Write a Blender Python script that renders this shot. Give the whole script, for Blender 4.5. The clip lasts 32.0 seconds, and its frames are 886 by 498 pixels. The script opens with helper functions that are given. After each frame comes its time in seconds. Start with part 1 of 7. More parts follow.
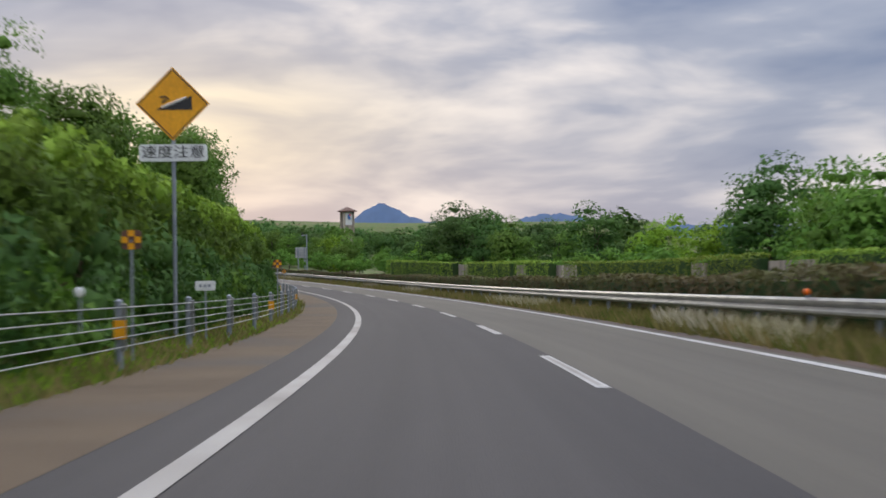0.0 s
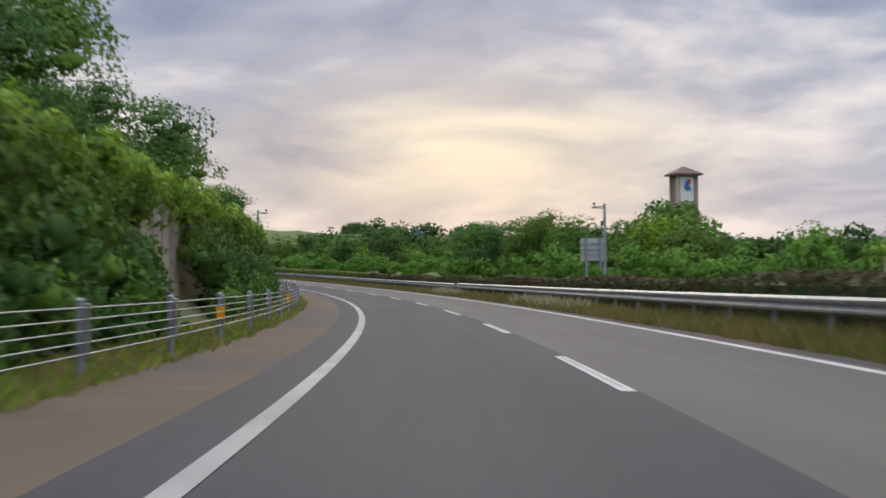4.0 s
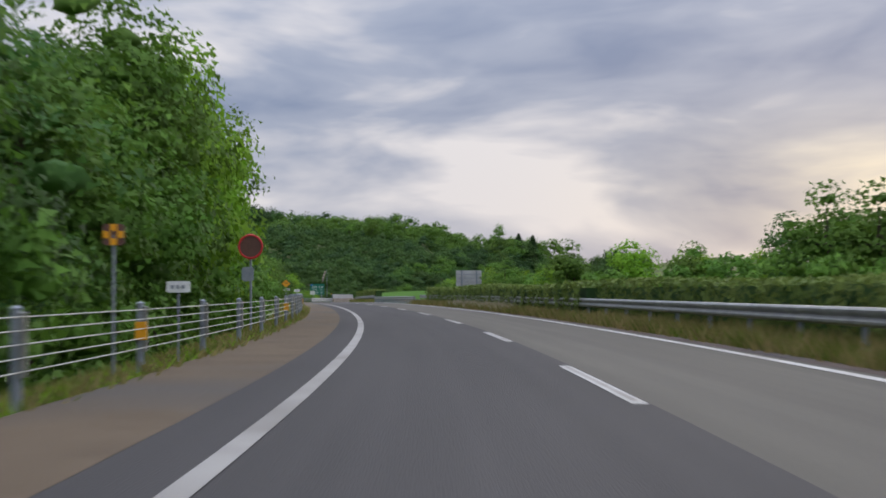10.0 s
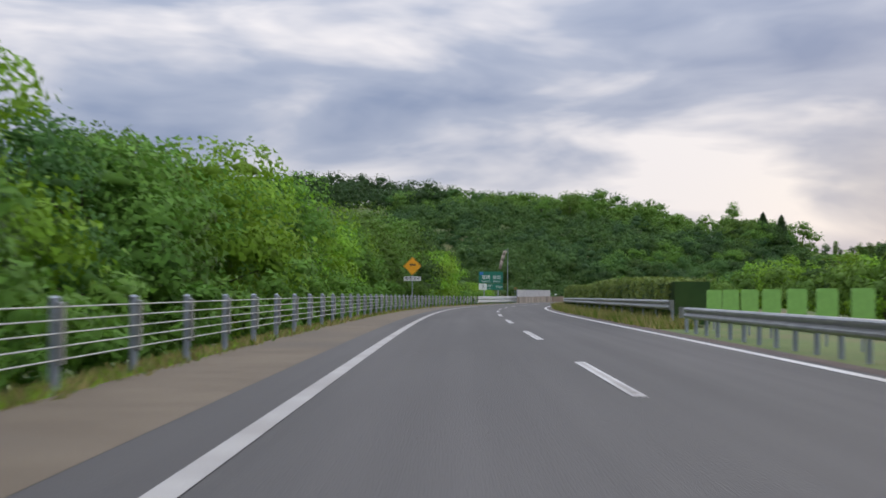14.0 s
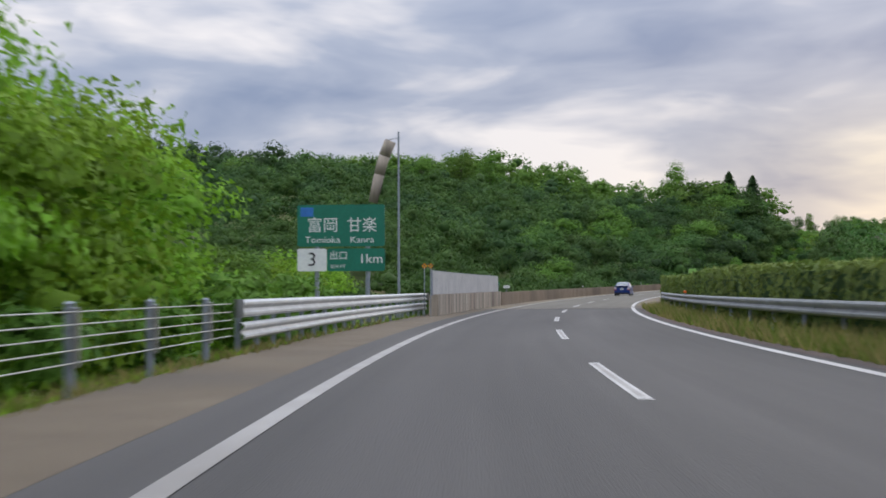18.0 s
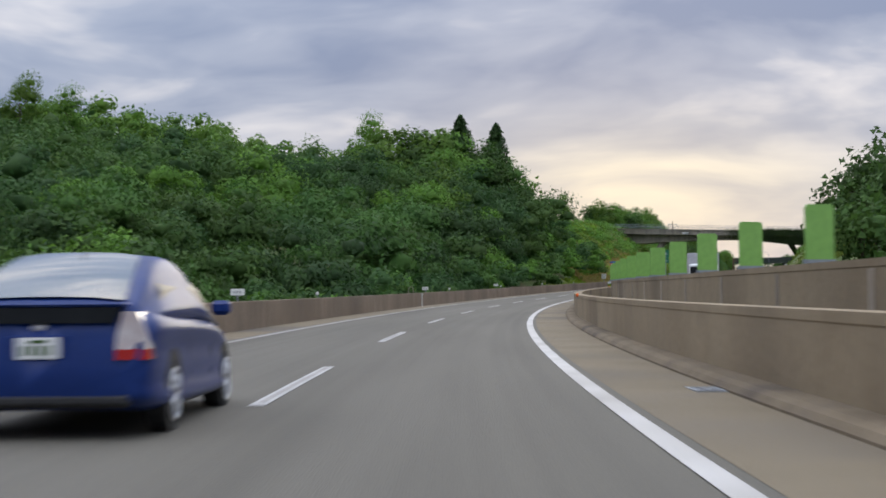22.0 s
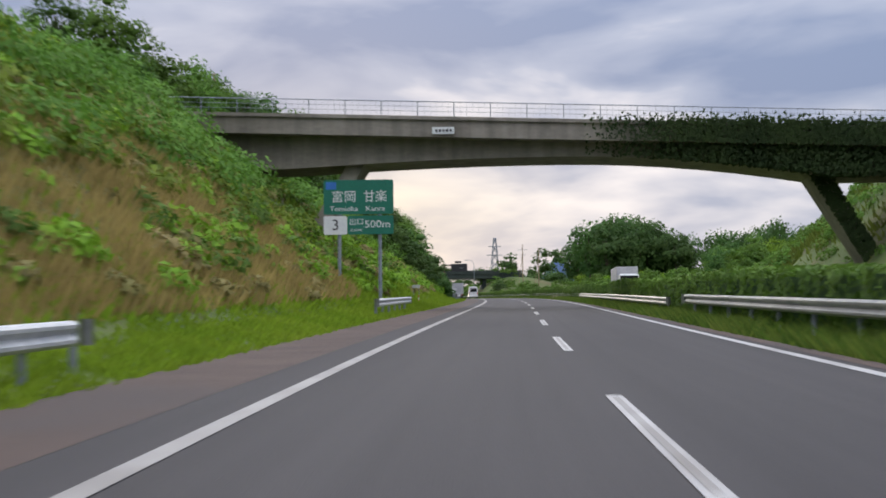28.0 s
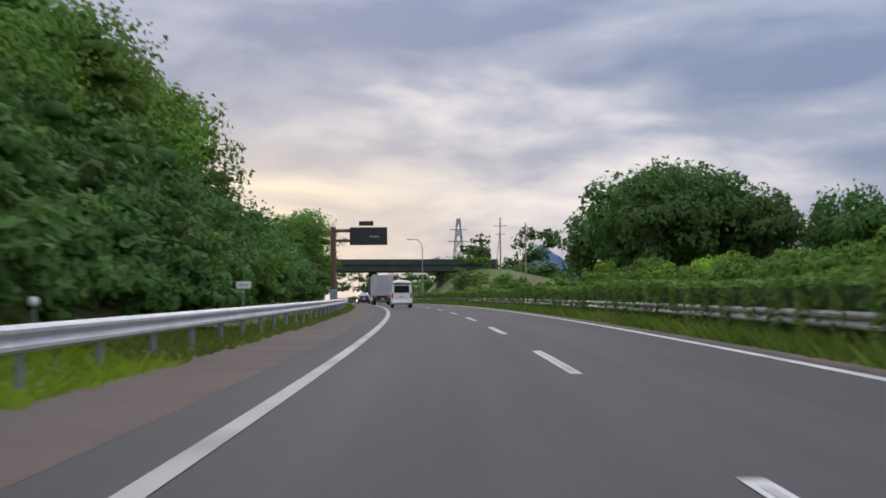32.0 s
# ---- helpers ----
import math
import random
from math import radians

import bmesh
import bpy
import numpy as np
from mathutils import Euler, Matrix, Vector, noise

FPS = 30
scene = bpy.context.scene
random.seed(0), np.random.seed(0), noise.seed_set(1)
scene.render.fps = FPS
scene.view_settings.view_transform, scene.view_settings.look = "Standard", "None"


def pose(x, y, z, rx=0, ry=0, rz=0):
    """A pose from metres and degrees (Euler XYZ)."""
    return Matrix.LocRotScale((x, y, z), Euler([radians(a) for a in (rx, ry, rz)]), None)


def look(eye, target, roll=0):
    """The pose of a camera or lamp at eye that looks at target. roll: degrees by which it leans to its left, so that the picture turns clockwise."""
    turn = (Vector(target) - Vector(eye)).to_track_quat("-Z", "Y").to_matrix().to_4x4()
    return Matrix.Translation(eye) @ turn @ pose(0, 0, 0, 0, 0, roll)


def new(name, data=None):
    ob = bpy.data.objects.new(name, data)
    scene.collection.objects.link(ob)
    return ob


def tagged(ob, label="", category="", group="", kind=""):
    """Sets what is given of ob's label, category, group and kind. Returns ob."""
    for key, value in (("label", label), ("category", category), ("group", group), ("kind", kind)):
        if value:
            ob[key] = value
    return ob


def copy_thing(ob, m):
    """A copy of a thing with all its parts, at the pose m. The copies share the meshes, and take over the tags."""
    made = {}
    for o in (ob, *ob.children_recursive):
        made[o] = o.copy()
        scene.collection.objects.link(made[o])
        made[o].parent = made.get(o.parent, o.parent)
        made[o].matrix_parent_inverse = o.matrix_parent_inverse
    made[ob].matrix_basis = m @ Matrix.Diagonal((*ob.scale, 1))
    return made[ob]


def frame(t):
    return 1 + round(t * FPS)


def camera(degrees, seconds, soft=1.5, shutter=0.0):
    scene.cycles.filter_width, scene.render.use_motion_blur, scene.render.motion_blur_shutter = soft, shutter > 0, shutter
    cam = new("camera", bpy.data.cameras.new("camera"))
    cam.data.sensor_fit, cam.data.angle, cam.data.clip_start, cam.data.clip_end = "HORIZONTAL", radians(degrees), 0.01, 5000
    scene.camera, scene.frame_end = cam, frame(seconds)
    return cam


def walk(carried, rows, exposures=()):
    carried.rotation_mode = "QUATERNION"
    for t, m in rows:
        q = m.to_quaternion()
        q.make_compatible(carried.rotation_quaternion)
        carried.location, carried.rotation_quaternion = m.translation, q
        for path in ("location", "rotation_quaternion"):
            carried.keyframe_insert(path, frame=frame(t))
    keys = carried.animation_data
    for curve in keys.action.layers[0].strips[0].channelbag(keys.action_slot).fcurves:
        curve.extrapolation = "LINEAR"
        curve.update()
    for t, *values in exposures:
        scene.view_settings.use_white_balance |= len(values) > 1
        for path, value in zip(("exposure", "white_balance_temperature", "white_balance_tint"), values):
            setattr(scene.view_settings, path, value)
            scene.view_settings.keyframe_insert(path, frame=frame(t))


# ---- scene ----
cam = camera(33.65, 32.0, soft=1.7, shutter=0.28)

# ---- the road's course: bend per metre (thousandths) and rise (percent) as smooth curves ----
BEND = [0.3687, 0.696, 1.0222, 1.3392, 1.4302, 1.3729, 1.3073, 1.3676, 1.3753, 1.3914, 0.7763, 0.147, -0.3613, -1.1388, -1.5358, -1.3413, -1.3295, -1.3817, -1.5481, -1.1206, -0.4256, 0.0738, 0.433, 0.5384, 0.544, 0.5149, 0.4672, 0.4073, 0.3399, 0.2685, 0.1951, 0.121, 0.0467]
RISE = [-3.9164, -4.0252, -4.2007, -2.9181, -1.2186, -0.3782, 1.1408, 1.2642, 0.315, 0.2674, 0.9242, 1.415, 2.624, 2.7623, 2.5958, 2.216, 2.0353, 1.8193, 1.6514, 1.5295, 1.45, 1.4108]
S0, S1 = -20, 1640
GRID = np.arange(S0, S1, 1.0)


def smooth_curve(values, step):
    knots = np.arange(S0 - 2 * step, S1 + 3 * step, step)
    a = np.abs((GRID[:, None] - knots[None]) / step)
    b = np.where(a < 1, 2 / 3 - a ** 2 + a ** 3 / 2, np.where(a < 2, (2 - a) ** 3 / 6, 0))
    return b @ np.array(values)


def summed(v):
    w = np.concatenate([[0], np.cumsum((v[1:] + v[:-1]) / 2)])
    return w - w[-S0]


HEAD = summed(smooth_curve(BEND, 60.0) * 1e-3)
MID = (HEAD[1:] + HEAD[:-1]) / 2
AX = np.concatenate([[0], np.cumsum(-np.sin(MID))])
AY = np.concatenate([[0], np.cumsum(np.cos(MID))])
AX, AY = AX - AX[-S0], AY - AY[-S0]
AZ = summed(smooth_curve(RISE, 100.0) * 1e-2)


def on_road(s, off, h=0.0):
    """World place at s metres along the road, off metres right of the lane line, h above the surface. Arrays allowed."""
    s, off, h = np.broadcast_arrays(np.asarray(s, float), np.asarray(off, float), np.asarray(h, float))
    t = np.interp(s, GRID, HEAD)
    over = s - np.clip(s, GRID[0], GRID[-1])
    x = np.interp(s, GRID, AX) + off * np.cos(t) - over * np.sin(t)
    y = np.interp(s, GRID, AY) + off * np.sin(t) + over * np.cos(t)
    return np.stack([x, y, np.interp(s, GRID, AZ) + h], -1)


def stand(s, off, h=0.0, turn=0.0):
    """Pose of a thing beside the road, its y axis along the road."""
    p = on_road(s, off, h)
    return Matrix.Translation(p.tolist()) @ Matrix.Rotation(float(np.interp(s, GRID, HEAD)) + radians(turn), 4, "Z")


ROWS = [
    (0.0, -1.830, 3.297, 0.984, -0.547, 0.559, 0.548),
    (0.5, -2.124, 21.669, 0.301, -0.395, 0.607, 2.011),
    (1.0, -2.877, 40.069, -0.346, -0.223, 0.655, 3.563),
    (1.5, -4.132, 58.519, -0.954, -0.187, 0.541, 4.844),
    (2.0, -5.810, 77.018, -1.517, -0.138, 0.427, 6.177),
    (2.5, -7.843, 95.549, -2.031, 0.170, 0.474, 7.684),
    (3.0, -10.324, 114.003, -2.490, 0.483, 0.521, 9.199),
    (3.5, -13.346, 132.314, -2.894, 0.442, 0.407, 10.738),
    (4.0, -16.904, 150.644, -3.247, 0.573, 0.426, 12.201),
    (4.5, -20.968, 168.959, -3.550, 0.694, 0.444, 13.651),
    (5.0, -25.498, 187.162, -3.806, 0.801, 0.462, 15.081),
    (5.5, -30.445, 205.158, -4.018, 0.892, 0.480, 16.488),
    (6.0, -35.780, 222.915, -4.191, 1.006, 0.559, 17.907),
    (6.5, -41.559, 240.568, -4.329, 1.125, 0.506, 19.330),
    (7.0, -47.751, 258.016, -4.430, 1.245, 0.454, 20.759),
    (7.5, -54.307, 275.149, -4.492, 1.425, 0.324, 22.091),
    (8.0, -61.263, 292.083, -4.515, 1.615, 0.194, 23.431),
    (8.5, -68.681, 308.942, -4.494, 1.702, 0.210, 25.075),
    (9.0, -76.593, 325.671, -4.429, 1.786, 0.226, 26.730),
    (9.5, -84.984, 342.167, -4.322, 2.045, 0.291, 28.067),
    (10.0, -93.717, 358.306, -4.180, 2.285, 0.356, 29.386),
    (10.5, -102.673, 374.047, -4.009, 2.282, 0.283, 30.648),
    (11.0, -111.979, 389.627, -3.817, 2.252, 0.209, 31.838),
    (11.5, -121.772, 405.254, -3.609, 2.311, 0.165, 33.199),
    (12.0, -131.946, 420.773, -3.394, 2.345, 0.120, 34.393),
    (12.5, -142.347, 436.010, -3.181, 2.275, 0.032, 35.364),
    (13.0, -152.968, 451.013, -2.979, 2.183, -0.057, 36.130),
    (13.5, -163.797, 465.888, -2.792, 2.105, -0.601, 36.598),
    (14.0, -174.672, 480.728, -2.626, 2.060, -0.488, 36.730),
    (14.5, -185.541, 495.589, -2.483, 2.010, -0.375, 36.679),
    (15.0, -196.391, 510.508, -2.363, 1.963, -0.262, 36.449),
    (15.5, -207.208, 525.527, -2.265, 1.925, -0.148, 36.030),
    (16.0, -217.976, 540.688, -2.184, 1.902, -0.035, 35.402),
    (16.5, -228.656, 556.027, -2.115, 1.829, 0.015, 34.976),
    (17.0, -239.166, 571.530, -2.053, 1.772, 0.065, 34.320),
    (17.5, -249.402, 587.178, -1.993, 1.817, 0.131, 32.950),
    (18.0, -259.216, 602.985, -1.929, 1.876, 0.196, 31.420),
    (18.5, -268.478, 618.955, -1.858, 1.905, -0.077, 29.757),
    (19.0, -277.139, 635.091, -1.776, 1.946, -0.350, 28.040),
    (19.5, -285.194, 651.426, -1.679, 2.024, -0.116, 25.830),
    (20.0, -292.697, 668.148, -1.563, 2.108, 0.118, 23.634),
    (20.5, -299.710, 685.405, -1.425, 2.110, 0.342, 22.289),
    (21.0, -306.343, 703.014, -1.266, 2.112, 0.566, 20.959),
    (21.5, -312.699, 720.763, -1.085, 2.252, 0.485, 19.908),
    (22.0, -318.742, 738.614, -0.885, 2.393, 0.403, 18.860),
    (22.5, -324.427, 756.578, -0.663, 2.453, 0.416, 17.858),
    (23.0, -329.815, 774.706, -0.419, 2.520, 0.429, 16.835),
    (23.5, -334.945, 793.047, -0.146, 2.723, 0.353, 15.490),
    (24.0, -339.679, 811.546, 0.157, 2.940, 0.276, 14.106),
    (24.5, -343.881, 830.129, 0.494, 2.887, 0.267, 12.630),
    (25.0, -347.569, 848.796, 0.866, 2.836, 0.257, 11.139),
    (25.5, -350.837, 867.584, 1.274, 3.147, 0.263, 9.983),
    (26.0, -353.847, 886.553, 1.719, 3.229, 0.320, 8.847),
    (26.5, -356.583, 905.625, 2.192, 3.292, 0.376, 7.847),
    (27.0, -359.004, 924.668, 2.683, 3.334, 0.432, 7.036),
    (27.5, -361.086, 943.541, 3.183, 3.358, 0.488, 6.444),
    (28.0, -362.776, 962.325, 3.688, 3.149, 0.585, 4.766),
    (28.5, -363.929, 981.696, 4.213, 3.269, 0.897, 3.740),
    (29.0, -364.723, 1001.329, 4.745, 3.381, 1.209, 2.916),
    (29.5, -365.405, 1020.747, 5.270, 3.296, 1.123, 2.661),
    (30.0, -366.069, 1040.021, 5.789, 3.206, 1.037, 2.573),
    (30.5, -366.760, 1059.311, 6.302, 3.207, 0.715, 2.655),
    (31.0, -367.513, 1078.575, 6.808, 3.204, 0.392, 2.866),
    (31.5, -368.359, 1097.742, 7.302, 3.139, 0.438, 3.117),
    (32.0, -369.336, 1116.843, 7.785, 3.070, 0.483, 3.444),
]
walk(cam, [(t, pose(x, y, z, 90 + tilt, lean, turn)) for t, x, y, z, tilt, lean, turn in ROWS],
     [(0, 0.0, 6780, 10), (3.5, 0.0, 6800, 10), (5.5, -0.12, 6480, 9), (7, -0.22, 6450, 9), (9, -0.18, 6520, 10), (12, 0.10, 6650, 10), (17, 0.12, 6650, 10), (19, 0.12, 6550, 9), (22, 0.03, 6500, 9), (25, 0.06, 6600, 10), (28, 0.22, 6680, 11), (30, 0.03, 6680, 11), (32, 0.02, 6680, 11)])

# ---- sky, sun ----
SUN_TURN, SUN_UP = radians(11.5), radians(7)
SUN_WAY = Vector((-math.sin(SUN_TURN) * math.cos(SUN_UP), math.cos(SUN_TURN) * math.cos(SUN_UP), math.sin(SUN_UP)))


def build_sky():
    world = bpy.data.worlds.new("overcast_sky")
    scene.world = world
    world.use_nodes = True
    nt = world.node_tree
    nt.nodes.clear()
    N, L = nt.nodes.new, nt.links.new

    def m(op, a, b=None, c=None):
        n = N("ShaderNodeMath")
        n.operation = op
        for i, v in enumerate((a, b, c)):
            if v is None:
                continue
            if isinstance(v, (int, float)):
                n.inputs[i].default_value = v
            else:
                L(v, n.inputs[i])
        return n.outputs[0]

    out, bg = N("ShaderNodeOutputWorld"), N("ShaderNodeBackground")
    sky = N("ShaderNodeTexSky")
    sky.sky_type, sky.sun_disc = "NISHITA", False
    sky.sun_elevation, sky.sun_rotation = SUN_UP, -SUN_TURN
    co = N("ShaderNodeTexCoord")
    sep = N("ShaderNodeSeparateXYZ")
    L(co.outputs["Generated"], sep.inputs[0])
    up = m("MAXIMUM", sep.outputs[2], 0.0)
    # long rolls of cloud, flatter than wide, with a warped edge
    mp = N("ShaderNodeMapping")
    mp.inputs["Location"].default_value = (0.37, 0.0, 0.12)
    mp.inputs["Scale"].default_value = (1.0, 1.0, 3.4)
    L(co.outputs["Generated"], mp.inputs[0])
    bend = N("ShaderNodeTexNoise")
    bend.inputs["Scale"].default_value, bend.inputs["Detail"].default_value = 3.0, 2.0
    L(mp.outputs[0], bend.inputs["Vector"])
    push = N("ShaderNodeVectorMath")
    push.operation = "MULTIPLY_ADD"
    L(bend.outputs["Color"], push.inputs[0])
    push.inputs[1].default_value = (0.22, 0.22, 0.22)
    L(mp.outputs[0], push.inputs[2])
    n1, n2 = N("ShaderNodeTexNoise"), N("ShaderNodeTexNoise")
    for n, sc, det in ((n1, 3.1, 4.0), (n2, 9.0, 4.0)):
        L(push.outputs[0], n.inputs["Vector"])
        n.inputs["Scale"].default_value, n.inputs["Detail"].default_value = sc, det
        n.inputs["Roughness"].default_value = 0.52
    cloud = m("ADD", m("MULTIPLY", n1.outputs[0], 0.68), m("MULTIPLY", n2.outputs[0], 0.32))
    ramp = N("ShaderNodeValToRGB")
    L(cloud, ramp.inputs[0])
    e = ramp.color_ramp.elements
    e[0].position, e[0].color = 0.385, (0.190, 0.250, 0.400, 1)
    e[1].position, e[1].color = 0.615, (0.72, 0.71, 0.755, 1)
    k = e.new(0.50)
    k.color = (0.335, 0.385, 0.515, 1)
    # thin place in the cloud round the low sun
    vd = N("ShaderNodeVectorMath")
    vd.operation = "DOT_PRODUCT"
    nrm = N("ShaderNodeVectorMath")
    nrm.operation = "NORMALIZE"
    flat = N("ShaderNodeVectorMath")
    flat.operation = "MULTIPLY"
    L(co.outputs["Generated"], flat.inputs[0])
    flat.inputs[1].default_value = (1, 1, 3.2)
    L(flat.outputs[0], nrm.inputs[0])
    L(nrm.outputs[0], vd.inputs[0])
    vd.inputs[1].default_value = Vector((SUN_WAY.x, SUN_WAY.y, SUN_WAY.z * 1.9)).normalized()
    near = m("POWER", m("MAXIMUM", vd.outputs["Value"], 0.0), 120.0)
    glow = m("MULTIPLY", near, m("MULTIPLY_ADD", cloud, 5.0, -1.75))
    glow = m("MINIMUM", m("MAXIMUM", glow, 0.0), 1.0)
    mix = N("ShaderNodeMix")
    mix.data_type = "RGBA"
    L(glow, mix.inputs[0])
    L(ramp.outputs[0], mix.inputs[6])
    mix.inputs[7].default_value = (0.90, 0.81, 0.64, 1)
    # an overcast sky is about three times brighter overhead than at the horizon
    # and whiter, where the cloud is thinner than along the line of sight to the horizon
    high = m("POWER", up, 2.0)
    gain = N("ShaderNodeCombineXYZ")
    for i, k in enumerate((4.7, 4.5, 4.1)):
        L(m("MULTIPLY_ADD", high, k, 1.0), gain.inputs[i])
    sc = N("ShaderNodeVectorMath")
    sc.operation = "MULTIPLY"
    L(mix.outputs[2], sc.inputs[0])
    L(gain.outputs[0], sc.inputs[1])
    blue = N("ShaderNodeVectorMath")
    blue.operation = "SCALE"
    L(sky.outputs[0], blue.inputs[0])
    blue.inputs["Scale"].default_value = 0.004
    tot = N("ShaderNodeVectorMath")
    tot.operation = "ADD"
    L(sc.outputs[0], tot.inputs[0])
    L(blue.outputs[0], tot.inputs[1])
    L(tot.outputs[0], bg.inputs[0])
    bg.inputs[1].default_value = 1.0
    L(bg.outputs[0], out.inputs[0])


build_sky()
sun_data = bpy.data.lights.new("sun", "SUN")
sun_data.energy, sun_data.angle, sun_data.color = 0.5, radians(24), (1.0, 0.9, 0.75)
sun = new("sun", sun_data)
sun.matrix_world = look((0, 0, 300), (Vector((0, 0, 300)) - SUN_WAY))
scene.view_settings.exposure = 0.0

# ---- materials ----


def surface(name, c1, c2, scale=3.0, rough=0.7, bump=0.2, metal=0.0, fine=8.0, c3=None, patch=0.25, per_object=0.0, per_leaf=0.0, coord="Object", stretch=(1, 1, 1), gloss_clear=0.0, streak=0.0):
    """Two or three colours mixed by a coarse and a fine noise, with fine relief."""
    mt = bpy.data.materials.new(name)
    mt.use_nodes = True
    nt = mt.node_tree
    N, L = nt.nodes.new, nt.links.new
    b = nt.nodes["Principled BSDF"]
    co = N("ShaderNodeTexCoord")
    mp = N("ShaderNodeMapping")
    mp.inputs["Scale"].default_value = stretch
    L(co.outputs[coord], mp.inputs[0])

    def tex(sc, det):
        n = N("ShaderNodeTexNoise")
        n.inputs["Scale"].default_value, n.inputs["Detail"].default_value = sc, det
        L(mp.outputs[0], n.inputs["Vector"])
        return n.outputs[0]

    def blend(f, a, c, lo=0.35, hi=0.65):
        mr = N("ShaderNodeMapRange")
        mr.inputs[1].default_value, mr.inputs[2].default_value = lo, hi
        L(f, mr.inputs[0])
        x = N("ShaderNodeMix")
        x.data_type = "RGBA"
        L(mr.outputs[0], x.inputs[0])
        for i, v in ((6, a), (7, c)):
            if isinstance(v, tuple):
                x.inputs[i].default_value = v if len(v) == 4 else (*v, 1)
            else:
                L(v, x.inputs[i])
        return x.outputs[2]

    col = blend(tex(scale, 6.0), c1, c2)
    fn = tex(scale * fine, 5.0)
    if c3:
        col = blend(tex(scale * patch, 4.0), col, c3, 0.5, 0.68)
    hv = N("ShaderNodeHueSaturation")
    L(col, hv.inputs["Color"])
    v = N("ShaderNodeMath")
    v.operation = "MULTIPLY_ADD"
    L(fn, v.inputs[0])
    v.inputs[1].default_value, v.inputs[2].default_value = 0.5, 0.75
    val = v.outputs[0]
    for amount, node, sock in ((per_object, "ShaderNodeObjectInfo", "Random"), (per_leaf, "ShaderNodeNewGeometry", "Random Per Island")):
        if amount:
            q = N(node)
            z = N("ShaderNodeMath")
            z.operation = "MULTIPLY_ADD"
            L(q.outputs[sock], z.inputs[0])
            z.inputs[1].default_value, z.inputs[2].default_value = 2 * amount, 1 - amount
            w = N("ShaderNodeMath")
            w.operation = "MULTIPLY"
            L(val, w.inputs[0])
            L(z.outputs[0], w.inputs[1])
            val = w.outputs[0]
            if node == "ShaderNodeObjectInfo":
                hz = N("ShaderNodeMath")
                hz.operation = "MULTIPLY_ADD"
                L(q.outputs[sock], hz.inputs[0])
                hz.inputs[1].default_value, hz.inputs[2].default_value = 0.022, 0.486
                L(hz.outputs[0], hv.inputs["Hue"])
    if streak:
        # dirt that has run down the face
        ms = N("ShaderNodeMapping")
        ms.inputs["Scale"].default_value = (1.3, 1.3, 0.12)
        L(co.outputs[coord], ms.inputs[0])
        ns = N("ShaderNodeTexNoise")
        ns.inputs["Scale"].default_value, ns.inputs["Detail"].default_value = 1.0, 5.0
        L(ms.outputs[0], ns.inputs["Vector"])
        mr = N("ShaderNodeMapRange")
        for i, q in enumerate((0.36, 0.62, 1 - streak, 1 + 0.35 * streak)):
            mr.inputs[i + 1].default_value = q
        L(ns.outputs[0], mr.inputs[0])
        w = N("ShaderNodeMath")
        w.operation = "MULTIPLY"
        L(val, w.inputs[0])
        L(mr.outputs[0], w.inputs[1])
        val = w.outputs[0]
    L(val, hv.inputs["Value"])
    L(hv.outputs[0], b.inputs["Base Color"])
    rv = N("ShaderNodeMath")
    rv.operation = "MULTIPLY_ADD"
    L(fn, rv.inputs[0])
    rv.inputs[1].default_value, rv.inputs[2].default_value = 0.2, rough - 0.1
    L(rv.outputs[0], b.inputs["Roughness"])
    b.inputs["Metallic"].default_value = metal
    b.inputs["Coat Weight"].default_value = gloss_clear
    if bump:
        bm_ = N("ShaderNodeBump")
        bm_.inputs["Strength"].default_value, bm_.inputs["Distance"].default_value = bump, 0.05
        L(fn, bm_.inputs["Height"])
        L(bm_.outputs[0], b.inputs["Normal"])
    return mt


def leafy(name, c1, c2, per_object=0.25, per_leaf=0.22):
    mt = surface(name, c1, c2, scale=0.35, rough=0.75, bump=0, per_object=per_object, per_leaf=per_leaf, fine=6)
    nt = mt.node_tree
    b = nt.nodes["Principled BSDF"]
    b.inputs["Specular IOR Level"].default_value = 0.25
    tr = nt.nodes.new("ShaderNodeBsdfTranslucent")
    mx = nt.nodes.new("ShaderNodeMixShader")
    mx.inputs[0].default_value = 0.36
    nt.links.new(b.inputs["Base Color"].links[0].from_socket, tr.inputs[0])
    nt.links.new(b.outputs[0], mx.inputs[1])
    nt.links.new(tr.outputs[0], mx.inputs[2])
    nt.links.new(mx.outputs[0], nt.nodes["Material Output"].inputs[0])
    return mt


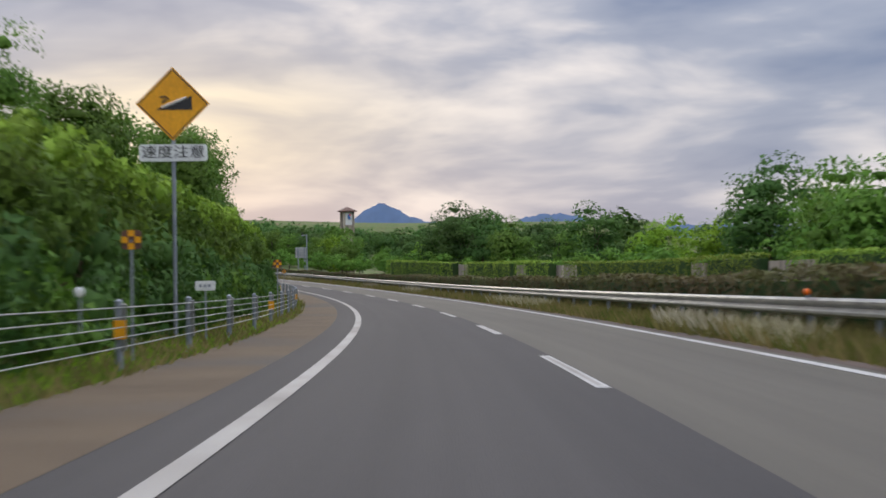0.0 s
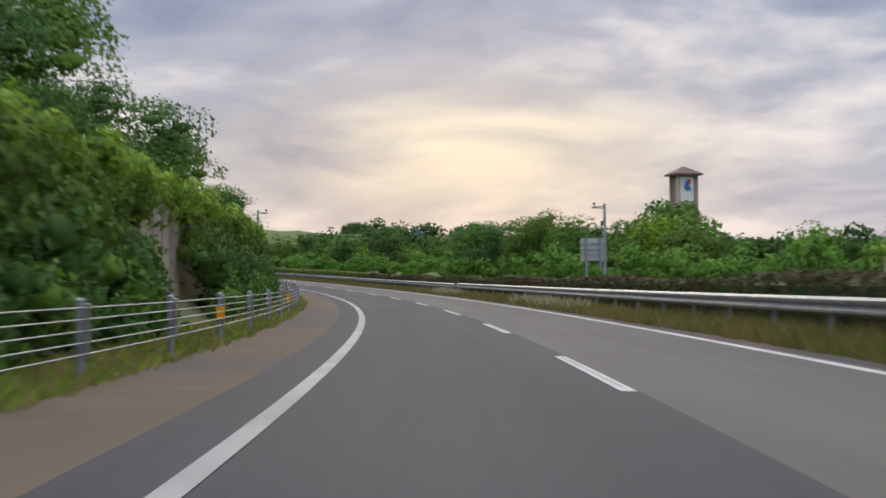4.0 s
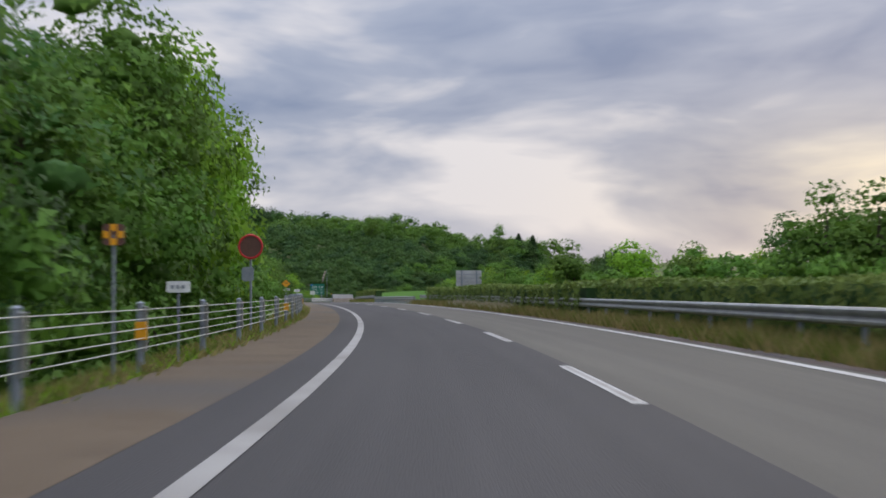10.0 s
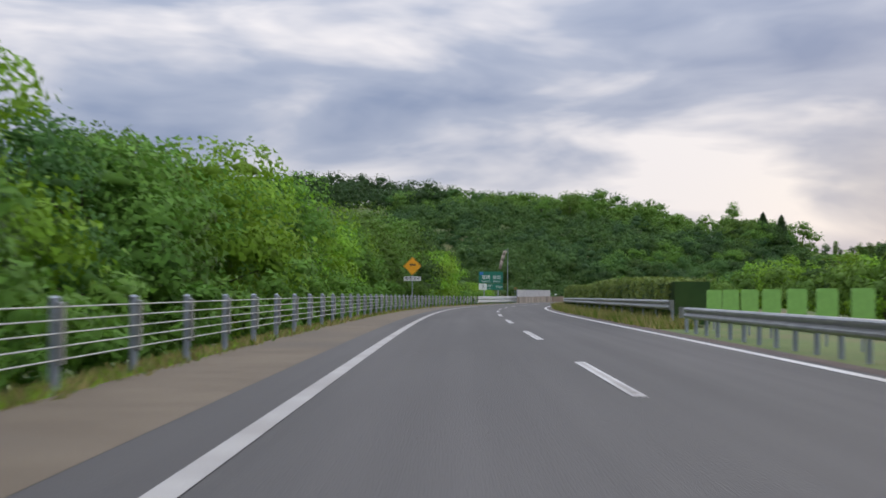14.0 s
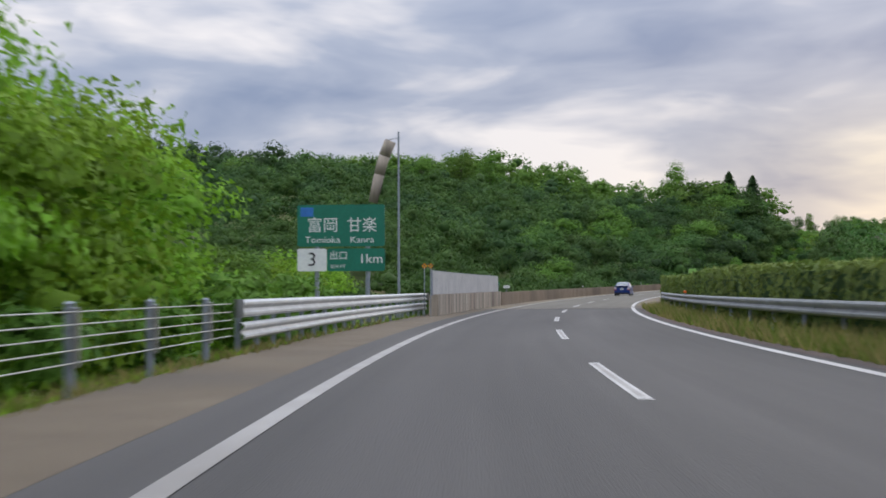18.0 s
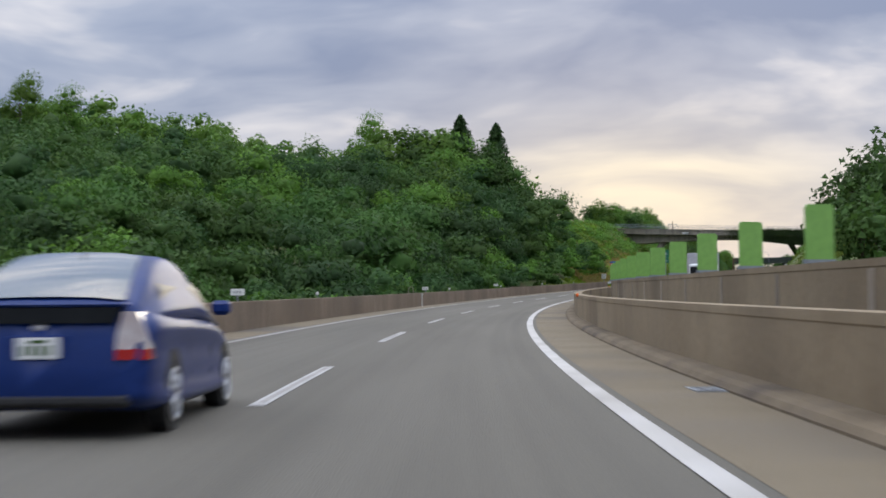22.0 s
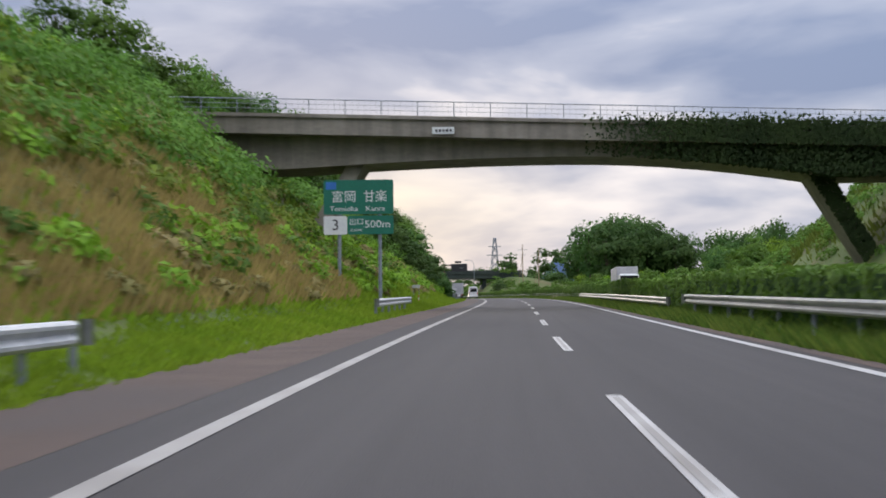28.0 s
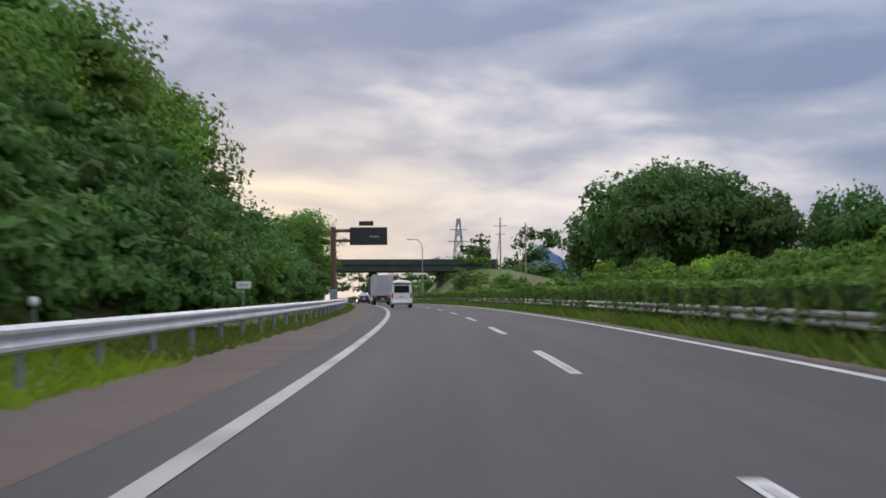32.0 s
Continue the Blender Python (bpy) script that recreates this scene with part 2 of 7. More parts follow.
def asphalt(name, c1, c2):
    """Rolled asphalt: streaks along the lane from the UV map (across, along), stones as fine grain."""
    mt = surface(name, c1, c2, scale=0.35, rough=0.82, bump=0.25, fine=120.0, coord="UV", stretch=(1.6, 0.10, 1))
    nt = mt.node_tree
    b = nt.nodes["Principled BSDF"]
    b.inputs["Specular IOR Level"].default_value = 0.3
    # long pale and dark tracks along the lane, and a few large stains
    base = b.inputs["Base Color"].links[0].from_socket
    for stretch, lo, hi, scale in (((2.4, 0.006, 1), 0.90, 1.10, 1.0), ((0.5, 0.06, 1), 0.92, 1.08, 1.0)):
        mp = nt.nodes.new("ShaderNodeMapping")
        mp.inputs["Scale"].default_value = stretch
        nt.links.new(nt.nodes["Texture Coordinate"].outputs["UV"], mp.inputs[0])
        n = nt.nodes.new("ShaderNodeTexNoise")
        n.inputs["Scale"].default_value, n.inputs["Detail"].default_value = scale, 3.0
        nt.links.new(mp.outputs[0], n.inputs["Vector"])
        mr = nt.nodes.new("ShaderNodeMapRange")
        for i, v in enumerate((0.3, 0.7, lo, hi)):
            mr.inputs[i + 1].default_value = v
        nt.links.new(n.outputs[0], mr.inputs[0])
        vm = nt.nodes.new("ShaderNodeVectorMath")
        vm.operation = "SCALE"
        nt.links.new(base, vm.inputs[0])
        nt.links.new(mr.outputs[0], vm.inputs["Scale"])
        base = vm.outputs[0]
    nt.links.new(base, b.inputs["Base Color"])
    return mt


M = dict(
    lane_dark=asphalt("dark_asphalt", (0.0375, 0.0345, 0.0345), (0.048, 0.044, 0.0435)),
    lane_pale=asphalt("worn_asphalt", (0.084, 0.076, 0.061), (0.101, 0.092, 0.075)),
    lane_mid=asphalt("grey_asphalt", (0.058, 0.0545, 0.0515), (0.075, 0.070, 0.066)),
    lane_deck=asphalt("bridge_asphalt", (0.100, 0.092, 0.073), (0.127, 0.117, 0.094)),
    shoulder=surface("shoulder_asphalt", (0.083, 0.055, 0.029), (0.109, 0.075, 0.042), scale=0.6, rough=0.9, bump=0.3, fine=60, c3=(0.066, 0.055, 0.045)),
    shoulder_sand=surface("sandy_shoulder_asphalt", (0.100, 0.075, 0.046), (0.132, 0.102, 0.066), scale=0.6, rough=0.9, bump=0.3, fine=60, c3=(0.085, 0.068, 0.048)),
    shoulder_dark=surface("red_brown_shoulder_asphalt", (0.0661, 0.0439, 0.0342), (0.0912, 0.0612, 0.0475), scale=0.6, rough=0.9, bump=0.3, fine=60, c3=(0.052, 0.043, 0.040)),
    shoulder_deck=surface("bridge_shoulder_asphalt", (0.152, 0.119, 0.071), (0.186, 0.148, 0.092), scale=0.6, rough=0.9, bump=0.3, fine=60, c3=(0.095, 0.080, 0.064)),
    paint=surface("road_paint", (0.38, 0.37, 0.35), (0.46, 0.45, 0.43), scale=1.2, rough=0.6, bump=0.1, fine=30, c3=(0.29, 0.275, 0.255)),
    paint_worn=surface("worn_road_paint", (0.265, 0.250, 0.230), (0.33, 0.315, 0.290), scale=1.2, rough=0.7, bump=0.1, fine=30, c3=(0.20, 0.185, 0.165)),
    soil=surface("verge_soil", (0.065, 0.105, 0.020), (0.10, 0.130, 0.028), scale=0.3, rough=0.95, bump=0.5, fine=30, c3=(0.12, 0.10, 0.040), patch=0.5),
    galv=surface("galvanised_steel", (0.23, 0.235, 0.23), (0.33, 0.335, 0.325), scale=2.0, rough=0.40, bump=0.05, metal=0.8, fine=14),
    galv_new=surface("bright_galvanised_steel", (0.44, 0.46, 0.47), (0.56, 0.575, 0.58), scale=2.0, rough=0.5, bump=0.05, metal=0.35, fine=14),
    galv_dull=surface("dull_steel_post", (0.21, 0.24, 0.275), (0.30, 0.325, 0.35), scale=3.0, rough=0.55, bump=0.1, metal=0.4, fine=10),
    cable=surface("steel_cable", (0.36, 0.38, 0.38), (0.48, 0.49, 0.47), scale=4, rough=0.45, bump=0.1, metal=0.4),
    concrete=surface("stained_concrete", (0.232, 0.174, 0.103), (0.306, 0.236, 0.146), scale=0.55, rough=0.9, bump=0.3, fine=16, c3=(0.155, 0.113, 0.066), stretch=(1, 1, 0.8), streak=0.05),
    concrete_brown=surface("brown_stained_concrete", (0.165, 0.118, 0.076), (0.225, 0.168, 0.113), scale=0.55, rough=0.9, bump=0.3, fine=16, c3=(0.110, 0.078, 0.050), stretch=(1, 1, 0.8), streak=0.06),
    kerb_dirt=surface("dirty_kerb_concrete", (0.130, 0.097, 0.058), (0.205, 0.158, 0.100), scale=1.1, rough=0.95, bump=0.4, fine=14, c3=(0.085, 0.064, 0.044), patch=0.5),
    concrete_pale=surface("pale_concrete", (0.33, 0.28, 0.22), (0.42, 0.36, 0.29), scale=0.7, rough=0.9, bump=0.3, fine=12, c3=(0.24, 0.19, 0.15), stretch=(1.5, 1.5, 0.15), streak=0.5),
    concrete_bridge=surface("weathered_bridge_concrete", (0.22, 0.195, 0.16), (0.30, 0.27, 0.225), scale=0.5, rough=0.9, bump=0.3, fine=12, c3=(0.145, 0.125, 0.10), stretch=(0.4, 1, 1), streak=0.25),
    panel_grey=surface("grey_sound_panel", (0.36, 0.36, 0.37), (0.44, 0.44, 0.44), scale=0.8, rough=0.6, bump=0.05, metal=0.2),
    panel_green=surface("green_panel", (0.17, 0.36, 0.07), (0.22, 0.43, 0.10), scale=0.9, rough=0.5, bump=0.05),
    leaf=leafy("leaf_green", (0.076, 0.172, 0.022), (0.122, 0.225, 0.032)),
    leaf_dark=leafy("leaf_dark", (0.046, 0.112, 0.024), (0.076, 0.150, 0.030)),
    leaf_light=leafy("leaf_light", (0.138, 0.285, 0.018), (0.200, 0.350, 0.028)),
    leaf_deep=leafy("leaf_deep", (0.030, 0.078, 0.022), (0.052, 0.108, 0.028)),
    hedge=leafy("hedge_leaf", (0.092, 0.138, 0.026), (0.138, 0.178, 0.038)),
    hedge_red=leafy("hedge_leaf_brown", (0.100, 0.075, 0.032), (0.085, 0.098, 0.030)),
    vine=leafy("vine_leaf", (0.078, 0.155, 0.022), (0.128, 0.205, 0.032), per_leaf=0.3),
    vine_light=leafy("vine_shoot_leaf", (0.145, 0.240, 0.024), (0.205, 0.295, 0.038), per_leaf=0.35),
    grass=leafy("verge_grass", (0.105, 0.160, 0.020), (0.160, 0.200, 0.038)),
    grass_lime=leafy("lime_grass", (0.175, 0.295, 0.018), (0.24, 0.35, 0.028)),
    grass_dry=leafy("dry_grass", (0.21, 0.20, 0.06), (0.31, 0.26, 0.10)),
    grass_pale=leafy("pale_seed_grass", (0.42, 0.38, 0.28), (0.36, 0.33, 0.20)),
    bark=surface("bark", (0.06, 0.045, 0.03), (0.10, 0.078, 0.055), scale=3, rough=0.95, bump=0.6, stretch=(1, 1, 0.2)),
    yellow=surface("sign_yellow", (0.80, 0.36, 0.008), (0.74, 0.32, 0.006), scale=1.5, rough=0.45, bump=0.02),
    green=surface("sign_green", (0.004, 0.135, 0.085), (0.006, 0.155, 0.098), scale=1.0, rough=0.45, bump=0.02),
    white=surface("sign_white", (0.72, 0.73, 0.70), (0.66, 0.67, 0.66), scale=1.5, rough=0.45, bump=0.02),
    black=surface("sign_black", (0.018, 0.018, 0.02), (0.03, 0.028, 0.028), scale=2, rough=0.55, bump=0.02),
    red=surface("sign_red", (0.62, 0.025, 0.03), (0.55, 0.02, 0.025), scale=1.5, rough=0.45, bump=0.02),
    blue=surface("sign_blue", (0.02, 0.13, 0.42), (0.03, 0.16, 0.48), scale=1.5, rough=0.45, bump=0.02),
    orange=surface("reflector_orange", (0.85, 0.17, 0.01), (0.75, 0.13, 0.01), scale=4, rough=0.35, bump=0.02),
    brown_steel=surface("brown_painted_steel", (0.10, 0.045, 0.03), (0.13, 0.06, 0.04), scale=2, rough=0.6, bump=0.1),
    car_blue=surface("blue_car_paint", (0.004, 0.027, 0.150), (0.004, 0.023, 0.130), scale=2, rough=0.42, bump=0, metal=0.0, gloss_clear=0.12),
    car_white=surface("white_car_paint", (0.74, 0.74, 0.72), (0.68, 0.68, 0.67), scale=1, rough=0.3, bump=0, gloss_clear=0.8),
    car_dark=surface("dark_car_paint", (0.02, 0.022, 0.035), (0.025, 0.027, 0.04), scale=2, rough=0.3, bump=0, metal=0.2, gloss_clear=1.0),
    glass=surface("dark_car_glass", (0.012, 0.014, 0.016), (0.02, 0.022, 0.024), scale=2, rough=0.3, bump=0, gloss_clear=0.0),
    # paler than the other panes: reflected sky is put into the base colour
    glass_rear=surface("pale_reflection_rear_glass", (0.07, 0.085, 0.09), (0.10, 0.115, 0.12), scale=1, rough=0.2, bump=0, gloss_clear=0.8),
    rubber=surface("tyre_rubber", (0.018, 0.018, 0.018), (0.03, 0.03, 0.03), scale=6, rough=0.85, bump=0.2),
    alloy=surface("wheel_alloy", (0.42, 0.43, 0.44), (0.52, 0.52, 0.53), scale=4, rough=0.35, bump=0.02, metal=0.8),
    lamp_red=surface("tail_lamp_red", (0.50, 0.02, 0.02), (0.4, 0.015, 0.015), scale=4, rough=0.2, bump=0, gloss_clear=1),
    lamp_clear=surface("tail_lamp_clear", (0.62, 0.58, 0.58), (0.5, 0.42, 0.42), scale=9, rough=0.15, bump=0, gloss_clear=1),
    ivy=leafy("ivy_leaf", (0.026, 0.052, 0.014), (0.042, 0.075, 0.018)),
    weed_brown=leafy("dry_weed", (0.27, 0.195, 0.07), (0.34, 0.25, 0.09)),
    trim=surface("black_trim", (0.015, 0.015, 0.016), (0.025, 0.025, 0.026), scale=5, rough=0.6, bump=0.1),
    # blue of the air's haze is put into the mountains' base colour
    mountain=surface("far_mountain_painted_haze", (0.062, 0.108, 0.195), (0.076, 0.124, 0.215), scale=0.004, rough=1, bump=0),
    joint_mortar=surface("joint_mortar", (0.36, 0.34, 0.30), (0.46, 0.44, 0.39), scale=5, rough=0.9, bump=0.3, c3=(0.28, 0.26, 0.22), patch=0.3),
    # near-black green-grey holds the shade on the far flyover's concrete
    girder_dark=surface("painted_shade_girder", (0.026, 0.038, 0.032), (0.04, 0.052, 0.044), scale=0.6, rough=0.8, bump=0.2),
)
for key, level in (("glass", 0.08), ("car_blue", 0.3), ("car_dark", 0.3)):
    M[key].node_tree.nodes["Principled BSDF"].inputs["Specular IOR Level"].default_value = level

# ---- building helpers ----
RNG = np.random.default_rng(7)


def link_mesh(name, verts, faces, material, parent=None, label="", smooth=False, uv=None, soft=None):
    me = bpy.data.meshes.new(name)
    v = np.asarray(verts, np.float32).reshape(-1, 3)
    if isinstance(faces, np.ndarray) and faces.ndim == 2:
        n, k = faces.shape
        me.vertices.add(len(v))
        me.vertices.foreach_set("co", v.ravel())
        me.loops.add(n * k)
        me.loops.foreach_set("vertex_index", faces.astype(np.int32).ravel())
        me.polygons.add(n)
        me.polygons.foreach_set("loop_start", np.arange(0, n * k, k, dtype=np.int32))
        me.update(calc_edges=True)
    else:
        me.from_pydata(v.tolist(), [], [tuple(int(i) for i in f) for f in faces])
        me.update()
    if uv is not None:
        layer = me.uv_layers.new(name="UVMap")
        idx = np.empty(len(me.loops), np.int32)
        me.loops.foreach_get("vertex_index", idx)
        layer.data.foreach_set("uv", np.asarray(uv, np.float32)[idx].ravel())
    if smooth or soft is not None:
        me.polygons.foreach_set("use_smooth", np.ones(len(me.polygons), bool))
    if soft is not None:
        # leaves take the roundness of the tuft they grow on
        nv = soft / (np.linalg.norm(soft, axis=1)[:, None] + 1e-9)
        me.attributes.new("custom_normal", "FLOAT_VECTOR", "POINT").data.foreach_set("vector", nv.astype(np.float32).ravel())
    me.materials.append(material)
    ob = new(name, me)
    if parent:
        ob.parent = parent
    if label:
        ob["label"] = label
    return ob


def part(name, bm, material, parent, label="", smooth=False):
    me = bpy.data.meshes.new(name)
    bm.to_mesh(me)
    bm.free()
    if smooth:
        me.polygons.foreach_set("use_smooth", np.ones(len(me.polygons), bool))
    me.materials.append(material)
    ob = new(name, me)
    ob.parent = parent
    if label:
        ob["label"] = label
    return ob


def again(name, ob, parent, m):
    """Another piece on the same mesh."""
    o = new(name, ob.data)
    o.parent = parent
    o.matrix_local = m
    return o


def empty(name, m=None):
    ob = new(name)
    ob.empty_display_size = 0.2
    if m is not None:
        ob.matrix_world = m
    return ob


def sweep(profile, s, closed=False, cap=False):
    """Carry a cross-section of (off, h) along the stations s. Returns corners, faces, uv."""
    s = np.asarray(s, float)
    p = np.asarray(profile, float)
    n, k = len(s), len(p)
    v = on_road(np.repeat(s, k), np.tile(p[:, 0], n), np.tile(p[:, 1], n))
    uv = np.stack([np.tile(p[:, 0] + p[:, 1], n), np.repeat(s, k)], -1)
    i, j = np.meshgrid(np.arange(n - 1), np.arange(k if closed else k - 1), indexing="ij")
    a = i * k + j
    b = i * k + (j + 1) % k
    f = np.stack([a, b, b + k, a + k], -1).reshape(-1, 4)
    f = f[:, ::-1]
    if cap and closed:
        fl = [tuple(q) for q in f.tolist()]
        fl.append(tuple(range(k)))
        fl.append(tuple(range((n - 1) * k, n * k))[::-1])
        return v, fl, uv
    return v, f, uv


def box(bm, x0, x1, y0, y1, z0, z1, bevel=0.0):
    r = bmesh.ops.create_cube(bm, size=1.0, matrix=Matrix.LocRotScale(((x0 + x1) / 2, (y0 + y1) / 2, (z0 + z1) / 2), None, (x1 - x0, y1 - y0, z1 - z0)))
    if bevel:
        es = list({e for v in r["verts"] for e in v.link_edges})
        bmesh.ops.bevel(bm, geom=es, offset=bevel, segments=1, affect="EDGES")
    return bm


def rod(bm, a, b, r0, r1=None, sides=10):
    a, b = Vector(a), Vector(b)
    r1 = r0 if r1 is None else r1
    q = (b - a).to_track_quat("Z", "Y").to_matrix().to_4x4()
    bmesh.ops.create_cone(bm, cap_ends=True, segments=sides, radius1=r0, radius2=r1, depth=(b - a).length, matrix=Matrix.Translation((a + b) / 2) @ q)
    return bm


def plate(bm, pts, y0, y1):
    """A flat plate from its outline in x, z, from y0 to y1."""
    fr = [bm.verts.new((x, y0, z)) for x, z in pts]
    bk = [bm.verts.new((x, y1, z)) for x, z in pts]
    bm.faces.new(fr)
    bm.faces.new(bk[::-1])
    n = len(pts)
    for i in range(n):
        bm.faces.new((fr[i], bk[i], bk[(i + 1) % n], fr[(i + 1) % n]))
    bmesh.ops.recalc_face_normals(bm, faces=bm.faces)
    return bm


def lettering(text, size, material, parent, x, z, y, width=None):
    cu = bpy.data.curves.new("lettering", "FONT")
    cu.body, cu.size, cu.align_x, cu.align_y = text, size, "CENTER", "CENTER"
    cu.extrude = 0.004
    cu.resolution_u = 3
    tmp = new("lettering_source", cu)
    bpy.context.view_layer.update()
    me = bpy.data.meshes.new_from_object(tmp.evaluated_get(bpy.context.evaluated_depsgraph_get()))
    bpy.data.objects.remove(tmp)
    bpy.data.curves.remove(cu)
    ob = new("lettering", me)
    me.materials.clear()
    me.materials.append(material)
    k = 1.0
    if width and len(me.vertices):
        xs = [v.co.x for v in me.vertices]
        k = width / max(1e-3, max(xs) - min(xs))
    ob.parent = parent
    ob.matrix_local = Matrix.Translation((x, y, z)) @ Matrix.Rotation(radians(90), 4, "X") @ Matrix.Diagonal((k, 1, 1, 1))
    return ob


# ---- ground ----
L_OFF = [-6.0, -8.0, -10.0, -14.0, -20.0, -30.0, -60.0, -120.0, -320.0]
L_AT = {
    -60: (0, 0, 1.5, 2.5, 3.5, 4, 4, 2, 0), 285: (0, 0, 1.5, 2.5, 3.5, 4, 4, 2, 0),
    330: (0, -.3, -.8, -2, -3, -4, -5, -6, -6), 480: (0, -.4, -1.2, -3, -5, -6, -7, -8, -8),
    700: (0, -.5, -1.5, -3, -5, -6, -8, -8, -8), 733: (0, -.5, -1.5, -3, -5, -6, -8, -8, -8), 760: (-.5, -3, -5, -6, -7, -8, -9, -9, -9),
    890: (-.5, -4, -5, -6, -6, -4, 2, 6, 7), 950: (-.4, -2, -3, -3, -2, 1, 6, 15, 13),
    1010: (0, -.2, .4, 2.5, 5, 8, 11, 23, 17), 1055: (0, .3, 1.8, 5.5, 10, 12.5, 14, 24, 18),
    1100: (0, .4, 2.2, 6, 11.3, 12.5, 13, 27, 34), 1150: (0, .4, 2.2, 6, 11.0, 12, 13, 13, 42),
    1195: (0, .4, 2.0, 5.2, 9.3, 11, 11, 9, 43), 1225: (0, .3, 1.6, 4.2, 7.5, 9, 9, 7, 42), 1250: (0, -.1, .3, 1.6, 3.4, 5, 6, 5, 45), 1330: (0, -.2, 0, .9, 2.2, 3.5, 4, 4, 20), 1495: (0, -.2, 0, .7, 1.7, 2.4, 3, 3, 10), 1515: (0, .4, 2.5, 6.5, 7.5, 7.5, 6, 4, 8), 1526: (0, .4, 2.5, 6.5, 7.5, 7.5, 6, 4, 8), 1545: (0, -.2, 0, .6, 1.6, 2.2, 2, 2, 5), 1640: (0, -.2, 0, .6, 1.5, 2, 2, 2, 0),
}
R_OFF = [4.0, 5.0, 7.5, 8.6, 18.4, 20.5, 24.0, 30.0, 45.0, 90.0, 320.0]
R_AT = {
    -60: (0, .03, .12, 0, 0, .1, -.3, -.6, -1, -2, -4), 500: (0, .03, .12, 0, 0, .1, -.5, -1, -2, -4, -6),
    520: (0, 0, 0, 0, 0, 0, -.6, -1.5, -3, -5, -7), 700: (0, .03, .12, 0, 0, -.3, -1, -2, -4, -6, -8),
    751: (0, .03, .12, 0, 0, -.3, -1, -2, -4, -6, -8), 760: (-.4, -2, -3, -3, -3, -4, -5, -6, -8, -9, -9), 950: (-.4, -2, -3, -3, -3, -3, -3, -3, -4, -5, -6),
    1005: (0, .03, .1, 0, 0, .5, 2, 4, 4, 3, 0), 1060: (0, .03, .12, 0, .4, 2.5, 7, 11, 12.5, 10, 4),
    1110: (0, .03, .12, 0, 1, 4.5, 9, 13, 14.5, 11, 5), 1150: (0, .03, .12, 0, 1, 4.5, 8.5, 12, 12.5, 9, 4),
    1195: (0, .03, .12, 0, .2, 1, 2.2, 3, 3, 2, 0), 1235: (0, .03, .12, 0, 0, .2, .4, .6, .5, 0, -1), 1490: (0, .03, .12, 0, 0, .2, .4, .6, .5, 0, -1), 1514: (0, .03, .12, 0, .2, 2.5, 6.5, 7.2, 5, 2, 0), 1526: (0, .03, .12, 0, .2, 2.5, 6.5, 7.2, 5, 2, 0), 1550: (0, .03, .12, 0, 0, .2, .4, .6, .5, 0, -1), 1640: (0, .03, .12, 0, 0, .2, .4, .6, .5, 0, -1),
}


def terrain(s, off):
    """Height of the ground over the road's level."""
    s, off = np.broadcast_arrays(np.asarray(s, float), np.asarray(off, float))
    out = np.zeros(s.shape)
    for offs, table, left in ((L_OFF, L_AT, True), (R_OFF, R_AT, False)):
        st = np.array(sorted(table))
        hs = np.array([table[k] for k in sorted(table)], float)
        cols = np.stack([np.interp(s, st, hs[:, j]) for j in range(hs.shape[1])], -1)
        xs = np.abs(np.array(offs))
        q = np.abs(off)
        j = np.clip(np.searchsorted(xs, q) - 1, 0, len(xs) - 2)
        w = np.clip((q - xs[j]) / (xs[j + 1] - xs[j]), 0, 1)
        h = np.take_along_axis(cols, j[..., None], -1)[..., 0] * (1 - w) + np.take_along_axis(cols, j[..., None] + 1, -1)[..., 0] * w
        side = (off < 0) if left else (off > 0)
        out = np.where(side & (q >= xs[0]), h, out)
    return out


def build_ground():
    s = np.concatenate([np.arange(-60, 1640, 5.0), np.arange(1640, 2300, 60.0)])
    near = np.array([6.0, 6.6, 7.3, 8, 9, 10, 11.5, 13, 15, 17.5, 20, 23, 26, 30, 36, 44, 54, 66, 80, 100, 120, 160, 220, 320, 500])
    off = np.concatenate([-near[::-1], [-5.2, -4.3, 0, 3.6, 4.0, 4.5, 5.0, 5.6], near])
    sg, og = np.meshgrid(s, off, indexing="ij")
    h = terrain(sg, og)
    rough = np.clip((np.abs(og) - 8) / 20, 0, 1) * np.where((og > 8.5) & (og < 18.5), 0, 1)
    bump = np.sin(sg * 0.31 + og * 0.7) * np.sin(og * 0.43 - sg * 0.12) * 0.5 + np.sin(sg * 0.11 - og * 0.21) * 0.7
    h = h + bump * rough - 0.07
    p = on_road(sg.ravel(), og.ravel(), h.ravel())
    n, k = sg.shape
    i, j = np.meshgrid(np.arange(n - 1), np.arange(k - 1), indexing="ij")
    a = (i * k + j).ravel()
    f = np.stack([a, a + 1, a + k + 1, a + k], -1)
    # the plain beyond, out to the horizon
    ring, base = [], len(p)
    rr, seg = [0, 400, 900, 1800, 4800], 48
    far = []
    for q, r in enumerate(rr):
        for t in range(seg):
            w = 2 * math.pi * t / seg
            far.append((-220 + r * math.cos(w), 650 + r * math.sin(w), -13.0 - 3 * (q == 0)))
    for q in range(len(rr) - 1):
        for t in range(seg):
            ring.append((base + q * seg + t, base + q * seg + (t + 1) % seg, base + (q + 1) * seg + (t + 1) % seg, base + (q + 1) * seg + t))
    ob = link_mesh("ground", np.concatenate([p, np.array(far)]), np.concatenate([f, np.array(ring)]), M["soil"], smooth=True)
    tagged(ob, "grassy roadside ground with bare brown earth patches", "ground", kind="structure")


build_ground()

# ---- carriageways ----
LEFT_EDGE, RIGHT_EDGE = -3.5, 3.537


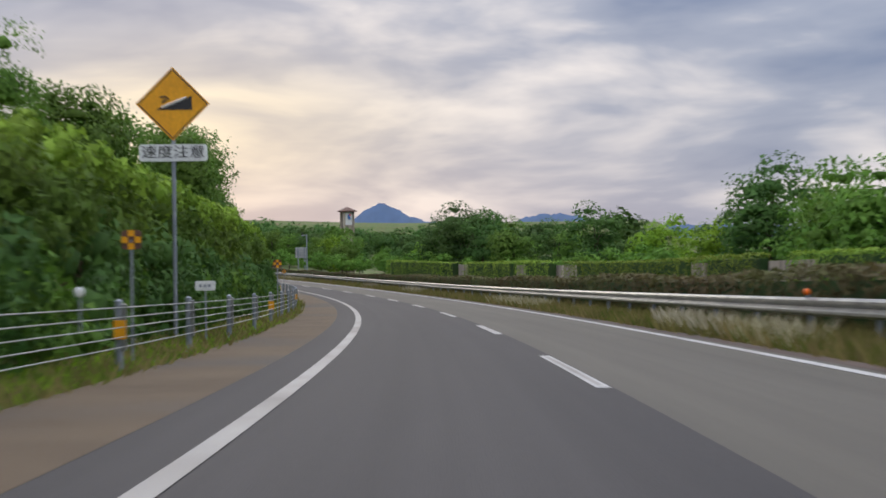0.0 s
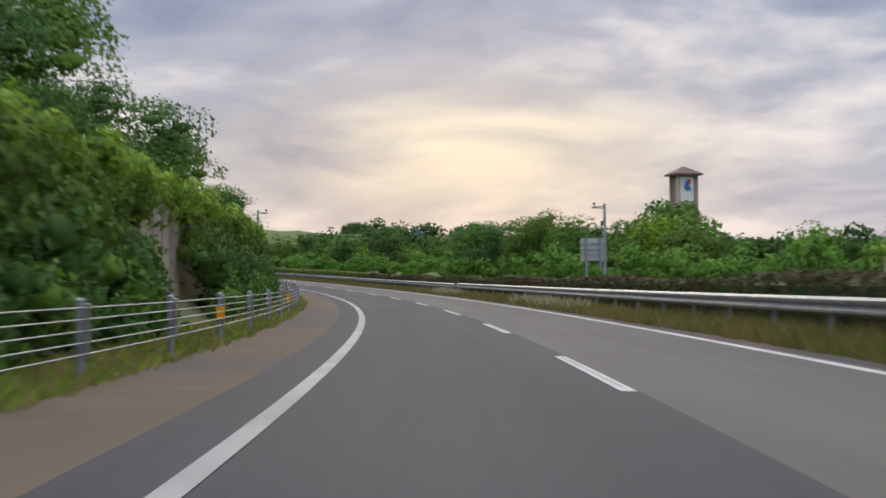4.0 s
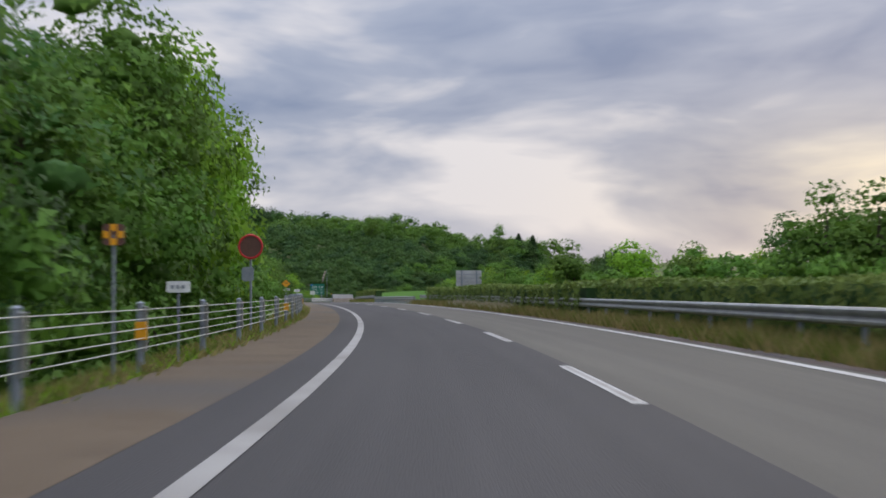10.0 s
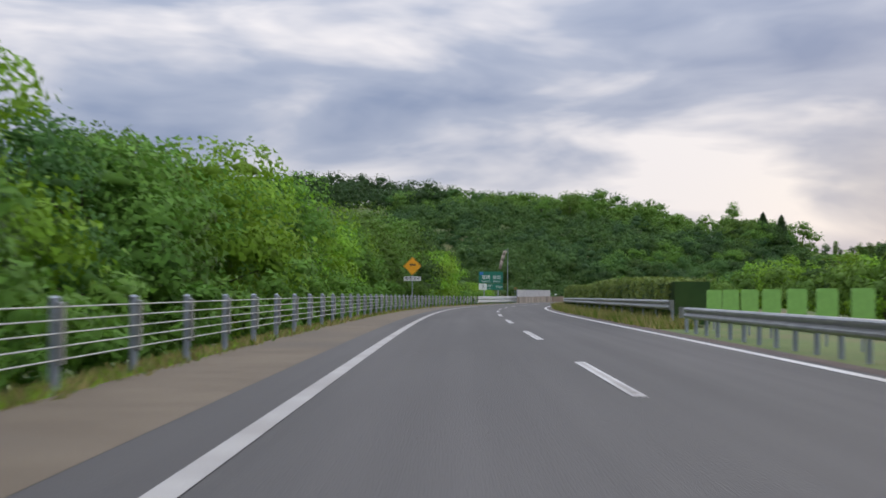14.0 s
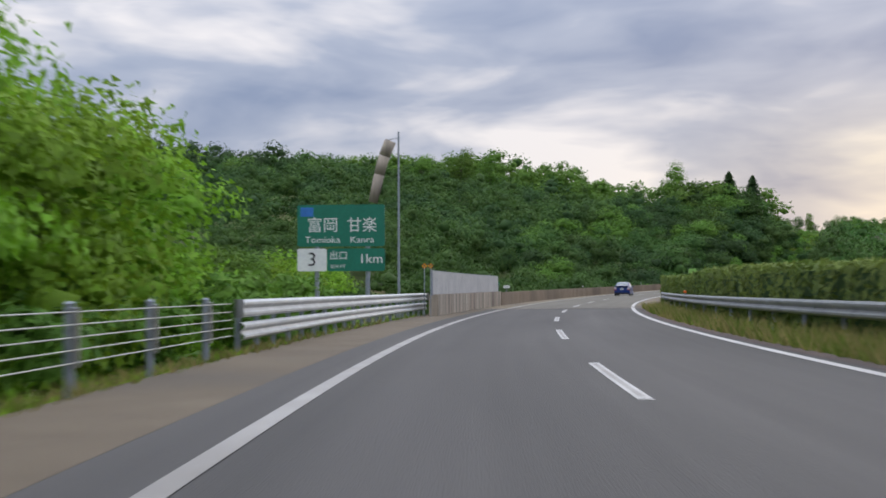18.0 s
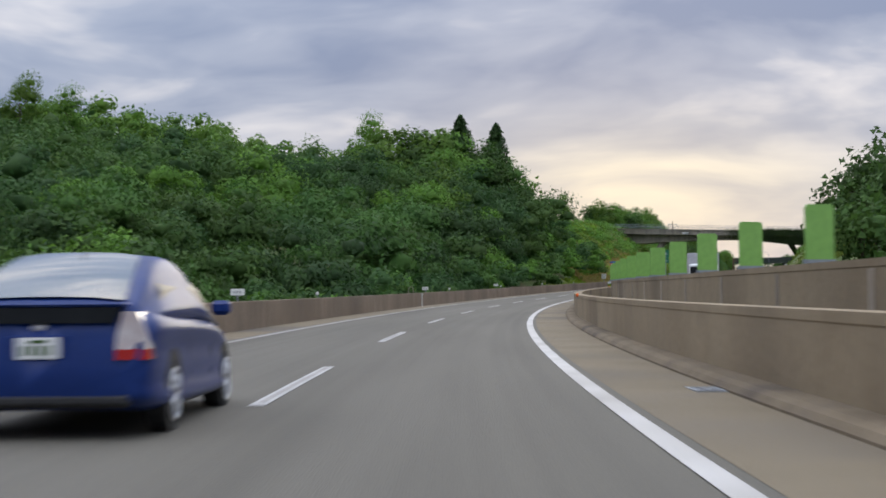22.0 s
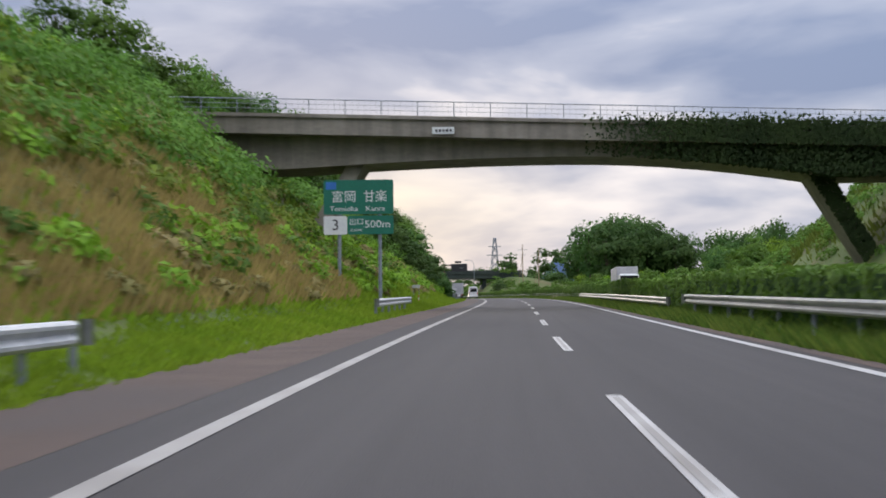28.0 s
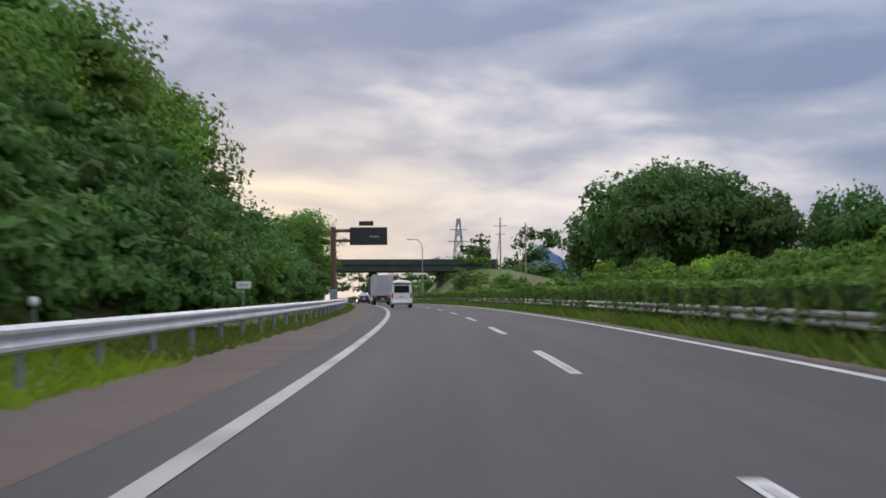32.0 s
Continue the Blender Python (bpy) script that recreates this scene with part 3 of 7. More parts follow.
def strip(name, o0, o1, s0, s1, h, material, parent=None, step=4.0, label=""):
    s = np.arange(s0, s1 + step * 0.5, step)
    s[-1] = s1
    v, f, uv = sweep([(o0, h), (o1, h)], s)
    return link_mesh(name, v, f, material, parent, label, uv=uv)


def build_road():
    road = tagged(empty("road"), "two-lane asphalt expressway carriageway with white lines", "road", kind="structure")
    strip("asphalt", -4.30, 0.12, 516, 754, 0.0, M["lane_mid"], road, label="grey asphalt of the slow lane")
    strip("asphalt", -4.30, 0.12, -20, 516, 0.0, M["lane_dark"], road, label="dark purplish grey asphalt of the slow lane")
    strip("asphalt", 0.12, 4.02, -20, 516, 0.0, M["lane_pale"], road, label="paler worn asphalt of the passing lane")
    strip("asphalt", 0.12, 4.02, 516, 754, 0.0, M["lane_mid"], road, label="dark asphalt of the passing lane")
    strip("asphalt", -4.30, 5.02, 754, 1004, 0.0, M["lane_deck"], road, label="pale grey asphalt on the viaduct deck")
    strip("asphalt", -4.30, 4.02, 1004, 1640, 0.0, M["lane_dark"], road)
    for a, b in ((-20, 505), (505, 754), (754, 1004), (1004, 1640)):
        strip("shoulder", -6.02 if a != 754 else -5.1, -4.30 if a != 754 else -3.75, a, b, 0.002, M["shoulder" if a < 0 else "shoulder_sand" if a == 505 else "shoulder_deck" if a == 754 else "shoulder_dark"], road, label="brownish worn shoulder")
    strip("shoulder", 3.75, 5.02, 754, 1004, 0.003, M["shoulder_deck"], road)
    strip("edge_strip", 3.85, 4.25, -20, 754, 0.006, M["shoulder_dark"], road, label="thin dark edge strip")
    strip("edge_strip", 3.85, 4.2, 1004, 1640, 0.006, M["shoulder_dark"], road)
    for o in (LEFT_EDGE, RIGHT_EDGE):
        strip("edge_line", o - 0.1, o + 0.1, -20, 1640, 0.008, M["paint_worn" if o < 0 else "paint"], road, step=3.0, label="continuous white edge line")
    for n in range(-1, 86):
        s = n * 18.5 + 19.5
        strip("lane_dash", -0.085, 0.085, s, s + 7.6, 0.008, M["paint"], road, step=3.8)
        strip("worn_dash_middle", -0.035, 0.035, s + 0.35, s + 7.3, 0.011, M["paint_worn"], road, step=3.475)
    # toothed steel joint where the viaduct starts
    def skew(name, o0, o1, d0, d1, h, mt, label=""):
        v = [on_road(753.7 + 0.446 * o + d, o, h) for o, d in ((o0, d0), (o1, d0), (o1, d1), (o0, d1))]
        link_mesh(name, v, [(0, 1, 2, 3)], M[mt], road, label)

    skew("deck_joint", -5.0, 5.0, -0.75, 0.75, 0.011, "lane_deck", "pale mortar bed of the expansion joint")
    for d in (-0.34, 0.22):
        skew("steel_edge", -5.0, 5.0, d, d + 0.16, 0.015, "concrete_pale", "bright worn steel edge of the joint")
    for i in range(56):
        skew("joint_tooth", -5.0 + i * 0.18, -4.91 + i * 0.18, -0.30, -0.22, 0.019, "trim")
    strip("deck_joint", -5.0, 5.0, 1003.6, 1004.2, 0.010, M["concrete"], road, step=0.5)
    other = tagged(empty("opposite_road"), "opposite expressway carriageway behind the planted median", "road", kind="structure")
    strip("asphalt", 9.0, 18.2, -20, 760, 0.0, M["lane_pale"], other)
    strip("asphalt", 9.0, 18.2, 760, 1000, 0.0, M["lane_deck"], other)
    strip("asphalt", 9.0, 18.2, 1000, 1640, 0.0, M["lane_dark"], other)
    for o in (9.9, 16.9):
        strip("edge_line", o - 0.1, o + 0.1, -20, 1640, 0.008, M["paint"], other, step=5.0)


build_road()


# ---- walls of the viaduct ----
def wall(name, profile, s0, s1, material, label, joints=10.0, step=2.5, strips=None):
    root = tagged(empty(name), label, "wall", kind="structure")
    ends = list(joints) + [s1] if isinstance(joints, tuple) else [s1 if s0 + (n + 1) * joints > s1 - 0.5 else s0 + (n + 1) * joints for n in range(math.ceil((s1 - s0 - 0.5) / joints))]
    s = s0
    for e in ends:
        st = np.linspace(s + 0.012, e - 0.012, max(2, int((e - s) / step) + 1))
        v, f, uv = sweep(profile, st, closed=True, cap=True)
        link_mesh("wall_segment", v, f, material, root)
        if strips and s > s0:
            o = min(q[0] for q in profile) - 0.006
            top = max(q[1] for q in profile)
            vv, ff, uu = sweep(ring_box(o, o + 0.04, 0.2, top - 0.13), np.array([s - 0.10, s + 0.10]), closed=True, cap=True)
            link_mesh("joint_strip", vv, ff, strips, root, "pale mortar strip over the joint")
        s = e
    return root


def ring_box(o0, o1, h0, h1, lip=0.0):
    r = [(o0, h0), (o1, h0), (o1, h1), (o0, h1)]
    if lip:
        r = [(o0, h0), (o1, h0), (o1, h1 - 0.12), (o1 + lip, h1 - 0.10), (o1 + lip, h1), (o0 - lip, h1), (o0 - lip, h1 - 0.10), (o0, h1 - 0.12)]
    return r[::-1]


wall("wall_left", ring_box(-5.45, -5.1, -1.2, 0.86), 767, 1040, M["concrete_brown"], "low brown stained concrete parapet along the viaduct")
wall("wall_left_pale", ring_box(-5.55, -5.15, -1.0, 0.92), 733, 767, M["concrete_pale"], "streaked pale concrete parapet below grey sound panels", joints=6)
wall("wall_median_near", ring_box(5.35, 5.7, -1.2, 0.93, 0.012), 754, 1003, M["concrete"], "stained concrete median parapet with open joints", joints=(793.5, 912.2, 957.5), strips=M["joint_mortar"])
wall("wall_median_far", ring_box(7.35, 7.7, -1.2, 1.52, 0.012), 754, 1003, M["concrete"], "taller concrete parapet of the opposite viaduct", joints=6, strips=M["concrete_pale"])
kerb = wall("kerb_median", [(4.95, -0.3), (4.95, 0.03), (5.0, 0.09), (5.10, 0.12), (5.35, 0.13), (5.36, -0.3)], 754, 1003, M["kerb_dirt"], "rounded concrete kerb at the foot of the median parapet", joints=12)
wall("wall_opposite", ring_box(18.5, 18.8, -1.2, 0.9), 760, 1003, M["concrete"], "far concrete parapet of the opposite viaduct", joints=20, step=5)


def build_deck():
    for nm, prof in (("viaduct_deck", ring_box(-5.5, 5.72, -1.6, -0.09)), ("opposite_viaduct_deck", ring_box(7.34, 18.8, -1.6, -0.04))):
        v, f, uv = sweep(prof, np.arange(760, 1001, 8.0), closed=True, cap=True)
        tagged(link_mesh(nm, v, f, M["concrete"]), "concrete deck slab carrying the viaduct road", "bridge deck", kind="structure")


build_deck()


def sound_panels():
    root = tagged(empty("sound_barrier", stand(732, -5.3)), "grey ribbed sound barrier panels on a concrete parapet", "barrier")
    inv = root.matrix_world.inverted()

    def local(s, off, h):
        return inv @ Vector(on_road(s, off, h).tolist())

    n = 17
    for i in range(n):
        a, b = 731.8 + i * 34.4 / n, 731.8 + (i + 1) * 34.4 / n
        top = 1.90
        bm = bmesh.new()
        # ribbed face: six shallow vertical folds a panel
        k = 12
        for side, y in ((0, -5.26), (1, -5.36)):
            row = []
            for q in range(k + 1):
                s = a + 0.02 + (b - a - 0.04) * q / k
                o = y + (0.025 if q % 4 in (1, 2) else 0.0)
                row.append((bm.verts.new(local(s, o, 0.93)), bm.verts.new(local(s, o, top))))
            for q in range(k):
                bm.faces.new((row[q][0], row[q + 1][0], row[q + 1][1], row[q][1]))
        bmesh.ops.recalc_face_normals(bm, faces=bm.faces)
        part("panel", bm, M["panel_grey"], root)
        bm = bmesh.new()
        box(bm, -0.05, 0.05, -0.05, 0.05, 0, top - 0.86 + 0.04)
        o = part("post", bm, M["galv_dull"], root)
        o.matrix_local = Matrix.Translation(local(a, -5.31, 0.88))
    v, f, uv = sweep(ring_box(-5.36, -5.26, 1.88, 1.94), np.linspace(731.8, 766.2, 18), closed=True, cap=True)
    cap = link_mesh("cap_rail", v, f, M["galv_dull"], root)
    cap.matrix_local = inv


sound_panels()


def glare_panels():
    """Green rounded anti-glare boards on the far parapet and behind the open median rail."""
    bm = bmesh.new()
    pts = [(-0.25, 0.0), (0.25, 0.0), (0.25, 0.85), (0.21, 0.90), (-0.21, 0.90), (-0.25, 0.85)]
    plate(bm, pts, -0.02, 0.02)
    first = None
    spots = [(s, 7.52, 1.53, 20) for s in np.concatenate([np.arange(774.6, 840, 5.15), np.arange(841.6, 1002, 5.82)])] + [(s, 6.3, 0.34, 8) for s in np.arange(517, 572, 2.9)]
    for i, (s, off, h, turn) in enumerate(spots):
        if first is None:
            first = tagged(empty("glare_board", stand(s, off, h, turn)), "upright green plastic glare board on the median barrier", "glare board", "green glare boards")
            part("board", bm, M["panel_green"], first)
            b2 = bmesh.new()
            rod(b2, (0, 0.04, -0.5), (0, 0.04, 0.9), 0.03, sides=6)
            part("post", b2, M["galv_dull"], first)
            b3 = bmesh.new()
            box(b3, -0.27, 0.27, -0.03, 0.06, -0.012, 0.05)
            part("clamp", b3, M["galv_dull"], first)
        else:
            copy_thing(first, stand(s, off, h, turn))


glare_panels()


# ---- guard rails ----
W_BEAM = [(-0.01, 0.0), (0.03, 0.012), (0.075, 0.05), (0.075, 0.095), (0.02, 0.14), (0.0, 0.165), (0.02, 0.19), (0.075, 0.235), (0.075, 0.28), (0.03, 0.318), (-0.02, 0.33)]


def guard_rail(s0, s1, off, top, side, beams=1, gap=4.0, label="galvanised steel guard rail on round posts", metal="galv"):
    """side +1: the beam's face looks to the right."""
    root = tagged(empty("guard_rail", stand((s0 + s1) / 2, off)), label, "guard rail")
    inv = root.matrix_world.inverted()
    s = np.arange(s0, s1 + 0.1, 2.0)
    for b in range(beams):
        low = top - 0.33 - b * 0.42
        prof = [(off + side * q[0], low + q[1]) for q in W_BEAM]
        back = [(o - side * 0.006, h) for o, h in prof[::-1]]
        v, f, uv = sweep(prof + back, s, closed=True, cap=True)
        ob = link_mesh("beam", v, f, M[metal], root)
        ob.matrix_local = inv
    bm = bmesh.new()
    rod(bm, (0, 0, -0.2), (0, 0, top - 0.02), 0.057, sides=8)
    box(bm, -0.05, 0.05, -0.06, 0.06, top - 0.26, top - 0.08)
    post = None
    for q in np.arange(s0 + 0.4, s1, gap):
        m = inv @ stand(q, off - side * 0.12)
        if post is None:
            post = part("post", bm, M["galv_dull"], root)
            post.matrix_local = m
        else:
            again("post", post, root, m)
    # rounded end pieces
    for q in (s0, s1):
        bm2 = bmesh.new()
        rod(bm2, (0, 0, top - 0.335), (0, 0, top + 0.005), 0.09, sides=10)
        e = part("end_cap", bm2, M["galv"], root)
        e.matrix_local = inv @ stand(q, off - side * 0.03)
    return root


guard_rail(-18, 255, 5.15, 0.88, -1, beams=1, label="galvanised median guard rail above tall grass")
guard_rail(255, 511, 5.2, 0.84, -1, label="galvanised median guard rail in front of a clipped hedge")
guard_rail(514, 567, 4.9, 0.70, -1, gap=1.8, label="low detachable steel rail closing a gap in the median")
guard_rail(571, 753, 5.15, 0.90, -1, label="galvanised median guard rail half hidden by grass")
guard_rail(1010, 1101, 5.1, 0.86, -1, label="galvanised median guard rail under a green hedge")
guard_rail(1107, 1560, 5.15, 0.72, -1, label="galvanised median guard rail sunk in lush grass")
guard_rail(8.0 + 283, 321, -6.2, 0.80, 1, gap=3.0, label="short bright guard rail in front of a lamp mast", metal="galv_new")
guard_rail(697, 738, -6.15, 0.97, 1, beams=2, gap=2.0, label="bright double-beam galvanised guard rail before the viaduct", metal="galv_new")
guard_rail(1030, 1066.7, -6.5, 0.78, 1, gap=2.0, label="bright galvanised guard rail at the foot of the cutting", metal="galv_new")
guard_rail(1107, 1125, -6.5, 0.78, 1, gap=3.0, label="short bright guard rail protecting a sign post", metal="galv_new")
guard_rail(1199, 1420, -6.5, 0.78, 1, gap=4.0, label="long bright galvanised guard rail beside dark trees", metal="galv_new")


def cable_fence(s0, s1, off, label, first_post, gap):
    root = tagged(empty("cable_fence", stand((s0 + s1) / 2, off)), label, "guard fence")
    inv = root.matrix_world.inverted()
    ang = [i * math.pi / 3 for i in range(6)]
    for h in (0.34, 0.48, 0.62, 0.76, 0.90):
        prof = [(off + 0.075 + 0.009 * math.cos(a), h + 0.009 * math.sin(a)) for a in ang]
        v, f, uv = sweep(prof, np.arange(s0, s1 + 0.1, 4.0), closed=True)
        ob = link_mesh("cable", v, f, M["cable"], root)
        ob.matrix_local = inv
    bm = bmesh.new()
    rod(bm, (0, 0, -0.2), (0, 0, 0.99), 0.057, sides=10)
    rod(bm, (0, 0, 0.99), (0, 0, 1.02), 0.062, 0.02, sides=10)
    bmk = bmesh.new()
    box(bmk, 0.04, 0.10, -0.055, 0.055, 0.28, 0.95, 0.008)
    bmr = bmesh.new()
    box(bmr, -0.065, 0.11, -0.075, -0.06, 0.45, 0.72, 0.004)
    post = bracket = sleeve = None
    for i, q in enumerate(np.arange(first_post, s1, gap)):
        m = inv @ stand(q, off)
        if post is None:
            post, bracket = part("post", bm, M["galv_dull"], root), part("bracket", bmk, M["galv"], root)
            post.matrix_local = bracket.matrix_local = m
        else:
            again("post", post, root, m)
            again("bracket", bracket, root, m)
        if gap > 5 and (i % 4 == 2 if s0 < 0 else i in (5, 11, 16, 21, 26)):
            if sleeve is None:
                sleeve = part("reflector_sleeve", bmr, M["yellow"], root, "amber reflective sleeve")
                sleeve.matrix_local = m
            else:
                again("reflector_sleeve", sleeve, root, m)
    return root


cable_fence(-18, 291, -6.3, "five-strand steel cable guard fence below a vine wall", -15.5, 6.62)
cable_fence(321, 508, -6.3, "five-strand steel cable guard fence on grassy verge", 322.25, 6.77)
cable_fence(508, 697, -6.2, "five-strand steel cable guard fence with close grey posts", 510.8, 3.82)

# ---- planting ----


def leaf_quads(p, nrm, size, flat=0.5):
    """Small pointed leaves at p, facing about along nrm."""
    n = len(p)
    nrm = nrm / (np.linalg.norm(nrm, axis=1)[:, None] + 1e-9)
    d = nrm + RNG.normal(0, 0.45, (n, 3))
    d /= np.linalg.norm(d, axis=1)[:, None] + 1e-9
    u = np.cross(d, RNG.normal(0, 1, (n, 3)))
    u /= np.linalg.norm(u, axis=1)[:, None] + 1e-9
    w = np.cross(d, u)
    s = np.broadcast_to(np.asarray(size, float), (n,))[:, None]
    v = np.stack([p - u * s - w * s * flat, p + u * s, p - u * s * 0.7 + w * s * flat], 1).reshape(-1, 3)
    return v, np.arange(3 * n).reshape(n, 3), np.repeat(nrm * 0.8 + d * 0.3, 3, axis=0)


def ico():
    bm = bmesh.new()
    bmesh.ops.create_icosphere(bm, subdivisions=1, radius=1.0)
    v = np.array([x.co[:] for x in bm.verts])
    f = np.array([[x.index for x in q.verts] for q in bm.faces])
    bm.free()
    return v, f


ICO_V, ICO_F = ico()


def add_cores(v, f, nrm, mids, radii, flat=0.5):
    """Small uneven lumps of dense inner foliage that the outer leaves hide."""
    n, k = len(mids), len(ICO_V)
    wob = RNG.uniform(0.5, 1.15, (n, k, 1)) * np.array([1, 1, flat])
    V = np.asarray(mids)[:, None, :] + ICO_V[None] * np.asarray(radii)[:, None, None] * wob
    F = (ICO_F[None] + len(v) + (np.arange(n) * k)[:, None, None]).reshape(-1, 3)
    D = np.tile(ICO_V + np.array([0, 0, 0.3]), (n, 1))
    return np.concatenate([v, V.reshape(-1, 3)]), np.concatenate([f, F]), np.concatenate([nrm, D])


def shell(n):
    d = RNG.normal(0, 1, (n, 3))
    return d / np.linalg.norm(d, axis=1)[:, None]


def crown_points(rad, mid, blobs, leaves, flat=0.72):
    """Leaf places on many overlapping, rather flat sprays that fill an uneven crown: lit on top, hollow below."""
    c = shell(blobs) * (RNG.random((blobs, 1)) ** 0.33) * np.array(rad) * 0.76 + np.array(mid)
    r = np.mean(rad) * (0.24 + 0.22 * RNG.random(blobs))
    k = RNG.integers(0, blobs, leaves)
    d = shell(leaves)
    d[:, 2] = np.abs(d[:, 2]) * 1.1 - 0.32
    d /= np.linalg.norm(d, axis=1)[:, None]
    reach = 0.70 + 0.40 * RNG.random(leaves) + 0.3 * RNG.random(leaves) ** 7
    q = c[k] + d * np.array([1.1, 1.1, flat]) * (r[k] * reach)[:, None]
    out = (q - np.array(mid)) / np.array(rad)
    d = d * 0.55 + out * 0.4 + np.array([0, 0, 0.30])
    return q, d, c, r


def make_tree(name, label, material, height, rad, leaves, blobs=22, size=0.16, trunk=0.16, low=0.0):
    root = tagged(empty(name), label, "tree", "roadside trees")
    zc = height * (1 + low) / 2
    rz = height * (1 - low) / 2
    q, d, c, r = crown_points((rad, rad, rz), (0, 0, zc), blobs, leaves)
    fill = height / np.percentile(q[:, 2], 99.7)
    q[:, 2] *= fill
    c[:, 2] *= fill
    v, f, nv = leaf_quads(q, d, size * (0.7 + 0.7 * RNG.random(len(q))), 0.85)
    if leaves > 2000 or size > 0.25:
        v, f, nv = add_cores(v, f, nv, c, r * 0.5)
    bm = bmesh.new()
    knees = [Vector((0, 0, -0.6)), Vector((0.1, 0.05, height * 0.25)), Vector((-0.08, 0.1, height * 0.5)), Vector((0.1, -0.1, height * 0.8))]
    for i in range(3):
        rod(bm, knees[i], knees[i + 1], trunk * (1 - 0.28 * i), trunk * (0.72 - 0.28 * i), sides=8)
    for i in range(7):
        a = knees[1].lerp(knees[3], 0.1 + 0.12 * i)
        e = Vector(c[i % len(c)].tolist())
        rod(bm, a, a.lerp(e, 0.9), trunk * 0.38, trunk * 0.1, sides=5)
    part("trunk", bm, M["bark"], root)
    link_mesh("crown", v, f, material, root, soft=nv)
    return root


def make_conifer(name, label, material, height, rad, leaves):
    root = tagged(empty(name), label, "tree", "roadside trees")
    t = RNG.random(leaves) ** 0.7
    tier = np.clip(np.floor(t * 13) / 13 + RNG.normal(0, 0.03, leaves), 0, 0.99)
    r = rad * (1 - tier) ** 0.75 * (0.35 + 0.65 * RNG.random(leaves)) + 0.15
    a = RNG.random(leaves) * 2 * math.pi
    r *= 0.8 + 0.35 * np.sin(3 * a + tier * 23) * np.sin(5 * a - tier * 40)
    z = height * (0.15 + 0.85 * tier) - r * 0.25 + RNG.normal(0, 0.15, leaves)
    p = np.stack([r * np.cos(a), r * np.sin(a), z], -1)
    d = np.stack([np.cos(a) * 0.5, np.sin(a) * 0.5, np.ones(leaves)], -1)
    v, f, nv = leaf_quads(p, d, 0.32, 0.35)
    bm = bmesh.new()
    rod(bm, (0, 0, -0.5), (0, 0, height * 0.97), 0.2, 0.03, sides=7)
    part("trunk", bm, M["bark"], root)
    link_mesh("crown", v, f, material, root, soft=nv)
    return root


TREES = {
    "round": make_tree("broadleaf_tree", "dense green broadleaf tree beside the expressway", M["leaf"], 8.0, 3.0, 3200, blobs=28, size=0.14),
    "tall": make_tree("broadleaf_tree", "tall leafy broadleaf tree with uneven crown", M["leaf"], 10.0, 2.6, 3200, blobs=28, size=0.14),
    "dark": make_tree("dark_tree", "dark green broadleaf tree with heavy shaded crown", M["leaf_dark"], 9.0, 3.1, 3200, blobs=28, size=0.14),
    "light": make_tree("light_tree", "fresh yellow-green broadleaf tree with soft crown", M["leaf_light"], 7.5, 2.8, 3200, blobs=28, size=0.14),
    "thin": make_tree("sparse_tree", "open-crowned tree with sky showing through leaves", M["leaf"], 8.5, 2.6, 4200, blobs=26, size=0.085, low=0.25),
    "cedar": make_conifer("cedar_tree", "dark conifer standing above the wooded ridge", M["leaf_deep"], 15.0, 4.8, 6000),
}
TREES.update({
    "round_far": make_tree("broadleaf_tree", "green broadleaf tree set back from the road", M["leaf"], 8.0, 3.0, 1900, blobs=19, size=0.19),
    "tall_far": make_tree("broadleaf_tree", "tall green broadleaf tree set back from the road", M["leaf"], 10.0, 2.6, 1900, blobs=20, size=0.19),
    "dark_far": make_tree("dark_tree", "dark green tree in the woods behind", M["leaf_dark"], 9.0, 3.1, 1900, blobs=20, size=0.19),
    "light_far": make_tree("light_tree", "yellow-green tree set back from the road", M["leaf_light"], 7.5, 2.8, 1900, blobs=19, size=0.19),
})
TREES.update({
    "round_near": make_tree("broadleaf_tree", "dense green broadleaf tree close behind the guard fence", M["leaf"], 8.0, 3.0, 8000, blobs=30, size=0.088),
    "tall_near": make_tree("broadleaf_tree", "tall leafy broadleaf tree close behind the guard fence", M["leaf"], 10.0, 2.6, 8000, blobs=34, size=0.088),
    "dark_near": make_tree("dark_tree", "dark green broadleaf tree close behind the guard fence", M["leaf_dark"], 9.0, 3.1, 8000, blobs=32, size=0.088),
    "light_near": make_tree("light_tree", "fresh yellow-green tree close behind the guard fence", M["leaf_light"], 7.5, 2.8, 8000, blobs=30, size=0.088),
})
USED = set()


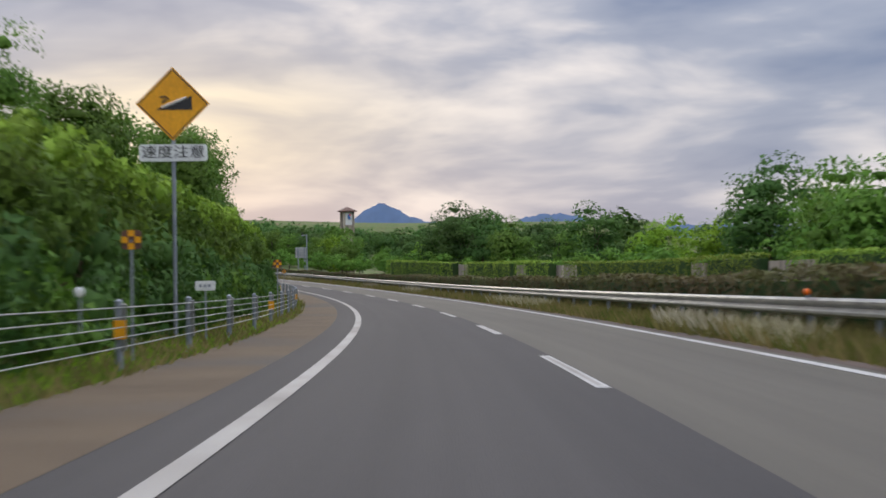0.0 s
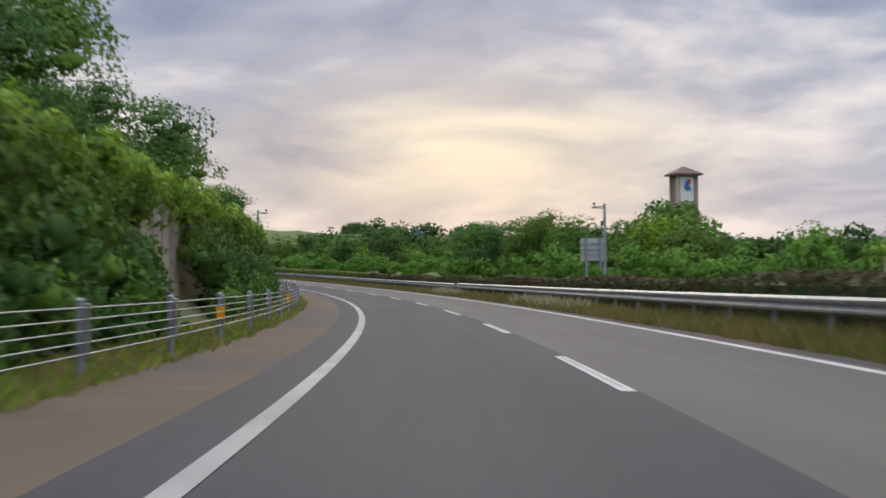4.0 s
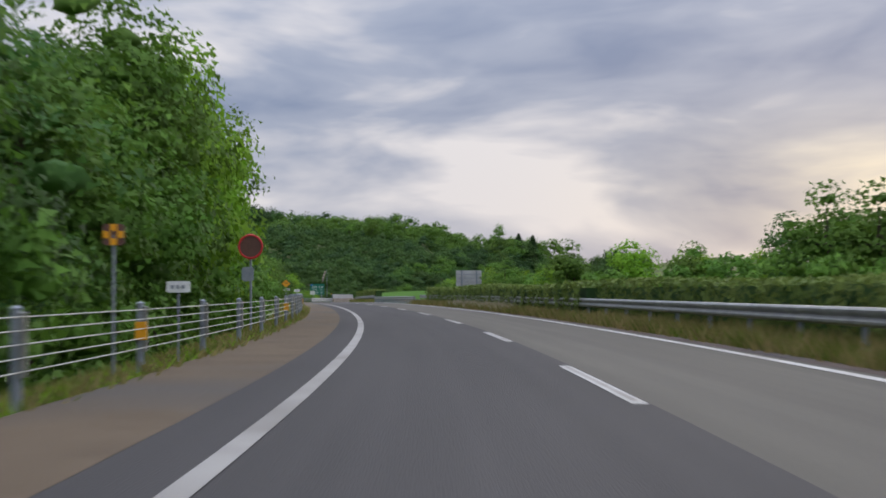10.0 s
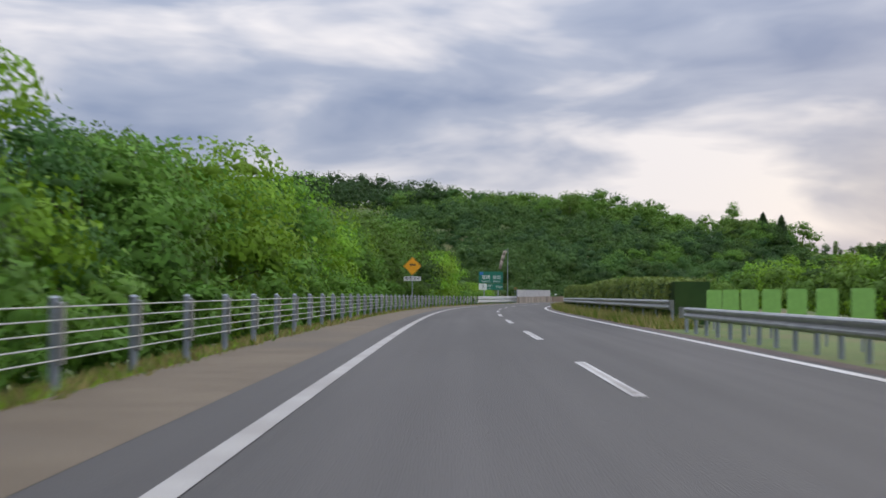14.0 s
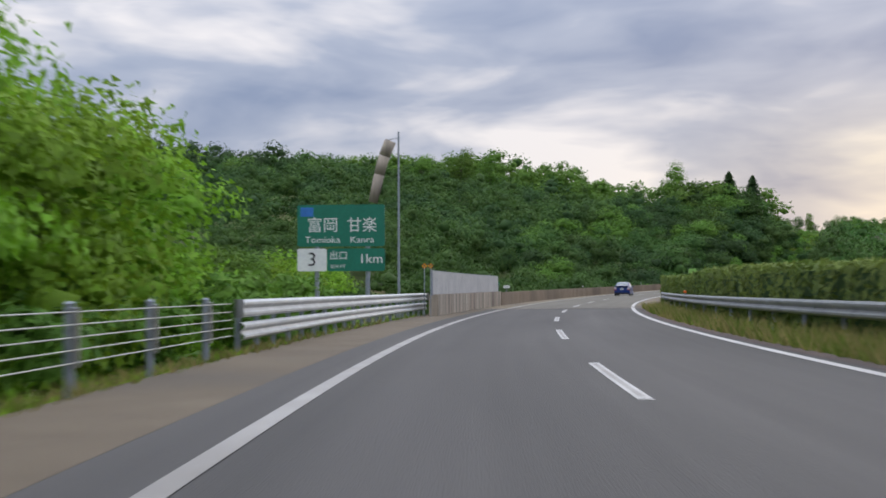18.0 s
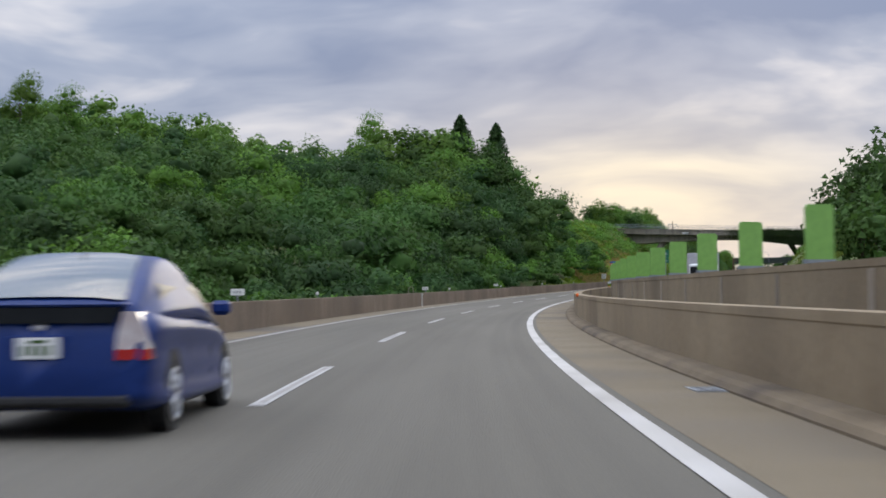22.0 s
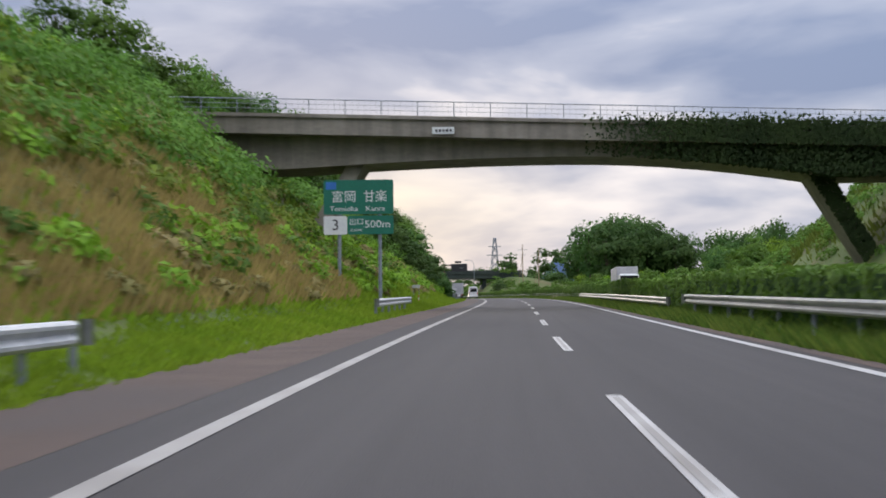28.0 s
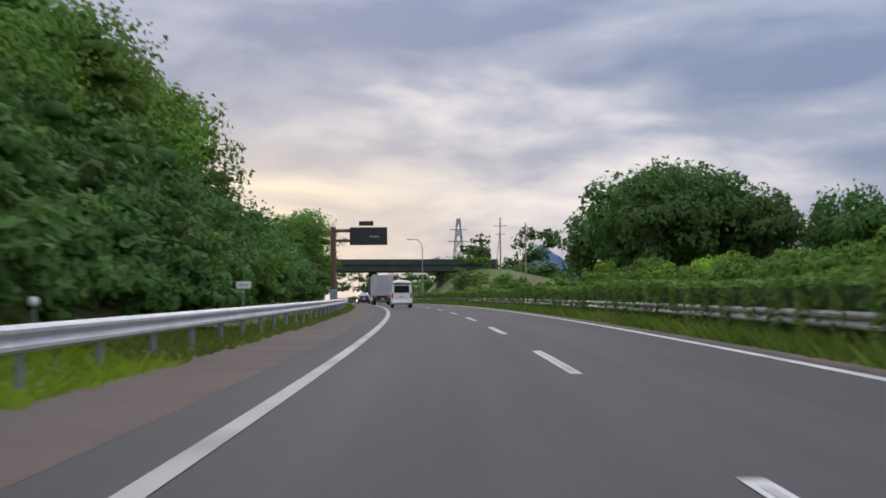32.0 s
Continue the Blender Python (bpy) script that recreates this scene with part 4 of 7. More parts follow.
def plant(kind, s, off, top, sink=0.3, wide_most=1.35):
    """A tree whose tip is top metres over the road's level."""
    g = float(terrain(s, off)) - sink
    base = {"round": 8.0, "tall": 10.0, "dark": 9.0, "light": 7.5, "thin": 8.5, "cedar": 15.0}[kind]
    k = max(0.35, (top - g) / base)
    if kind + "_far" in TREES and (off < -16.5 or off > 28 or s > 1440) and not (990 < s < 1215 and -30 < off < 0):
        kind += "_far"
    elif kind + "_near" in TREES and (-16.5 <= off < 0 and not 990 < s < 1190 or 20 < off < 28 and 284 < s < 350):
        kind += "_near"
    wide = k if kind == "cedar" else min(k, wide_most) * RNG.uniform(0.9, 1.15)
    m = stand(s, off, g, RNG.uniform(0, 360)) @ Matrix.Diagonal((wide, wide, k, 1))
    if kind not in USED:
        USED.add(kind)
        TREES[kind].matrix_world = m
        TREES[kind].scale = (wide, wide, k)
        return
    o = TREES[kind]
    copy_thing(o, m @ Matrix.Diagonal((1 / o.scale[0], 1 / o.scale[1], 1 / o.scale[2], 1)))


def belt(s0, s1, gap, off, spread, top, vary, kinds):
    s = s0
    while s < s1:
        plant(kinds[RNG.integers(0, len(kinds))], s, off + RNG.uniform(-spread, spread), top + RNG.uniform(-vary, vary))
        s += gap * RNG.uniform(0.75, 1.3)


# left of the road
belt(44, 56, 4, -13.0, 0.8, 7.9, 0.6, ["round", "tall"])
belt(56, 75, 5, -13.5, 1.2, 7.6, 0.6, ["round", "light"])
belt(78, 101, 4.6, -13.3, 1.0, 9.9, 0.9, ["round", "tall", "dark"])
belt(101, 125, 4.6, -13.6, 1.0, 7.7, 0.7, ["round", "tall", "dark"])
belt(126, 172, 4.6, -13.2, 1.2, 8.7, 0.7, ["round", "light", "tall"])
belt(172, 215, 4.8, -13.2, 1.2, 9.5, 1.0, ["round", "tall", "dark"])
belt(222, 240, 5.0, -13.3, 1.2, 7.7, 0.8, ["round", "thin", "tall"])
belt(242, 264, 5.0, -13.3, 1.0, 5.3, 0.6, ["round", "light"])
belt(266, 277, 4.8, -13.2, 0.8, 6.7, 0.5, ["round", "dark"])
belt(279, 303, 4.6, -11.6, 0.8, 9.4, 0.6, ["round", "dark", "tall"])
belt(305, 353, 4.4, -12.0, 1.0, 9.0, 0.7, ["tall", "dark", "round"])
plant("thin", 371, -13.8, 10.0)
plant("thin", 366, -13.5, 10.6)
belt(378, 396, 4.6, -12.4, 0.8, 5.6, 0.5, ["round", "dark"])
belt(397, 420, 4.8, -12.0, 1.2, 6.9, 0.5, ["round", "dark"])
belt(422, 452, 4.4, -12.2, 1.0, 10.4, 0.9, ["tall", "light", "round"])
belt(453, 467, 4.4, -14.2, 0.4, 9.6, 0.8, ["tall", "round"])
belt(330, 455, 8, -17.0, 2.0, 7.5, 1.0, ["dark", "round"])
for s, o, t, k in ((526, -14.2, 8.1, "dark"), (530, -14.4, 9.2, "dark"), (521, -14.5, 7.0, "dark"), (535, -13.6, 11.5, "dark"), (508, -15, 4.5, "dark"), (500, -17, 3.0, "round"), (540, -13.4, 8.8, "dark"), (518, -15.6, 6.0, "dark"), (531, -16.2, 9.0, "dark"), (524, -15.0, 7.8, "dark"), (536, -12.6, 7.6, "dark"), (529, -12.4, 6.0, "dark")):
    plant(k, s, o, t)
belt(496, 545, 4.2, -21.0, 1.5, 4.4, 0.6, ["round", "light"])
belt(547, 600, 4.6, -13.5, 1.6, 6.4, 0.8, ["round", "dark", "light"])
belt(600, 620, 4.6, -13.0, 1.3, 7.2, 0.8, ["round", "tall", "light"])
belt(622, 646, 4.6, -13.2, 1.2, 6.2, 0.6, ["round", "dark", "light"])
belt(648, 684, 4.4, -13.0, 1.2, 8.7, 0.8, ["dark", "round", "tall"])
belt(686, 717, 4.2, -13.3, 0.6, 6.5, 0.5, ["light", "light", "light"])
belt(560, 720, 9, -20.0, 3.0, 6.8, 1.5, ["round", "dark", "tall"])
belt(722, 742, 4.5, -13.5, 1.5, 2.8, 0.6, ["light", "round"])
belt(1200, 1246, 4.2, -16.6, 0.8, 10.9, 0.9, ["dark", "round", "dark"])
belt(1228, 1248, 4.4, -13.9, 0.6, 8.6, 0.7, ["light", "round"])
belt(1285, 1300, 4.8, -15.8, 1.0, 8.0, 0.9, ["dark", "round"])
belt(1246, 1285, 4.6, -15.6, 0.8, 11.2, 0.8, ["light", "round", "round"])
belt(1224, 1250, 6.0, -18.8, 1.2, 11.0, 0.8, ["dark", "tall", "light"])
belt(1250, 1300, 6.0, -20.0, 1.5, 13.4, 1.0, ["dark", "tall"])
for s, o, t in ((1342, -10.6, 8.4), (1350, -10.8, 9.6), (1357, -11.2, 9.0)):
    plant("round", s, o, t)
belt(1196, 1215, 6, -16.5, 1.5, 8.8, 0.7, ["dark", "round"])
belt(1350, 1440, 6.0, -12.5, 2.0, 9.0, 1.5, ["round", "dark"])
belt(1290, 1350, 6.0, -16.5, 1.5, 4.0, 1.0, ["round", "light"])
for s, o, t, k in ((1000, -17.5, 13.6, "round"), (1005, -20.5, 15.8, "dark"), (1012, -22, 17.2, "round"), (1017, -25, 18.6, "dark"), (1023, -27, 19.8, "round"), (1030, -28.5, 21.0, "dark"), (1010, -26, 18.0, "dark")):
    plant(k, s, o, t - 0.7, wide_most=1.8)
# trees on top of the cutting
belt(1042, 1195, 5.5, -25.0, 3.0, 16.2, 1.6, ["round", "dark", "tall"])
belt(1150, 1198, 4.6, -19.4, 0.9, 14.9, 0.8, ["dark", "round"])
belt(1140, 1200, 5.0, -23, 1.5, 17.0, 1.2, ["dark", "round"])
# right of the road, beyond the opposite carriageway
for s, o, t, k in ((76, 24, 6.4, "round"), (69, 25, 6.6, "round"), (90, 25.5, 7.4, "round"), (83, 25, 6.8, "round"), (97, 25, 8.4, "dark"), (104, 27, 7.0, "dark"), (112, 26, 5.0, "light"), (125, 26, 5.4, "light"), (142, 25, 7.4, "dark"), (150, 26, 6.2, "round"),
                   (163, 27, 6.4, "dark"), (172, 25, 6.8, "round"), (197, 25, 9.6, "dark"), (203, 27, 8.4, "dark"), (190, 26, 8.0, "dark"), (208, 25, 8.0, "dark"), (214, 26, 6.6, "dark"), (221, 25, 5.6, "dark"), (199, 29, 8.6, "dark"), (60, 24, 7.2, "round"), (50, 26, 7.0, "round"),
                   (218, 26, 4.2, "light"), (240, 26, 4.0, "round"), (262, 25, 5.5, "round"), (285, 27, 4.0, "round"), (290, 33, 7.4, "round"), (285, 30, 6.2, "light"), (297, 36, 7.0, "round"), (292, 28.5, 5.6, "round"), (300, 25, 6.4, "thin"), (312, 25, 7.4, "thin"), (318, 26, 6.8, "round"),
                   (330, 25, 6.6, "dark"), (337, 25, 6.6, "round"), (345, 26, 6.0, "dark"), (387, 25, 7.2, "dark"), (393, 26, 6.0, "dark"), (358, 26, 5.4, "round"), (412, 25, 7.0, "dark"),
                   (421, 26, 6.6, "round"), (430, 25, 5.4, "round"), (452, 25, 6.4, "round"), (460, 25, 6.9, "round"), (468, 26, 5.6, "dark"), (485, 24, 4.2, "round"), (505, 24, 5.0, "light"), (524, 22.5, 5.8, "round"), (540, 24, 4.4, "light"), (556, 25, 4.0, "round")):
    plant(k, s, o, t + (0.8 if s < 230 else 0.9 if 288 < s < 348 else 0.5), wide_most=1.5)
belt(400, 560, 9, 34, 5, 4.6, 1.0, ["round", "dark", "light"])
belt(565, 740, 6.5, 25, 2.5, 4.6, 0.9, ["round", "light", "dark"])
belt(190, 420, 10, 38, 5, 5.0, 1.2, ["round", "dark"])
for s, o, t, k in ((872, 23.5, 9.4, "dark"), (880, 24, 8.0, "dark"), (866, 26, 8.8, "dark"), (890, 25, 7.2, "round"), (900, 27, 7.0, "dark"), (862, 22, 7.6, "dark"), (869, 21.5, 8.8, "dark"), (876, 22, 8.6, "dark"), (884, 22.5, 7.8, "dark"), (893, 22.5, 6.6, "dark"), (856, 24, 6.8, "dark")):
    plant(k, s, o, t, wide_most=1.8)
for s, o, t in ((974, 29.5, 11.5), (980, 31.5, 15.0), (985, 34, 18.0), (991, 32, 14.5), (985, 37.5, 18.6), (977, 36, 16.5), (996, 35.5, 17.0)):
    plant("dark", s, o, t, wide_most=1.7)
belt(1192, 1225, 6, 25, 2, 6.4, 0.8, ["round", "dark", "light"])
belt(1228, 1247, 6.0, 27, 2, 6.2, 0.8, ["dark", "round"])
belt(1250, 1300, 6.5, 28, 3, 3.3, 0.6, ["light", "round"])
for i in range(40):
    s, o = RNG.uniform(1398, 1455), RNG.uniform(35.5, 55)
    plant("dark", s, o, 20.2 - 0.004 * (s - 1420) ** 2 - 0.02 * (o - 43) ** 2 + RNG.uniform(-1, 0.5), wide_most=1.9)
belt(1380, 1440, 3.6, 76, 12, 17.0, 1.2, ["dark"])
belt(1300, 1420, 7, 34, 5, 4.6, 1.2, ["light", "round", "light"])
belt(1440, 1640, 8, -16, 5, 6.5, 1.5, ["round", "dark"])
belt(1470, 1640, 9, 26, 5, 5.0, 1.5, ["round", "dark"])
for s, o, t in ((1039, -27.5, 26.8), (1042, -30, 23.5), (1046, -23.6, 26.0)):
    plant("cedar", s, o, t)
for s, o, t in ((1081, -58, 33.0), (1028, -97, 35.5), (1035, -92, 34.0), (1020, -104, 33.5)):
    plant("thin", s, o, t)


def woods(name, label, spots, leaves, material, size, flat=0.85):
    """Far woods: many joined crowns over the ground."""
    P, D, C, R = [], [], [], []
    for s, off, r in spots:
        g = float(terrain(s, off))
        q, d, c, rr = crown_points((r, r, r * 0.95), (0, 0, 0), 6 if r < 3.3 else 11, leaves, flat)
        at = on_road(s, off, g + r * 1.15)
        P.append(q + at)
        C.append(c + at)
        R.append(rr * 0.6)
        D.append(d)
    P, D = np.concatenate(P), np.concatenate(D)
    v, f, nv = leaf_quads(P, D, size * (0.7 + 0.6 * RNG.random(len(P))), 0.6)
    v, f, nv = add_cores(v, f, nv, np.concatenate(C), np.concatenate(R), flat * 0.75)
    return tagged(link_mesh(name, v, f, material, soft=nv), label, "woods", kind="stuff")


def hill_spots(n, s0, s1, o0, o1, r0, r1):
    out = []
    tries = 0
    while len(out) < n and tries < n * 30:
        tries += 1
        s, o = RNG.uniform(s0, s1), RNG.uniform(o0, o1)
        r = RNG.uniform(r0, r1)
        if all((s - a) ** 2 + (o - b) ** 2 > (0.8 * max(r, c)) ** 2 for a, b, c in out):
            out.append((s, o, r))
    return out


hill = hill_spots(310, 905, 1045, -150, -11, 4.0, 6.0)
near_hill = [q for q in hill if q[1] > -42]
hill = [q for q in hill if q[1] <= -42]
for mt, lab, k in (("leaf_dark", "mid green", 0), ("leaf_deep", "dark green", 1), ("leaf_dark", "shaded green", 2), ("leaf_deep", "deep green", 3), ("leaf", "fresh green", 4)):
    woods("wooded_hill", "near wooded hillside of %s broadleaf crowns" % lab, near_hill[k::5], 2600, M[mt], 0.22)
woods("wooded_hill", "wooded hillside of dark green crowns among lighter ones", hill[::3], 850, M["leaf_dark"], 0.28, 1.0)
woods("wooded_hill", "wooded hillside of dark green broadleaf crowns", hill[1::3], 850, M["leaf_deep"], 0.28, 1.0)
woods("wooded_hill", "wooded hillside with mid green crowns", hill[2::3], 850, M["leaf_dark"], 0.28, 1.0)
edge = hill_spots(190, 885, 1062, -19, -7.8, 1.7, 3.2)
woods("hill_foot_bushes", "bright green bushes at the foot of the wooded hill", edge[::4], 900, M["leaf"], 0.17)
woods("hill_foot_bushes", "green bushes at the foot of the wooded hill", edge[1::2], 900, M["leaf_dark"], 0.17)
woods("hill_foot_bushes", "dark green bushes at the foot of the wooded hill", edge[2::4], 900, M["leaf_deep"], 0.17)
woods("valley_trees", "green trees in the hollow below the viaduct", hill_spots(95, 835, 935, -75, -11, 3.2, 5.0), 1600, M["leaf_dark"], 0.20)
woods("distant_woods", "low distant woodland beyond the fields", hill_spots(70, 150, 640, 60, 240, 5, 8) + hill_spots(36, 420, 760, -180, -40, 5, 7) + [], 420, M["leaf_dark"], 0.8)
woods("distant_woods", "wide dark woodland on the horizon", hill_spots(90, 520, 820, 110, 340, 6, 9), 300, M["leaf_dark"], 0.8, 1.0)
woods("distant_woods", "green woodland across the fields", hill_spots(46, 385, 520, 40, 105, 5.0, 6.0), 700, M["leaf_dark"], 0.45)
woods("ridge_woods", "woods on the ridge behind the hill", hill_spots(60, 1045, 1130, -190, -36, 5, 7.0) + hill_spots(45, 1070, 1140, -230, -95, 5.5, 7.5), 600, M["leaf"], 0.5)
woods("ridge_woods", "dark woods on the high ridge far behind the hill", hill_spots(170, 1090, 1320, -420, -205, 6.5, 9.5), 360, M["leaf_deep"], 0.6, 1.0)
woods("ridge_woods", "dark woods on the slope below the high ridge", hill_spots(110, 1090, 1300, -235, -110, 6.0, 8.0), 420, M["leaf_dark"], 0.55, 1.0)
woods("valley_woods", "woodland in the valley behind the opposite viaduct", hill_spots(40, 850, 965, 30, 80, 4, 5.5), 500, M["leaf_dark"], 0.5)
woods("distant_woods", "dark woodland beyond the end of the straight", hill_spots(44, 1500, 1630, 30, 120, 4, 6) + hill_spots(26, 1648, 1690, -90, 90, 5.0, 6.5), 420, M["leaf_dark"], 0.6)


def vine_wall():
    """Retaining wall wholly covered by creepers."""
    prof = ring_box(-9.6, -9.25, -0.5, 3.7)
    for a, b in ((-20, 186), (186, 199), (199, 296)):
        v, f, uv = sweep(prof, np.linspace(a, b, max(3, int((b - a) / 4))), closed=True, cap=True)
        tagged(link_mesh("retaining_wall", v, f, M["concrete_pale" if a == 186 else "concrete"]), "concrete wall behind creepers, bare at one place" if a == 186 else "concrete wall buried under green creepers", "wall", kind="structure")
    # bulging cushions of creeper: thicket below painted dark for shade, drape over the wall's top painted lighter as
    # lit
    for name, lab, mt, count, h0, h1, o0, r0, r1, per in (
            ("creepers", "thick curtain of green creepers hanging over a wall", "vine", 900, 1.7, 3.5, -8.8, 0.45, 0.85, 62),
            ("creepers", "creeper shoots along the wall top, lit edge painted yellow-green", "vine_light", 620, 3.55, 3.95, -8.75, 0.28, 0.5, 60),
            ("thicket", "thicket at the foot of the creeper wall, shade painted as dark leaves", "leaf_dark", 900, 0.15, 2.1, -8.2, 0.4, 0.75, 46),
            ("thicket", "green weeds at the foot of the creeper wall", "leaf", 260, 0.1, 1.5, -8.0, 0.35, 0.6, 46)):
        q, h, r = RNG.uniform(-20, 296, count), RNG.uniform(h0, h1, count), RNG.uniform(r0, r1, count)
        keep = ~((q > 187.5) & (q < 197.5) & (h < 3.4))
        q, h, r = q[keep], h[keep], r[keep]
        o = o0 - 0.10 * (h - h0) + RNG.uniform(-0.25, 0.25, len(q)) + 0.2 * np.sin(q * 0.5) * np.sin(q * 0.17 + 1)
        c = on_road(q, o, h)
        k = np.repeat(np.arange(len(q)), per)
        d = shell(len(k))
        side = on_road(q, o + 1.0, h) - c
        d = d + side[k] * 0.55 + np.array([0, 0, 0.25])
        d /= np.linalg.norm(d, axis=1)[:, None]
        p = c[k] + d * (r[k] * (0.82 + 0.35 * RNG.random(len(k))))[:, None]
        # trailing strands hang a little below their cushion
        p[:, 2] -= 0.35 * RNG.random(len(k)) ** 3
        v, f, nv = leaf_quads(p, d, 0.10 * (0.6 + 0.9 * RNG.random(len(p))), 0.7)
        v, f, nv = add_cores(v, f, nv, c, r * 0.72, 0.9)
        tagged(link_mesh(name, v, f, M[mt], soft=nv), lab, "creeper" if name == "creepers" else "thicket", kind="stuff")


vine_wall()


def hedge_run(s0, s1, off, width, low, top, material, label, density=62, lumps=1.7, name="hedge"):
    """Clipped shrubs standing shoulder to shoulder."""
    n = int((s1 - s0) * density * (top - low + width))
    q = RNG.uniform(s0, s1, n)
    phase = (q / lumps) % 1.0
    lump = np.sin(phase * math.pi) ** 0.5
    bush = np.floor(q / lumps)
    hh = top - 0.14 + 0.09 * np.sin(bush * 12.9898) + 0.22 * lump - 0.18
    side = RNG.random(n)
    w2 = width / 2 * (0.62 + 0.38 * lump)
    on_top = side < width / (width + 1.6 * (top - low))
    h = np.where(on_top, hh + RNG.uniform(-0.08, 0.05, n), RNG.uniform(low, 1, n) * 0 + low + RNG.random(n) * (hh - low))
    o = np.where(on_top, off + RNG.uniform(-1, 1, n) * w2, off - w2 + RNG.uniform(-0.06, 0.12, n))
    far = (~on_top) & (RNG.random(n) < 0.25)
    o = np.where(far, off + w2, o)
    p = on_road(q, o, h)
    d = on_road(q, o + np.where(on_top, 0.0, np.where(far, 1.0, -1.0)), h + np.where(on_top, 1.0, 0.25)) - p
    v, f, nv = leaf_quads(p, d, 0.085 * (0.7 + 0.8 * RNG.random(n)), 0.65)
    return tagged(link_mesh(name, v, f, material, soft=nv), label, "hedge", kind="stuff")


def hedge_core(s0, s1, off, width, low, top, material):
    # solid dark box; its colour paints the shade seen between the leaves
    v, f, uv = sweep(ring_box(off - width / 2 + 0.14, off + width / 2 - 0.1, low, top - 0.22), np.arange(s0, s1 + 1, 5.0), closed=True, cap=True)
    tagged(link_mesh("hedge_twigs", v, f, material), "dark box inside a clipped hedge, inner shade put into its colour", "hedge", kind="stuff")


for s0, s1, top, mt, lab in ((-20, 150, 1.48, "hedge_red", "clipped median hedge with reddish brown shrubs"), (150, 320, 1.36, "hedge_red", "clipped brownish median hedge behind the guard rail"), (320, 432, 1.54, "hedge", "clipped olive green median hedge"), (432, 505, 1.54, "hedge", "olive green median hedge leaning over the guard rail"),
                             (573, 762, 1.84, "hedge", "tall clipped green median hedge"), (1008, 1180, 1.62, "grass", "bright green clipped median hedge"), (1180, 1560, 1.46, "grass", "row of round bright green median shrubs")):
    mid, wide = (6.35, 1.3) if s0 < 432 else (5.88, 1.7) if s0 in (432, 1180) else (6.12, 1.75)
    hedge_run(s0, s1, mid, wide, 0.12, top, M[mt if mt != "grass" else "leaf"], lab, lumps=2.4 if s0 > 1100 else 2.8 if s0 >= 320 else 1.7)
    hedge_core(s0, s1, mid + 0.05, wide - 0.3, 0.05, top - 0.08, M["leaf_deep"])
v, f, uv = sweep(ring_box(19.55, 19.75, -0.4, 2.15), np.arange(-20, 216, 5.0), closed=True, cap=True)
tagged(link_mesh("fence_wall", v, f, M["concrete_pale"]), "pale concrete wall showing through gaps in creepers", "wall", kind="structure")
for s0, s1 in ((-20, 38), (39.5, 62), (63, 77), (82, 96), (97, 131), (136, 150), (151.5, 173), (178, 215)):
    hedge_run(s0, s1, 19.3, 1.1, 0.3, 2.6, M["vine_light"], "creeper-covered fence beyond the opposite carriageway", density=44, lumps=4.3, name="creeper_fence")
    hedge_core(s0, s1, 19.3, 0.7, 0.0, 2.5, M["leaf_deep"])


def tufts(name, label, s0, s1, o0, o1, per_m2, height, material, lean=0.6, width=0.02, category="grass"):
    n = int((s1 - s0) * (o1 - o0) * per_m2)
    q, o = RNG.uniform(s0, s1, n), RNG.uniform(o0, o1, n)
    patch = 0.55 + 0.45 * np.sin(q * 0.35 + np.sin(q * 0.11) * 3) * np.sin(o * 1.7 + q * 0.07)
    keep = RNG.random(n) < np.clip(patch + 0.25, 0.12, 1)
    q, o = q[keep], o[keep]
    n = len(q)
    g = terrain(q, o) - 0.08
    hh = height * (0.45 + 0.8 * RNG.random(n))
    a = RNG.uniform(0, 2 * math.pi, n)
    base = on_road(q, o, g)
    tip = on_road(q + np.cos(a) * hh * lean, o + np.sin(a) * hh * lean, g + hh)
    w = np.stack([np.sin(a), np.cos(a), np.zeros(n)], -1) * (width * (0.6 + hh / height))[:, None]
    v = np.stack([base - w, base + w, tip], 1).reshape(-1, 3)
    return tagged(link_mesh(name, v, np.arange(3 * n).reshape(n, 3), material), label, category, kind="stuff")


tufts("verge_grass", "short green grass on the verge below the fence", -18, 735, -8.2, -5.9, 30, 0.20, M["grass"], lean=0.8, width=0.026)
tufts("verge_grass", "fresh lime grass in patches on the verge", -18, 735, -8.0, -6.0, 20, 0.20, M["grass_lime"], lean=0.8, width=0.026)
tufts("verge_dry_grass", "dry yellow grass mixed into the verge", -18, 720, -8.0, -5.85, 24, 0.26, M["grass_dry"], width=0.03)
tufts("verge_grass", "lush bright green grass at the foot of the cutting", 1003, 1226, -10.5, -5.9, 75, 0.2, M["grass_lime"], lean=0.9, width=0.04)
tufts("verge_grass", "green grass below the long guard rail", 1226, 1420, -8.4, -5.9, 40, 0.24, M["grass"], lean=0.8, width=0.04)
tufts("median_grass", "tall olive grass under the median guard rail", -18, 512, 4.1, 5.9, 70, 0.46, M["grass_dry"], width=0.022)
tufts("median_grass", "green grass under the median guard rail", -18, 512, 4.2, 5.9, 60, 0.38, M["grass"], width=0.022)
tufts("median_grass", "tall mixed grass along the median", 570, 756, 4.15, 5.9, 45, 0.48, M["grass_dry"], width=0.022)
tufts("median_grass", "green grass along the median", 570, 756, 4.15, 5.9, 45, 0.42, M["grass"], width=0.022)
tufts("median_grass", "lush green grass overgrowing the median rail", 1006, 1500, 4.2, 6.0, 44, 0.42, M["grass"], lean=0.9, width=0.026)
tufts("median_grass", "green grass overgrowing the median rail", 1006, 1500, 4.2, 6.0, 34, 0.40, M["leaf"], lean=0.9, width=0.03)
